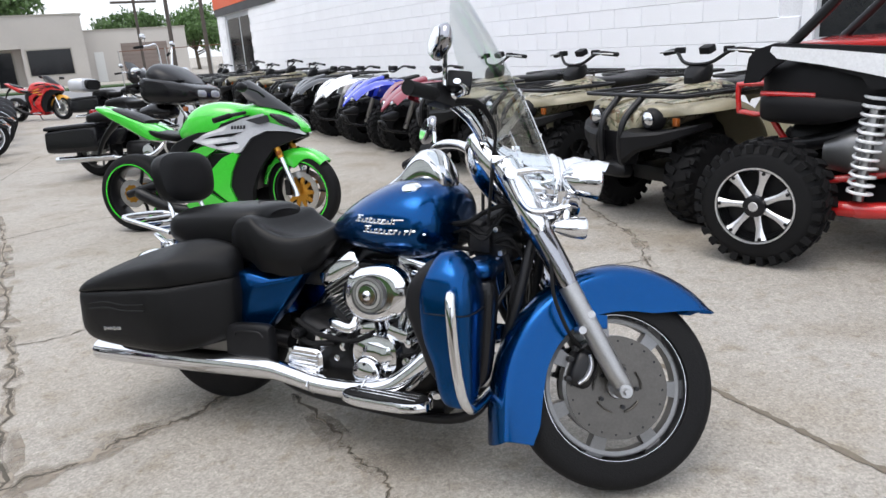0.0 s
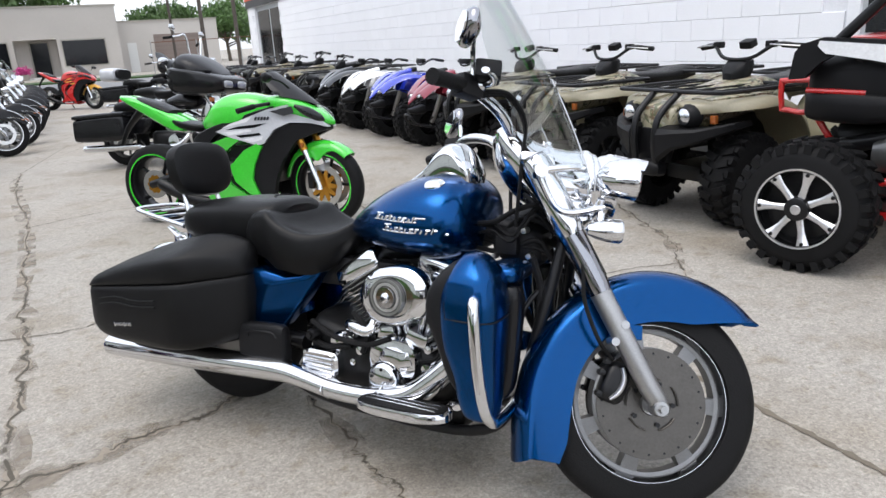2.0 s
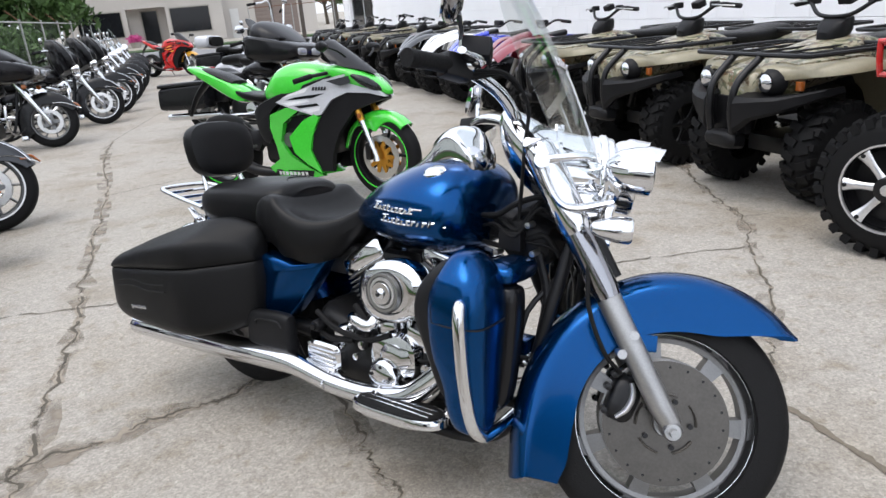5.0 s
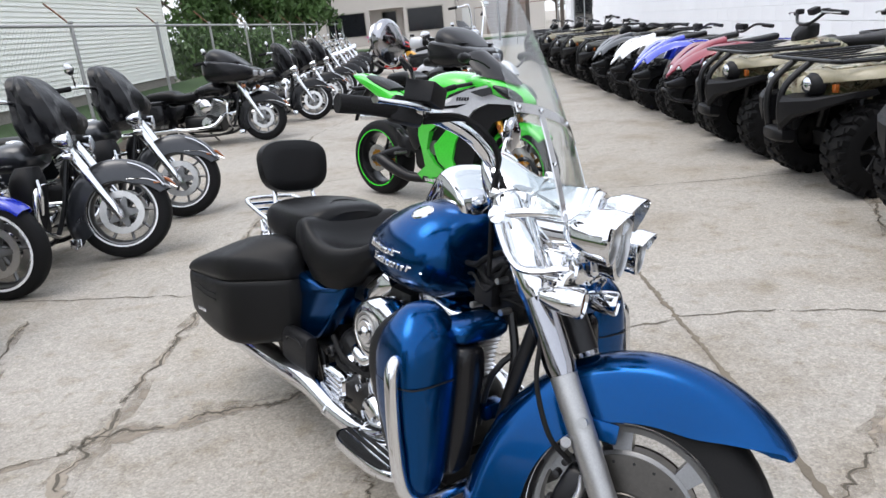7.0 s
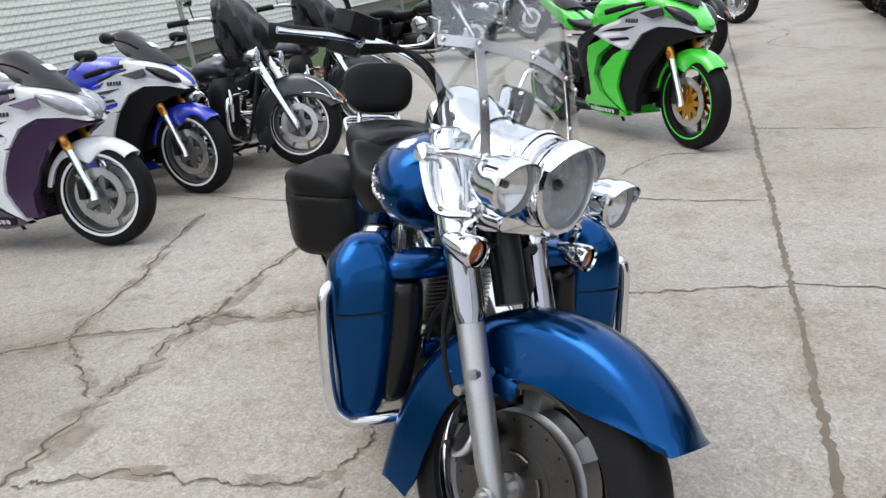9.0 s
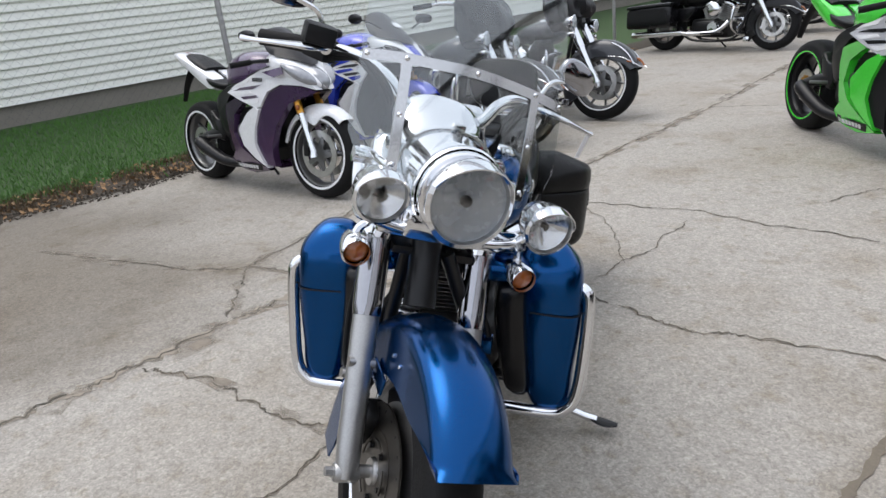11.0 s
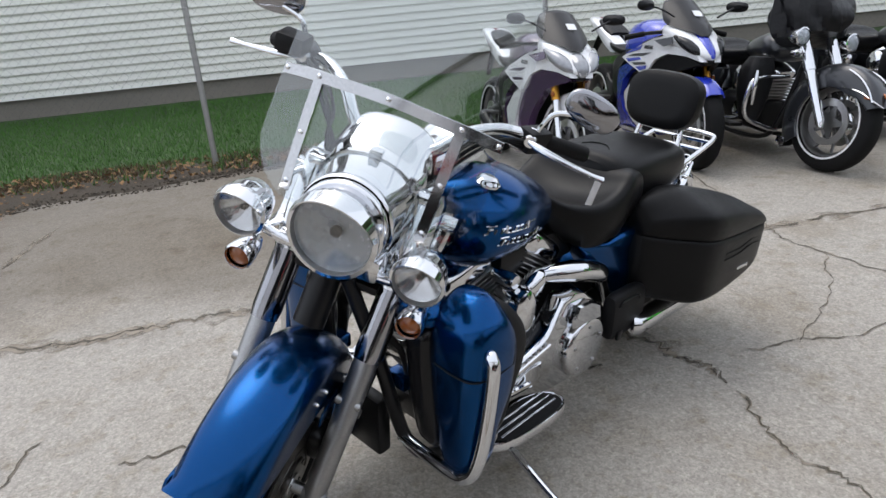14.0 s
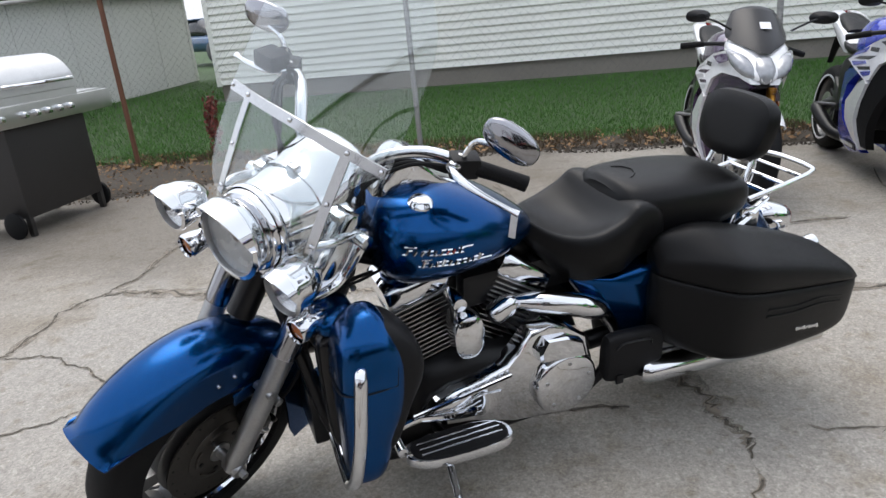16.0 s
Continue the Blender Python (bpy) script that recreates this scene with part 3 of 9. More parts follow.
part("roof", ([Vector(p) for p in ((HX + 0.45, HY0 - 0.4, HT), (HX + 0.45, HY1 + 0.4, HT), (HX - 4, HY1 + 0.4, HT + 2.4), (HX - 4, HY0 - 0.4, HT + 2.4), (HX - 8.5, HY0 - 0.4, HT), (HX - 8.5, HY1 + 0.4, HT), (HX + 0.45, HY0 - 0.4, HT + 0.15), (HX + 0.45, HY1 + 0.4, HT + 0.15), (HX - 4, HY1 + 0.4, HT + 2.55), (HX - 4, HY0 - 0.4, HT + 2.55), (HX - 8.5, HY0 - 0.4, HT + 0.15), (HX - 8.5, HY1 + 0.4, HT + 0.15))], [(0, 1, 2, 3), (3, 2, 5, 4), (7, 6, 9, 8), (8, 9, 10, 11), (0, 6, 7, 1), (4, 5, 11, 10), (0, 3, 9, 6), (3, 4, 10, 9), (1, 7, 8, 2), (2, 8, 11, 5)]), "shingle", house, "dark shingle roof", 0)
board = None
z = 0.46
while z < HT:
    sh = ([Vector(p) for p in ((HX + 0.030, HY0 + 0.06, 0), (HX + 0.030, HY1 - 0.06, 0), (HX - 0.004, HY1 - 0.06, 0.112), (HX - 0.004, HY0 + 0.06, 0.112), (HX - 0.012, HY0 + 0.06, 0), (HX - 0.012, HY1 - 0.06, 0))], [(0, 1, 2, 3), (4, 5, 1, 0)])
    if board is None:
        board = mesh_of("siding_board", sh, "siding", 0)
    o = new("siding_board", board)
    o.parent, o.location = house, (0, 0, z)
    z += 0.105

# white shed and grey yard things past the house corner
mound = structure("lawn_bank", ([Vector(p) for p in ((-3.8, -2.5, 0.02), (-7.45, -3.62, 0.21), (-14, -3.62, 0.25), (-14, -6.6, 0.46), (-7.4, -5.7, 0.34), (-3.8, -5.2, 0.20))], [(0, 1, 4, 5), (1, 2, 3, 4)]), "lawn_ground", "grass bank rising towards the shed", "lawn")
mound.matrix_basis = LOT
bank = []
rb = random.Random(21)
for _ in range(14000):
    x = rb.uniform(-12, -3.9)
    f = min(1, (-3.8 - x) / 3.6)
    y = rb.uniform(-5.4, -2.55 - 1.1 * f)
    g_ = (-2.5 - 1.1 * f - y) / 2.6
    z = 0.02 + 0.19 * f + 0.15 * g_
    a, h = rb.uniform(0, 6.28), rb.uniform(0.03, 0.075)
    bank.append(([(x, y, z), (x + 0.012 * math.cos(a), y + 0.012 * math.sin(a), z), (x + 0.02 * math.sin(a), y, z + h)], [(0, 1, 2)]))
tuft = tagged(new("bank_grass", mesh_of("bank_grass", join(*bank), "grass_blade", 0)), "green grass on the bank before the shed", "grass", kind="stuff")
tuft.matrix_basis = LOT
shed = thing("garden_shed", "white painted shed with a dark roof beyond the fence", "shed", LOT @ pose(-10.4, -5.64, 0.1, 0, 0, 4.5))
part("wall", slab(0, 7.5, -3.6, 0, 0, 1.82), "shed_white", shed)
part("corner_trim", slab(-0.02, 0.08, -0.06, 0.015, 0, 1.82), "shed_white", shed)
part("roof", ([Vector(p) for p in ((-0.25, 0.25, 1.80), (7.75, 0.25, 1.80), (7.75, -1.8, 2.75), (-0.25, -1.8, 2.75), (7.75, -3.85, 1.80), (-0.25, -3.85, 1.80), (-0.25, 0.25, 1.90), (7.75, 0.25, 1.90), (7.75, -1.8, 2.85), (-0.25, -1.8, 2.85), (7.75, -3.85, 1.90), (-0.25, -3.85, 1.90))], [(6, 7, 8, 9), (9, 8, 10, 11), (1, 0, 3, 2), (2, 3, 5, 4), (0, 1, 7, 6), (4, 5, 11, 10), (0, 6, 9, 3), (3, 9, 11, 5), (1, 2, 8, 7), (2, 4, 10, 8)]), "shingle", shed, "dark shingle roof", 0)
for k in range(5):
    part("panel_seam", slab(1.2 * (k + 1), 1.2 * (k + 1) + 0.03, 0.0, 0.012, 0.02, 1.8, 0.003), "shed_white", shed)

# blue car parked beyond the gap between shed and house
mat("car_blue", (0.03, 0.09, 0.20), 0.3, 0.3, 0.08, 2, coat=0.8)
car = thing("parked_car", "blue car parked on the street behind the house", "car", LOT @ pose(-21.5, -11.6, 0.3, 0, 0, 58))
part("body", rings([section(x, 0, z, w, u, d, 4, 20) for x, z, w, u, d in ((-2.2, 0.62, 0.70, 0.18, 0.22), (-2.1, 0.62, 0.84, 0.26, 0.30), (-0.6, 0.64, 0.88, 0.28, 0.34), (1.0, 0.62, 0.88, 0.26, 0.34), (2.0, 0.58, 0.80, 0.20, 0.28), (2.2, 0.55, 0.66, 0.12, 0.20))]), "car_blue", car)
part("cabin", rings([section(x, 0, z, w, u, 0.1, 4, 20) for x, z, w, u in ((-1.7, 0.9, 0.70, 0.10), (-1.1, 0.95, 0.74, 0.46), (0.2, 0.95, 0.74, 0.48), (0.95, 0.9, 0.72, 0.10))]), "window_dark", car, "dark car windows")
part("roof", slab(-1.1, 0.15, -0.66, 0.66, 1.40, 1.45, 0.02), "car_blue", car)
for x in (-1.35, 1.35):
    for y in (-0.82, 0.82):
        part("wheel", moved(lathe([(0.0, 0.09), (0.2, 0.09), (0.31, 0.06), (0.31, -0.06), (0.2, -0.09), (0.0, -0.09)], 20), Matrix.Translation((x, y, 0.31))), "black_band", car)

# white block building along the other side
WX, WY0, WY1, WH = 6.4, 4.35, 28.9, 3.7
DOOR = (24.2, 27.7)
wall = structure("wall_east", join(slab(WX + 0.02, WX + 0.3, -14, DOOR[0], -0.1, WH), slab(WX + 0.02, WX + 0.3, DOOR[1], WY1, -0.1, WH), slab(WX + 0.02, WX + 0.3, DOOR[0], DOOR[1], 2.71, WH)), "mortar_paint", "white painted concrete block wall of the shop", "wall")
wall.matrix_basis = LOT
end_wall = structure("wall_north", slab(WX + 0.3, WX + 14, WY1 - 0.3, WY1, -0.1, WH), "block_paint", "white end wall of the shop", "wall")
end_wall.matrix_basis = LOT
roof_cap = structure("roof_edge", slab(WX - 0.06, WX + 14, -14, WY1 + 0.06, WH, WH + 0.12), "black_band", "dark metal roof edge of the shop", "roof")
roof_cap.matrix_basis = LOT
band = structure("orange_fascia", slab(WX - 0.05, WX + 0.0, 21.0, WY1 + 0.05, 2.98, WH - 0.004), "orange_band", "orange painted fascia band along the roofline", "trim")
band.matrix_basis = LOT
band2 = structure("black_fascia", slab(WX - 0.04, WX + 0.0, 21.0, WY1 + 0.04, 2.72, 2.976), "black_band", "black painted fascia band under the orange one", "trim")
band2.matrix_basis = LOT
BL, BH, BZ = 0.46, 0.228, -0.073


def block_shape(long):
    e = 0.004
    x0, y0, y1, z0, z1 = WX + 0.021, 0.001, long - 0.001, 0.002, BH - 0.002
    f = WX
    v = [(f, y0 + e, z0 + e), (f, y1 - e, z0 + e), (f, y1 - e, z1 - e), (f, y0 + e, z1 - e), (f + e, y0, z0), (f + e, y1, z0), (f + e, y1, z1), (f + e, y0, z1), (x0, y0, z0), (x0, y1, z0), (x0, y1, z1), (x0, y0, z1)]
    q = [(0, 3, 2, 1)]
    for a in (0, 4):
        for i in range(4):
            j = (i + 1) % 4
            q.append((a + i, a + j, a + 4 + j, a + 4 + i))
    return [Vector(p) for p in v], q


unit = mesh_of("block", block_shape(BL), "block_paint", 0)
rest = []
count = 0
for c in range(int((WH - BZ) / BH)):
    y, z = -5.94 + (BL / 2 if c % 2 else 0), BZ + c * BH
    while y + BL < WY1:
        if not (DOOR[0] - BL < y < DOOR[1] and z < 2.75) and not (2.25 - BL < y < WY0 and 0.30 < z + BH and z < 2.9):
            jit = noise.noise(Vector((y * 3.1, c * 1.7, 0))) * 0.0022
            if 4.3 < y < 13.5 and 3 <= c < 16 and count < 300:
                o = new("block", unit)
                o.parent, o.location = wall, (jit, y, z)
                count += 1
            else:
                rest.append(moved(block_shape(BL), Matrix.Translation((jit, y, z))))
        y += BL
far_blocks = part("block_courses", join(*rest), "block_paint", wall, smooth=0)
far_blocks["kind"] = "stuff"

# shop window behind the side-by-side, and the glazed shop door at the far end
win = structure("window_1", slab(WX - 0.01, WX + 0.06, 2.25, 4.3, 0.4, 2.9), "frame_grey", "grey metal framed shop window with dark panes", "window")
win.matrix_basis = LOT
for j in range(4):
    for i in range(2):
        part("pane", slab(WX - 0.016, WX - 0.008, 2.35 + i * 0.97, 3.22 + i * 0.97, 0.5 + j * 0.6, 1.02 + j * 0.6), "window_dark", win)
    part("mullion", slab(WX - 0.03, WX - 0.011, 2.25, 4.3, 1.03 + j * 0.6, 1.09 + j * 0.6, 0.004), "frame_grey", win)
part("window_frame", slab(WX - 0.05, WX + 0.0, 4.24, 4.36, 0.35, 2.95, 0.01), "block_paint", win, "white painted jamb")
sdoor = structure("door_1", slab(WX + 0.10, WX + 0.16, DOOR[0], DOOR[1], 0, 2.75), "frame_grey", "grey framed glazed shop entrance", "door")
sdoor.matrix_basis = LOT
for y0, y1 in ((DOOR[0] + 0.12, DOOR[0] + 1.5), (DOOR[0] + 1.7, DOOR[1] - 0.12)):
    part("pane", slab(WX + 0.085, WX + 0.099, y0, y1, 0.15, 2.55), "window_dark", sdoor)

# beige one-storey building across the street
FY = 54.0
beige = thing("beige_building", "low beige brick shop building across the street", "building", LOT)
for q in ((-7.2, -3.151, FY, 0.0, 4.5), (-3.15, -0.65, FY + 1.2, 0.0, 2.55), (-3.15, -0.65, FY, 2.551, 4.5), (-0.649, 3.15, FY, 0.0, 4.5)):
    part("wall", slab(q[0], q[1], q[2], FY + 14, q[3], q[4]), "beige_brick", beige, smooth=0)
part("parapet", slab(-7.3, 3.25, FY - 0.06, FY + 14.1, 4.5, 4.62), "beige_trim", beige)
for x0, x1 in ((-6.2, -3.5), (-0.35, 2.2)):
    w = part("window", slab(x0 - 0.08, x1 + 0.08, FY - 0.05, FY + 0.0, 0.75, 2.5), "beige_trim", beige)
    part("pane", slab(x0, x1, FY - 0.06, FY - 0.051, 0.83, 2.42), "window_dark", w)
for x0, x1, k0 in ((-7.2, -3.15, 0), (-3.15, -0.65, 17), (-0.65, 3.15, 0)):
    for k in range(k0, 30):
        part("course", slab(x0 + 0.01, x1 - 0.01, FY - 0.022, FY - 0.001, 0.01 + 0.15 * k, 0.145 + 0.15 * k, 0.006), "beige_brick", beige, smooth=0)
part("step", slab(-2.6, 0.1, FY - 1.2, FY - 0.03, 0.10, 0.18, 0.02), "shed_white", beige, "pale concrete step")
d = part("door", slab(-2.35, -1.15, FY + 1.14, FY + 1.2, 0.1, 2.45), "beige_trim", beige)
part("pane", slab(-2.25, -1.25, FY + 1.12, FY + 1.139, 0.2, 2.35), "window_dark", d)
annex = thing("beige_annex", "lower beige garage annex with a brown roller door", "building", LOT)
part("wall", slab(3.26, 10, FY + 2, FY + 12, 0, 3.5), "beige_brick", annex)
part("parapet", slab(3.26, 10.05, FY + 1.95, FY + 12, 3.5, 3.6), "beige_trim", annex)
part("roller_door", slab(5.5, 8.6, FY + 1.96, FY + 2, 0, 2.6), "roll_door", annex)
for k in range(9):
    part("door_slat", slab(5.5, 8.6, FY + 1.945, FY + 1.959, 0.29 * k + 0.01, 0.29 * k + 0.27, 0.01), "roll_door", annex)
part("side_door", slab(3.7, 4.3, FY + 1.96, FY + 2, 0, 2.1), "shed_white", annex)
flowers = thing("flower_tub", "tub of bright pink flowers beside the entrance", "flowers", LOT @ pose(-2.85, 52.9, 0.1))
part("tub", lathe([(0.28, 0), (0.36, 0.35), (0.33, 0.35)], 16, "z"), "beige_trim", flowers)


def foliage(centre, radii, count, size, seed, gap=0.0):
    """Many small leaf cards in an uneven crown."""
    rnd = random.Random(seed)
    vs, fs = [], []
    while len(fs) < count:
        d = Vector((rnd.gauss(0, 1), rnd.gauss(0, 1), rnd.gauss(0, 1))).normalized()
        r = rnd.random() ** 0.45
        lump = 0.78 + 0.5 * noise.noise(d * 2.3 + Vector((seed, 0, 0)))
        p = Vector((d.x * radii[0], d.y * radii[1], d.z * radii[2])) * (r * lump)
        if gap and noise.noise(p * gap + Vector((0, seed, 0))) < -0.12:
            continue
        p += Vector(centre)
        m = Euler((rnd.uniform(0, 6.3), rnd.uniform(0, 6.3), rnd.uniform(0, 6.3))).to_matrix()
        s = size * rnd.uniform(0.5, 1.3)
        k = len(vs)
        vs += [p + m @ Vector(q) for q in ((-s, 0, 0), (0, -s * 0.45, s * 0.1), (s, 0, 0), (0, s * 0.45, s * 0.1))]
        fs.append((k, k + 1, k + 2, k + 3))
    return vs, fs


part("blossom", foliage((0, 0, 0.55), (0.7, 0.5, 0.38), 900, 0.06, 4), "flower_pink", flowers, "bright pink blossom", 0)


def tree(label, x, y, height, spread, seed, trunk=0.22, count=5200, low=0.28):
    rnd = random.Random(seed)
    t = thing("tree", label, "tree", LOT @ pose(x, y, 0))
    top = height * 0.62
    limbs = [tube([(0, 0, -0.2), (rnd.uniform(-0.2, 0.2), rnd.uniform(-0.2, 0.2), top * 0.5), (rnd.uniform(-0.4, 0.4), rnd.uniform(-0.4, 0.4), top)], [trunk, trunk * 0.7, trunk * 0.3], 10)]
    crowns = []
    for k in range(7):
        a, h = k * 0.9 + rnd.uniform(0, 0.5), height * rnd.uniform(low, 0.55)
        e = (math.cos(a) * spread * rnd.uniform(0.35, 0.7), math.sin(a) * spread * rnd.uniform(0.35, 0.7), h + height * rnd.uniform(0.12, 0.3))
        limbs.append(tube([(0, 0, h * 0.8), (e[0] * 0.5, e[1] * 0.5, h * 1.05), e], [trunk * 0.4, trunk * 0.25, trunk * 0.08], 7))
        crowns.append(foliage(e, (spread * 0.55, spread * 0.55, height * 0.2), count // 9, 0.16 + height * 0.012, seed * 10 + k, 0.8))
    crowns.append(foliage((0, 0, height * 0.72), (spread * 0.7, spread * 0.7, height * 0.28), count // 4, 0.16 + height * 0.012, seed * 10 + 9, 0.8))
    part("trunk", join(*limbs), "bark", t)
    part("crown", join(*crowns), "leaf", t, "uneven green crown", 0)
    return t


for lab, x, y, h, s, sd in (("large leafy green tree behind the house", -9.5, 33, 11, 5.2, 1), ("leafy green tree behind the fence", -5.4, 36.0, 9, 4.4, 2), ("dense green tree behind the far yard", -14, 40, 12, 6, 3),
                            ("tree showing over the beige roof", -4.5, 74, 10.5, 6.0, 4), ("tree showing over the beige roof", -13, 76, 11, 6.5, 5), ("tree behind the garage annex", 11.5, 100, 8.2, 5.0, 6), ("tree behind the garage annex", 20, 98, 8.6, 5.5, 7),
                            ("tree behind the garage annex", 16.0, 84, 6.6, 4.0, 8), ("green tree at the far side of the street", -20, 50, 12, 6, 9)):
    tree(lab, x, y, h, s, sd)
hedge = thing("hedge", "clipped dark green hedge beyond the fence", "hedge", LOT)
part("foliage", join(foliage((-5.6, 30, 0.9), (1.6, 2.2, 1.2), 2600, 0.14, 31), foliage((-8.2, 29, 1.0), (2.2, 2.0, 1.4), 2600, 0.14, 32)), "leaf", hedge, "", 0)

bush = thing("shrub", "tall leafy green shrubs behind the far fence", "shrub", LOT)
part("stems", join(*[tube([(x, y, -0.1), (x + 0.3, y, 1.6), (x + dx, y + 0.2, 3.6)], [0.08, 0.06, 0.02], 7) for x, y, dx in ((-8.6, 32.5, -0.8), (-7.2, 33, 0.5), (-5.6, 32.4, -0.4), (-4.4, 33.2, 0.6))]), "bark", bush)
part("foliage", join(foliage((-7.6, 32.6, 2.9), (2.9, 1.8, 2.5), 4600, 0.17, 41, 0.7), foliage((-4.9, 32.8, 2.8), (2.4, 1.8, 2.4), 4200, 0.17, 42, 0.7), foliage((-6.3, 33, 4.6), (2.8, 1.8, 1.7), 3000, 0.17, 43, 0.7)), "leaf", bush, "", 0)

# street poles and wires
for lab, x, y, h, r in (("wooden utility pole with a cross-arm", 4.95, 40.5, 9.5, 0.075), ("wooden utility pole behind the shop", 6.9, 43.0, 9.5, 0.12), ("wooden utility pole behind the shop", 10.2, 50.0, 9.5, 0.14)):
    p = thing("utility_pole", lab, "pole", LOT @ pose(x, y, 0))
    part("pole", tube([(0, 0, -0.2), (0, 0, h * 0.5), (0.05, 0, h)], [r, r * 0.9, r * 0.75], 12), "wood_pole", p)
    if r < 0.1:
        part("cross_arm", slab(-1.1, 1.1, -0.06, 0.06, 4.15, 4.27, 0.01), "wood_pole", p)
        for x2 in (-1.0, -0.5, 0.5, 1.0):
            part("insulator", lathe([(0.0, 4.42), (0.04, 4.40), (0.05, 4.34), (0.03, 4.27)], 10, "z"), "shed_white", p)
yard_fence = thing("yard_fence", "far wire fence across the end of the lot", "fence", LOT)
part("top_rail", tube([(3.2, 34, 1.75), (6, 34, 1.78), (11, 33.6, 1.85)], 0.016, 8, 1), "rust_post", yard_fence)
for k in range(5):
    part("post", tube([(3.2 + 1.9 * k, 34 - 0.08 * k, 0), (3.2 + 1.9 * k, 34 - 0.08 * k, 1.8)], 0.022, 8, 1), "galvanised", yard_fence)

# ---- the blue touring motorcycle: x ahead, y to its left, from the rear wheel's foot ----
HERO = pose(-0.947, 2.493, -0.012, 0, 0, -25.9) @ pose(0, 0, 0, -7.9, 0, 0)
bike = thing("touring_motorcycle", "metallic blue touring motorcycle with black saddlebags and clear windshield", "motorcycle", HERO)
RAKE, STEER, HUB = radians(30.5), radians(33.5), Vector((1.512, 0.0, 0.273))
AXIS = Vector((-math.sin(RAKE), 0, math.cos(RAKE)))
TURNED = Matrix.Translation(HUB) @ Matrix.Rotation(STEER, 4, AXIS) @ Matrix.Translation(-HUB)


def steer(shape):
    return moved(shape, TURNED)


def both(name, shape, material, parent, label="", turned=False, smooth=40):
    for s in (shape, mirrored(shape)):
        part(name, steer(s) if turned else s, material, parent, label, smooth)


def at(shape, x, y, z):
    return moved(shape, Matrix.Translation((x, y, z)))


def tyre_shape(R, w, r_in, seg=48, square=0.75):
    p = []
    for k in range(13):
        a = math.pi * k / 12
        c, s = math.cos(a), math.sin(a)
        p.append((r_in + (R - r_in) * (abs(s) ** 0.55), w / 2 * math.copysign(abs(c) ** square, c)))
    p += [(r_in - 0.004, -w / 2 * 0.7), (r_in - 0.004, w / 2 * 0.7)]
    return lathe(p, seg, loop=True)


def rim_shape(r, w, seg=48):
    return lathe([(r, w / 2), (r - 0.004, w / 2 + 0.003), (r - 0.015, w / 2 + 0.001), (r - 0.022, w / 2 - 0.012), (r - 0.028, w / 2 - 0.03), (r - 0.028, -w / 2 + 0.03), (r - 0.022, -w / 2 + 0.012), (r - 0.015, -w / 2 - 0.001), (r - 0.004, -w / 2 - 0.003), (r, -w / 2)], seg, loop=True)


def slotted_web(parent, name, r0, r1, n, y, t, m, label):
    """A cast wheel centre: a dished disc joined to the rim by broad spokes with slots between."""
    hub = part(name, moved(lathe([(0.0, y + t), (0.05, y + t + 0.008), (r0 - 0.012, y + t), (r0, y), (r0, -y), (r0 - 0.012, -y - t), (0.05, -y - t - 0.008), (0.0, -y - t)], 40), m), "wheel_alloy", parent, label)
    for k in range(n):
        a0 = 2 * math.pi * k / n
        rows = []
        for j in range(5):
            a = a0 + (j - 2) * (2 * math.pi / n) * 0.07
            c, s = math.cos(a), math.sin(a)
            rows.append([(rr * c, yy, rr * s) for rr, yy in ((r0 - 0.01, y), (r1, y * 0.75), (r1, -y * 0.75), (r0 - 0.01, -y))])
        part("spoke", moved(rings(rows), m), "wheel_alloy", hub)
    part("inner_band", moved(lathe([(r1 - 0.012, y * 0.8), (r1 + 0.004, y * 0.9), (r1 + 0.004, -y * 0.9), (r1 - 0.012, -y * 0.8)], 48, loop=True), m), "wheel_alloy", hub)
    return hub


def brake_disc(r0, r1, holes=20):
    out = [lathe([(r0, 0.0025), (r1, 0.0025), (r1, -0.0025), (r0, -0.0025)], 48, loop=True)]
    dots = []
    for k in range(holes):
        a, rr = 2 * math.pi * k / holes, r1 - 0.014
        dots.append(at(lathe([(0.0, 0.0032), (0.0034, 0.0032), (0.0034, -0.0032), (0.0, -0.0032)], 8), rr * math.cos(a), 0, rr * math.sin(a)))
    return out[0], join(*dots)


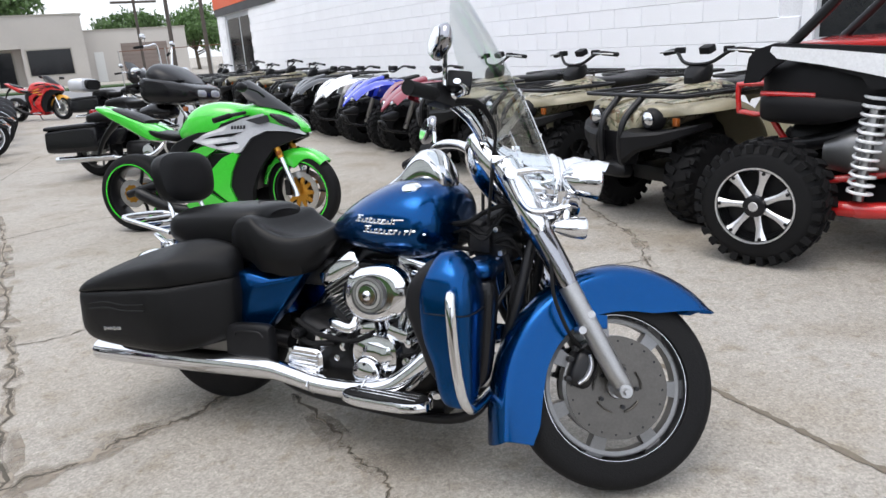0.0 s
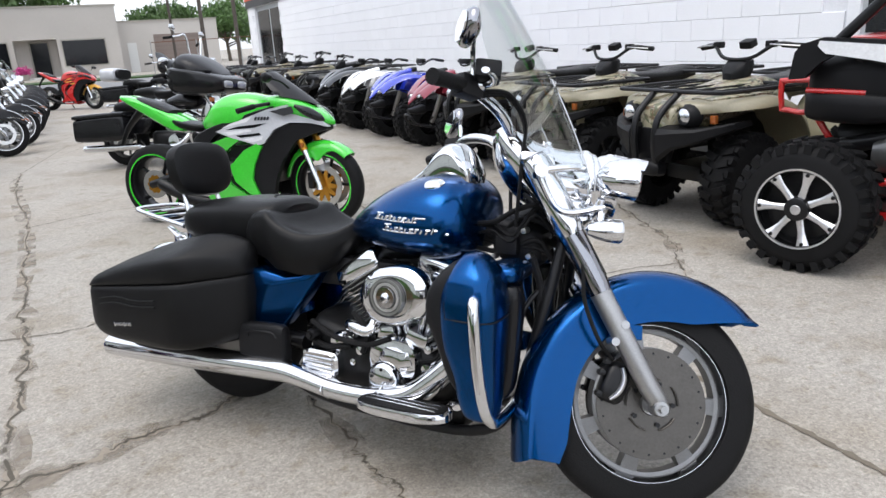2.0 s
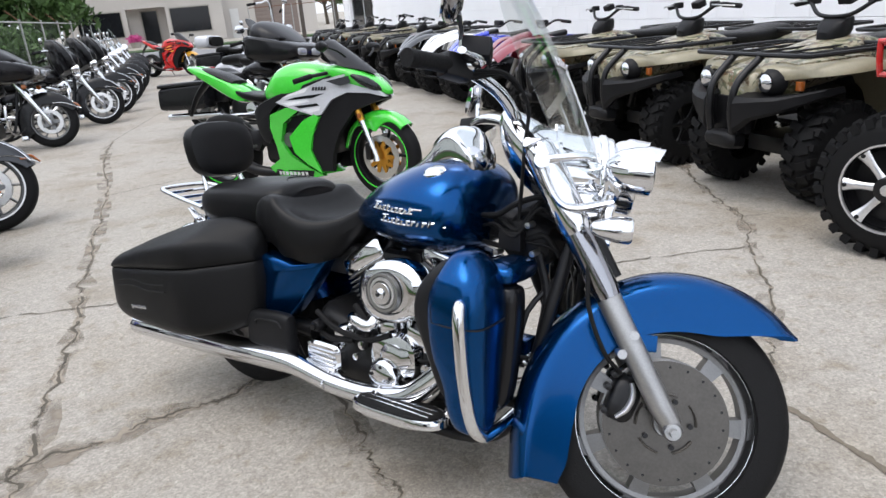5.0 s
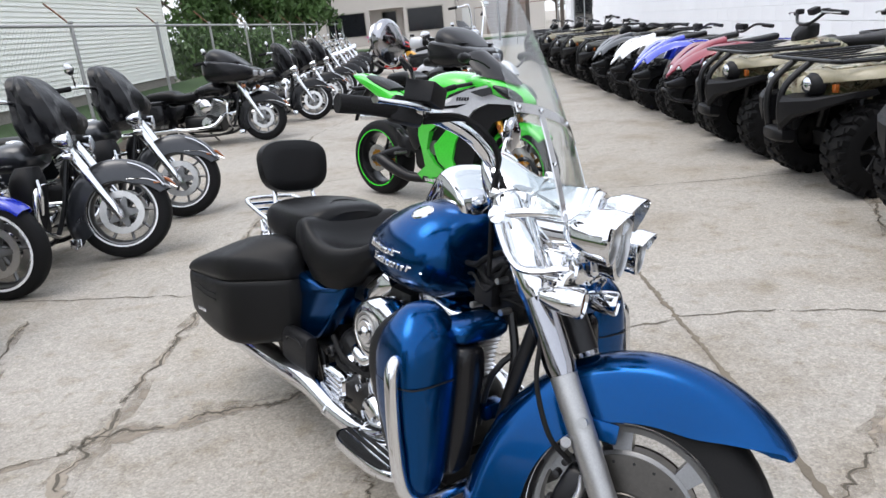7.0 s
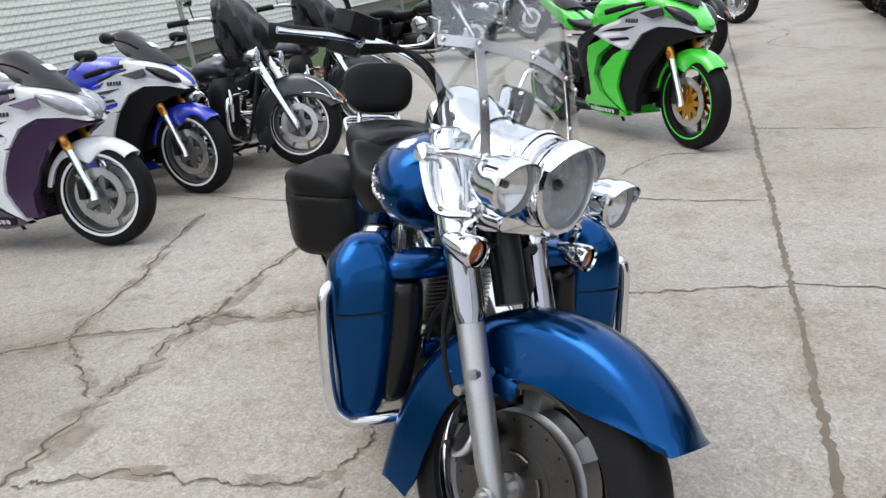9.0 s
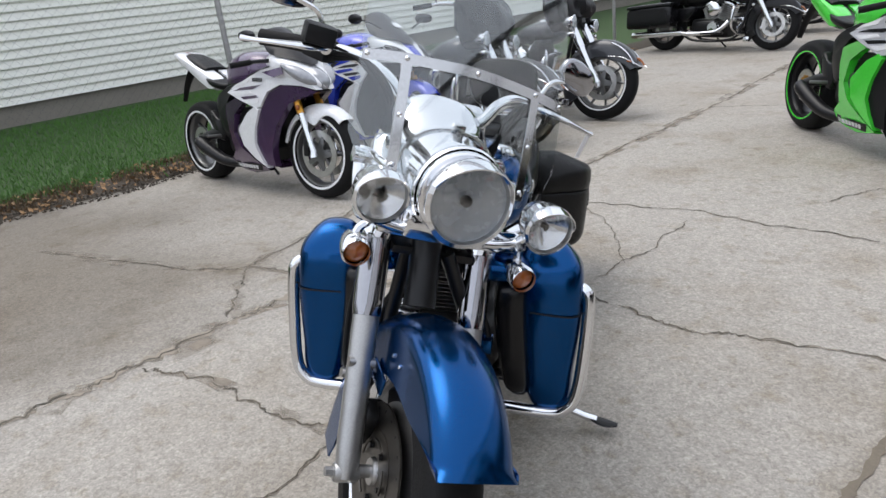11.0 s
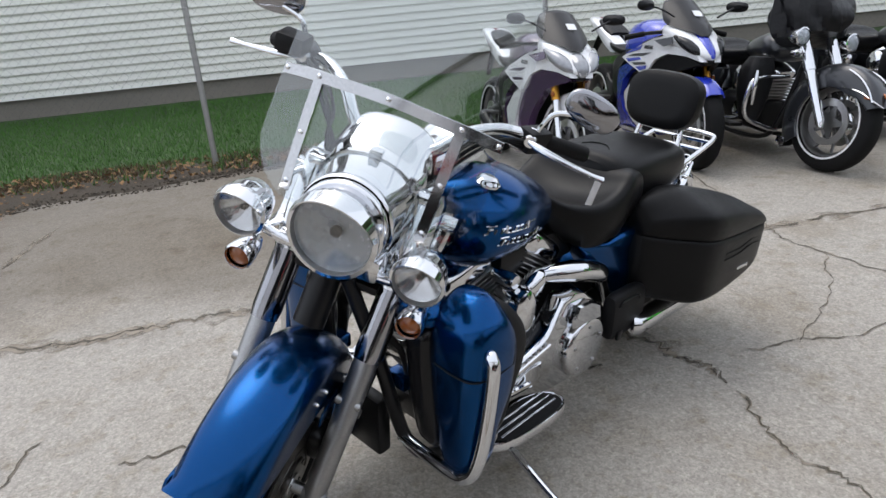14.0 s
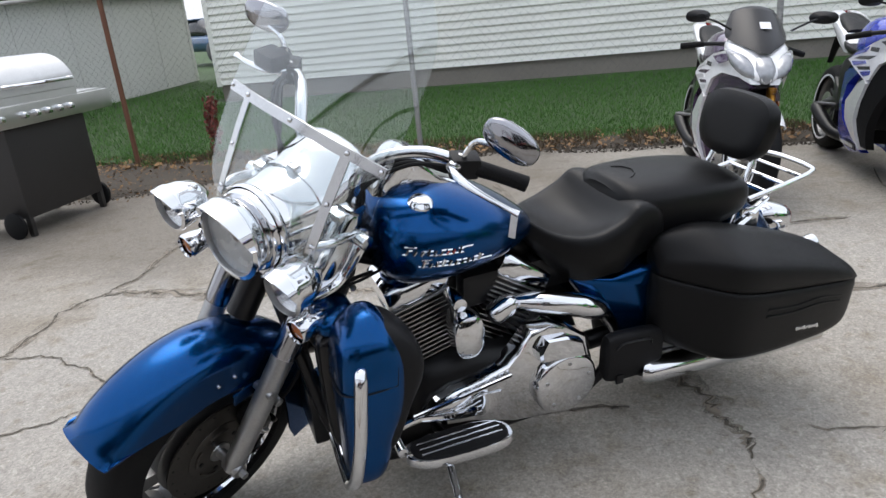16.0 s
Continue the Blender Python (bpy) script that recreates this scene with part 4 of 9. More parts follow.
def visor_lamp(name, parent, x, y, z, r, deep, m=None, tail=0.7):
    """A round chrome lamp facing ahead: bowl, hooded rim, reflector, clear lens."""
    place = Matrix.Translation((x, y, z))
    full = (m or Matrix.Identity(4)) @ place
    bowl = lathe([(0.001, -deep), (r * 0.45 * tail, -deep * 0.97), (r * 0.8, -deep * 0.66), (r * 0.98, -deep * 0.25), (r * 1.02, 0), (r * 1.06, 0.006), (r * 1.06, 0.014), (r * 0.95, 0.018), (r * 0.93, 0.0), (r * 0.85, -deep * 0.2)], 32, "x")
    lamp = part(name, moved(bowl, full), "chrome", parent, "chrome lamp bowl")
    hood = []
    for k in range(15):
        a = radians(-75 + 150 * k / 14)
        ln = 0.010 + r * 0.42 * math.cos(radians(-75 + 150 * k / 14) * 1.15)
        c, s = math.sin(a), math.cos(a)
        hood.append([(0.012, r * 1.06 * c, r * 1.06 * s), (0.012 + ln, r * 1.01 * c, r * 0.98 * s), (0.012 + ln, r * 0.98 * c, r * 0.95 * s), (0.012, r * 1.02 * c, r * 1.02 * s)])
    part("visor", moved(rings(hood), full), "chrome", lamp, "chrome visor")
    part("reflector", moved(lathe([(0.001, -deep * (0.22 if r > 0.08 else 0.40)), (r * 0.5, -deep * (0.11 if r > 0.08 else 0.24)), (r * 0.93, 0.004)], 28, "x"), full), "frosted_lens" if r > 0.08 else "lamp_mirror", lamp)
    part("gasket", moved(lathe([(r * 0.95, 0.0185), (r * 0.925, 0.015), (r * 0.925, 0.002), (r * 0.95, 0.002)], 32, "x"), full), "brushed_steel", lamp, "thin lens retaining ring")
    part("bulb_shield", moved(lathe([(0.0, -0.002), (r * 0.13, -0.004), (r * 0.14, -0.02), (0.0, -0.02)], 16, "x"), full), "black_metal", lamp)
    lens = part("lens", moved(lathe([(0.0, 0.016), (r * 0.5, 0.013), (r * 0.93, 0.006), (r * 0.93, 0.003), (0.0, 0.011)], 32, "x"), full), "lens_clear", lamp)
    lens.visible_shadow = False
    return lamp


# front wheel
FW = Matrix.Translation(HUB)
w = slotted_web(bike, "front_wheel", 0.150, 0.198, 7, 0.028, 0.006, TURNED @ FW, "grey slotted cast wheel")
part("tyre", steer(moved(tyre_shape(0.297, 0.128, 0.212, 64), FW)), "rubber", w, "black road tyre")
part("rim", steer(moved(rim_shape(0.223, 0.098, 64), FW)), "chrome", w, "polished rim")
part("hub_cap", steer(moved(join(lathe([(0.0, 0.075), (0.028, 0.075), (0.036, 0.05), (0.036, -0.05), (0.028, -0.075), (0.0, -0.075)], 24), at(lathe([(0, 0.155), (0.014, 0.155), (0.014, -0.155), (0, -0.155)], 16), 0, 0, 0)), FW)), "brushed_steel", w)
for s in (1, -1):
    disc, dots = brake_disc(0.088, 0.147)
    dm = FW @ Matrix.Translation((0, s * 0.062, 0))
    d = part("brake_disc", steer(moved(disc, dm)), "cast_disc", w, "drilled steel brake disc", 30)
    part("holes", steer(moved(dots, dm)), "black_metal", d, smooth=0)["kind"] = "stuff"
    carrier = [lathe([(0.03, 0.010), (0.07, 0.009), (0.088, 0.004), (0.090, -0.004), (0.03, -0.004)], 40, loop=True)]
    for k in range(5):
        a = 2 * math.pi * k / 5
        carrier.append(tube([(0.070 * math.cos(a + q), s * 0.0095, 0.070 * math.sin(a + q)) for q in (0, 0.25, 0.5, 0.75)], 0.003, 6, 2))
    part("carrier", steer(moved(join(*carrier), dm)), "cast_disc", d, "cast disc carrier")
    bolts = [at(lathe([(0, 0.0125), (0.0065, 0.012), (0.0065, -0.0125), (0, -0.0125)], 10), 0.056 * math.cos(k * 1.2566), 0, 0.056 * math.sin(k * 1.2566)) for k in range(5)]
    part("bolts", steer(moved(join(*bolts), dm)), "black_metal", d)

# front mudguard, deep skirted, wraps down behind the wheel


def mudguard(stations, half, m=7, thick=0.005):
    """A skirted mudguard: rows of crown angle and radius, edge angle and radius about the axle; rounded shoulders, flat sides."""
    rows = []
    for ca, cr, ea, er in spline(stations, 5):
        hs = min(0.05, (cr - er) * 0.85)
        ca, ea = radians(ca), radians(ea)
        sx, sz, ex, ez = (cr - hs) * math.cos(ca), (cr - hs) * math.sin(ca), er * math.cos(ea), er * math.sin(ea)
        outer, inner = [], []
        for k in range(-2 * m, 2 * m + 1):
            u, sgn = abs(k) / (2 * m), (k > 0) - (k < 0)
            if u <= 0.62:
                q = u / 0.62 * math.pi / 2
                r, y = cr - hs * (1 - math.cos(q)), half * math.sin(q)
                x, z = r * math.cos(ca), r * math.sin(ca)
            else:
                q = (u - 0.62) / 0.38
                x, z, y = sx + (ex - sx) * q, sz + (ez - sz) * q, half * (1 + 0.03 * q)
            d = math.hypot(x, z)
            outer.append((HUB.x + x, sgn * y, HUB.z + z))
            shrink = 1 - (thick / d if u < 0.62 else 0)
            inner.append((HUB.x + x * shrink, sgn * (y - thick * min(1, u * 2)), HUB.z + z * shrink))
        rows.append(outer + inner[::-1])
    return rings(rows)


FENDER = [(39.5, 0.374, 42.0, 0.352), (46, 0.376, 50, 0.300), (58, 0.373, 62, 0.25), (72, 0.368, 74, 0.229), (95, 0.36, 97, 0.216), (115, 0.351, 116, 0.214), (140, 0.346, 140, 0.21), (160, 0.347, 163, 0.21), (180, 0.356, 186, 0.216), (198, 0.378, 206, 0.246), (207.5, 0.40, 215.5, 0.293)]
part("front_fender", steer(mudguard(FENDER, 0.081)), "blue_paint", bike, "deep metallic blue front mudguard")
for s in (1, -1):
    for ang, rr in ((92, 0.262), (102, 0.264), (137, 0.265), (146, 0.26)):
        a = radians(ang)
        part("rivet", steer(at(lathe([(0.0, 0.004), (0.004, 0.003), (0.005, -0.002)], 8), HUB.x + rr * math.cos(a), s * 0.0840, HUB.z + rr * math.sin(a))), "chrome", bike)
    part("fender_bracket", steer(slab(HUB.x - 0.13, HUB.x - 0.04, s * 0.09 - 0.003, s * 0.09 + 0.003, HUB.z + 0.165, HUB.z + 0.205, 0.003)), "blue_paint", bike)
    # fork leg: polished cover above, cast slider below
    y = s * 0.127

    def on(z, f=0.0):
        return (HUB.x - (z - HUB.z) * math.tan(RAKE) + f, y, z)

    leg = part("fork_leg", steer(tube([on(0.555), on(0.575), on(0.90)], [0.031, 0.034, 0.034], 20, 1)), "chrome_dark_reflection", bike, "polished fork tube cover")
    part("slider", steer(tube([on(0.262, 0.006), on(0.29, 0.004), on(0.32), on(0.56), on(0.575)], [0.018, 0.026, 0.027, 0.029, 0.026], 18, 1)), "fork_alloy", leg, "grey cast alloy fork slider")
    part("axle_clamp", steer(join(at(lathe([(0.0, 0.027), (0.018, 0.027), (0.022, 0.022), (0.022, -0.022), (0.018, -0.027), (0.0, -0.027)], 20), HUB.x, y, HUB.z - 0.004), at(lathe([(0.0, s * 0.045), (0.010, s * 0.045), (0.011, s * 0.026)], 6), HUB.x, y, HUB.z - 0.004))), "fork_alloy", leg)
    part("mount_bolt", steer(join(at(lathe([(0, 0.03), (0.011, 0.028), (0.011, -0.03), (0, -0.03)], 12), on(0.47)[0] + 0.012, y, 0.475), at(lathe([(0, 0.03), (0.011, 0.028), (0.011, -0.03), (0, -0.03)], 12), on(0.43)[0] - 0.035, y, 0.43))), "brushed_steel", leg)
    # brake caliper
    cal = part("brake_caliper", steer(moved(body([(-0.055, 0, 0, 0.02, 0.02, 0.02, 3), (-0.035, 0, 0, 0.034, 0.034, 0.034, 4), (0.035, 0, 0, 0.034, 0.034, 0.034, 4), (0.055, 0, 0, 0.02, 0.02, 0.02, 3)], 3, 16), Matrix.Translation((HUB.x - 0.105, s * 0.072, HUB.z + 0.05)) @ Matrix.Rotation(radians(-72), 4, "Y"))), "black_metal", bike, "black brake caliper")
    part("caliper_badge", steer(tube([(HUB.x - 0.122, s * 0.106, HUB.z + 0.008), (HUB.x - 0.100, s * 0.110, HUB.z + 0.028), (HUB.x - 0.088, s * 0.110, HUB.z + 0.06), (HUB.x - 0.092, s * 0.106, HUB.z + 0.09)], [0.010, 0.0145, 0.0145, 0.010], 12, 3, 0.5)), "bright_alloy", cal, "silver caliper face")
    for dx, dz in ((-0.15, 0.02), (-0.145, 0.075), (-0.13, 0.105)):
        part("caliper_bolt", steer(at(lathe([(0.0, s * 0.012), (0.008, s * 0.010), (0.009, -s * 0.02)], 10), HUB.x + dx, s * 0.098, HUB.z + dz)), "black_metal", cal)
    part("brake_hose", steer(tube([(1.10, s * 0.10, 0.96), (1.22, s * 0.155, 0.80), (1.285, s * 0.152, 0.64), (1.30, s * 0.150, 0.53), (1.345, s * 0.140, 0.43), (HUB.x - 0.12, s * 0.11, HUB.z + 0.11)], 0.0055, 8)), "rubber", bike, "black brake hose")

# head: triple tree, nacelle, lamps
part("lower_yoke", steer(slab(1.235, 1.30, -0.10, 0.10, 0.690, 0.712, 0.01)), "black_metal", bike, "black lower fork yoke")
part("upper_yoke", steer(slab(1.11, 1.20, -0.15, 0.15, 0.885, 0.912, 0.012)), "chrome", bike, "chrome upper fork yoke")
part("steering_neck", tube([(1.36, 0, 0.60), (1.17, 0, 0.92)], 0.036, 14, 1), "black_metal", bike)
part("fork_shroud", steer(join(*[tube([(1.262, s * 0.127, 0.70), (1.25, s * 0.127, 0.72), (1.155, s * 0.127, 0.885), (1.148, s * 0.127, 0.898)], [0.036, 0.041, 0.041, 0.034], 18, 1) for s in (1, -1)], slab(1.22, 1.33, -0.10, 0.10, 0.738, 0.80, 0.02))), "chrome", bike, "chrome fork shroud")
NAC = Matrix.Translation((1.388, 0.0, 0.860))
tiltn = NAC @ Matrix.Translation((-0.02, 0, 0)) @ Matrix.Rotation(radians(-3), 4, "Y")
nac = part("headlamp_nacelle", steer(moved(body([(-0.315, 0, 0.128, 0.02, 0.012, 0.012, 2), (-0.308, 0, 0.122, 0.078, 0.03, 0.05, 2.3), (-0.285, 0, 0.10, 0.104, 0.062, 0.075, 2.3), (-0.24, 0, 0.058, 0.116, 0.085, 0.09, 2.3), (-0.185, 0, 0.022, 0.116, 0.094, 0.10, 2.2), (-0.12, 0, 0.006, 0.108, 0.098, 0.10, 2.1), (-0.06, 0, 0.002, 0.100, 0.098, 0.098, 2.0), (-0.034, 0, 0, 0.097, 0.096, 0.096, 2), (-0.028, 0, 0, 0.092, 0.092, 0.092, 2)], 4, 36), tiltn)), "chrome", bike, "mirror-polished chrome headlamp nacelle")
visor_lamp("headlamp", bike, 0.004, 0, 0, 0.0915, 0.07, TURNED @ tiltn)
part("trim_band", steer(moved(join(lathe([(0.101, -0.045), (0.105, -0.05), (0.105, -0.06), (0.101, -0.066)], 36, "x", True), slab(-0.175, -0.15, -0.014, 0.014, 0.108, 0.128, 0.004)), tiltn)), "chrome", nac, "chrome band with clasp")
part("trim_band", steer(moved(rings([section(-0.17, 0, 0.018, 0.1165, 0.095, 0.1, 2.2, 36), section(-0.17, 0, 0.018, 0.1195, 0.0985, 0.103, 2.2, 36), section(-0.158, 0, 0.015, 0.119, 0.099, 0.103, 2.2, 36), section(-0.158, 0, 0.015, 0.115, 0.095, 0.1, 2.2, 36)]), tiltn)), "chrome", nac, "chrome band round the nacelle")
part("lamp_bar", steer(join(tube([(1.32, -0.19, 0.79), (1.315, -0.15, 0.762), (1.31, 0, 0.748), (1.315, 0.15, 0.762), (1.32, 0.19, 0.79)], [0.010, 0.011, 0.010, 0.011, 0.010], 12, 4, 1.0), slab(1.25, 1.31, -0.15, 0.15, 0.735, 0.757, 0.01), *[tube([(1.148, s * 0.172, 0.868), (1.165, s * 0.176, 0.83), (1.205, s * 0.172, 0.765), (1.25, s * 0.172, 0.752), (1.33, s * 0.182, 0.772)], [0.016, 0.021, 0.017, 0.019, 0.016], 12, 4, 0.5) for s in (1, -1)])), "chrome", bike, "chrome auxiliary lamp bracket")
for s in (1, -1):
    visor_lamp("passing_lamp", bike, 1.388, s * 0.191, 0.845, 0.0535, 0.085, TURNED)
    sig = part("turn_signal", steer(at(lathe([(0.001, -0.075), (0.014, -0.07), (0.024, -0.045), (0.030, -0.015), (0.032, 0.012), (0.028, 0.018), (0.026, 0.012)], 20, "x"), 1.356, s * 0.197, 0.708)), "chrome", bike, "bullet-shaped chrome turn signal")
    part("lens", steer(at(lathe([(0.0, 0.014), (0.018, 0.011), (0.026, 0.004)], 18, "x"), 1.356, s * 0.197, 0.708)), "amber_lens", sig, "amber lens")
    part("stalk", steer(tube([(1.33, s * 0.18, 0.765), (1.32, s * 0.19, 0.745), (1.32, s * 0.196, 0.715)], 0.010, 8, 3)), "chrome", sig)

# windshield with riveted metal braces



def sheet(v, u, lift=0.0):
    """A point of the screen: v up it from 0 to 1, u across from -1 to 1."""
    z = 0.845 + 0.595 * v
    half = 0.252 - 0.012 * v
    y = u * half
    h = z - 0.845
    x = 1.315 - 0.36 * h - 0.34 * h * h - 0.9 * y * y + lift
    return x, y, z


scr = []
N, K = 26, 22
for i in range(N + 1):
    v = i / N
    cut = 1.0 if v < 0.6 else math.sqrt(max(0.0, 1 - ((v - 0.6) / 0.405) ** 2.4))
    foot = 1.0 if v > 0.13 else 0.66 + 0.34 * math.sqrt(max(0.0, v / 0.13))
    e = max(0.05, cut * foot)
    row = [sheet(v, e * (-1 + 2 * j / K), 0.002) for j in range(K + 1)]
    scr.append(row + [sheet(v, e * (-1 + 2 * j / K), -0.002) for j in range(K, -1, -1)])
ws = part("windshield", steer(rings(scr)), "windshield_clear", bike, "tall clear polycarbonate windshield", 60)
ws.visible_shadow = False


def strap(pts, w):
    """A flat metal strip on the screen, along points of (v, u)."""
    rows = []
    for q in spline(pts, 6):
        v, u = q
        if abs(pts[0][0] - pts[-1][0]) < 0.2:
            a, b = (v + w, u), (v - w, u)
        else:
            a, b = (v, u - w * 2.2), (v, u + w * 2.2)
        rows.append([sheet(*a, 0.006), sheet(*b, 0.006), sheet(*b, 0.0025), sheet(*a, 0.0025)])
    return rings(rows)


part("brace", steer(strap([(0.372, -0.985), (0.40, -0.62), (0.42, 0), (0.40, 0.62), (0.372, 0.985)], 0.017)), "polished_strip", ws, "riveted metal cross brace")
for u in (-0.63, 0.63):
    part("brace", steer(strap([(0.03, u * 0.96), (0.2, u * 0.98), (0.40, u)], 0.02)), "polished_strip", ws, "riveted metal upright brace")
for v, u in ((0.376, -0.95), (0.40, -0.63), (0.42, 0), (0.40, 0.63), (0.376, 0.95), (0.22, -0.62), (0.22, 0.62), (0.06, -0.605), (0.06, 0.605)):
    part("screw", steer(at(lathe([(0.0, 0.005), (0.004, 0.004), (0.0065, 0.0)], 8, "x"), *sheet(v, u, 0.006))), "chrome", ws)
both("screen_mount", join(tube([(1.285, 0.15, 0.875), (1.24, 0.165, 0.872), (1.165, 0.165, 0.858)], 0.011, 10, 3), at(lathe([(0, 0.03), (0.018, 0.027), (0.018, -0.02), (0, -0.02)], 16), 1.160, 0.176, 0.850)), "chrome", bike, "", True)

# handlebar, grips, levers, mirrors
part("handlebar", steer(tube([(0.925, -0.325, 1.016), (0.95, -0.285, 1.024), (0.99, -0.21, 1.03), (1.045, -0.145, 1.012), (1.085, -0.10, 0.972), (1.10, -0.045, 0.94), (1.10, 0.045, 0.94), (1.085, 0.10, 0.972), (1.045, 0.145, 1.012), (0.99, 0.21, 1.03), (0.95, 0.285, 1.024), (0.925, 0.325, 1.016)], 0.0155, 14)), "chrome", bike, "chrome handlebar")
part("bar_clamp", steer(slab(1.06, 1.13, -0.075, 0.075, 0.905, 0.962, 0.015)), "chrome", bike, "chrome handlebar clamp cover")
for s in (1, -1):
    part("grip", steer(tube([(0.934, s * 0.312, 1.018), (0.90, s * 0.362, 1.008), (0.866, s * 0.412, 0.996)], [0.0195, 0.0185, 0.0195], 14, 3)), "rubber", bike, "black rubber grip")
    part("switch_box", steer(moved(slab(-0.025, 0.025, -0.035, 0.035, -0.028, 0.026, 0.01), Matrix.Translation((0.952, s * 0.288, 1.022)) @ Matrix.Rotation(s * radians(-38) + math.pi / 2, 4, "Z"))), "black_plastic", bike)
    lev = part("lever", steer(tube([(0.99, s * 0.285, 1.028), (1.01, s * 0.32, 1.026), (1.008, s * 0.38, 1.017), (0.992, s * 0.44, 1.005), (0.983, s * 0.468, 1.0)], [0.010, 0.012, 0.009, 0.007, 0.010], 10, 4, 0.7)), "chrome", bike, "chrome hand lever")
    part("lever_perch", steer(tube([(0.955, s * 0.282, 1.03), (0.995, s * 0.285, 1.028)], [0.02, 0.014], 10, 1)), "chrome", lev)
    mir = part("mirror", steer(moved(body([(-0.03, 0, 0, 0.02, 0.015, 0.015, 2.2), (-0.022, 0, 0, 0.075, 0.04, 0.042, 2.4), (0.0, 0, 0, 0.085, 0.048, 0.05, 2.5), (0.012, 0, 0, 0.07, 0.04, 0.042, 2.4), (0.026, 0, 0, 0.03, 0.018, 0.018, 2)], 3, 24), Matrix.Translation((0.945, s * 0.39, 1.128)) @ Matrix.Rotation(radians(14 if s > 0 else 10), 4, "Z") @ Matrix.Rotation(radians(-18 if s > 0 else 0), 4, "X") @ Matrix.Scale(0.8, 4))), "chrome_dark_reflection", bike, "chrome teardrop mirror")
    part("mirror_glass", steer(moved(rings([section(-0.0315, 0, 0, 0.068, 0.036, 0.038, 2.5, 20), section(-0.0265, 0, 0, 0.068, 0.036, 0.038, 2.5, 20)]), Matrix.Translation((0.945, s * 0.39, 1.128)) @ Matrix.Rotation(radians(14 if s > 0 else 10), 4, "Z") @ Matrix.Rotation(radians(-18 if s > 0 else 0), 4, "X") @ Matrix.Scale(0.8, 4))), "chrome", mir)
    part("mirror_stem", steer(tube([(0.965, s * 0.29, 1.03), (0.962, s * 0.295, 1.06), (0.958, s * 0.315, 1.098), (0.955, s * 0.365, 1.112)], 0.0065, 8)), "chrome", mir)
    for k in range(3):
        part("cable", steer(tube([(0.985, s * 0.27, 1.022 - 0.008 * k), (1.06, s * (0.225 - 0.012 * k), 1.035), (1.115, s * (0.165 - 0.012 * k), 0.985), (1.118, s * (0.12 + 0.01 * k), 0.90), (1.12, s * 0.06, 0.72)], 0.0048, 7)), "rubber", bike, "black control cable")
part("reservoir", steer(slab(0.965, 1.03, -0.342, -0.272, 1.034, 1.078, 0.008)), "black_plastic", bike, "black brake fluid reservoir")
part("price_tag", steer(moved(slab(-0.001, 0.001, -0.008, 0.008, -0.07, 0.0, 0.0005), Matrix.Translation((0.985, 0.46, 0.995)) @ pose(0, 0, 0, 4, 8, 20))), "white_paint", bike, "white paper tag tied to the lever")

# tank, console, badges
TANK = [(0.57, 0, 0.694, 0.03, 0.016, 0.016, 2), (0.6007, 0, 0.7, 0.084, 0.042, 0.038, 2.1), (0.6727, 0, 0.713, 0.142, 0.082, 0.07, 2.2), (0.7591, 0, 0.728, 0.18, 0.114, 0.1, 2.3), (0.8551, 0, 0.738, 0.201, 0.136, 0.118, 2.3), (0.9415, 0, 0.74, 0.2, 0.138, 0.118, 2.3), (0.9931, 0, 0.742, 0.178, 0.118, 0.104, 2.3), (1.0236, 0, 0.744, 0.132, 0.086, 0.076, 2.2), (1.033, 0, 0.746, 0.07, 0.045, 0.04, 2)]
tank = part("fuel_tank", body(TANK, 5, 32), "blue_paint", bike, "teardrop metallic blue fuel tank")
part("tank_console", body([(0.59, 0, 0.712, 0.012, 0.008, 0.03, 2.2), (0.64, 0, 0.748, 0.026, 0.012, 0.04, 2.6), (0.72, 0, 0.800, 0.036, 0.014, 0.05, 2.8), (0.79, 0, 0.842, 0.046, 0.018, 0.06, 3), (0.84, 0, 0.868, 0.062, 0.026, 0.07, 3), (0.885, 0, 0.908, 0.070, 0.036, 0.09, 3), (0.925, 0, 0.928, 0.074, 0.038, 0.10, 3), (0.96, 0, 0.912, 0.070, 0.034, 0.09, 2.8), (0.99, 0, 0.878, 0.060, 0.026, 0.06, 2.5), (1.005, 0, 0.86, 0.03, 0.012, 0.03, 2.4)], 4, 28), "chrome", tank, "chrome instrument console along the tank")
part("speedometer", moved(lathe([(0.0, 0.006), (0.044, 0.006), (0.050, 0.002), (0.052, -0.008)], 28, "z"), Matrix.Translation((0.872, 0, 0.930)) @ pose(0, 0, 0, 0, -42, 0)), "window_dark", tank, "round speedometer face")
for s in (1, -1):
    part("fuel_cap", moved(lathe([(0.0, 0.011), (0.018, 0.010), (0.026, 0.007), (0.029, 0.002), (0.033, 0.0), (0.035, -0.012)], 28, "z"), Matrix.Translation((0.915, s * 0.122, 0.853)) @ pose(0, 0, 0, -s * 16, -6, 0)), "chrome", tank, "round chrome fuel cap")


def tank_side(x, z):
    """The half width of the tank at a place along it and a height."""
    for p, q in zip(TANK, TANK[1:]):
        if p[0] <= x <= q[0]:
            k = (x - p[0]) / (q[0] - p[0])
            m, w, up, dn, sq = [p[i] + (q[i] - p[i]) * k for i in range(2, 7)]
            return w * (1 - min(1, abs((z - m) / (up if z > m else dn))) ** sq) ** (1 / sq)
    return 0.0


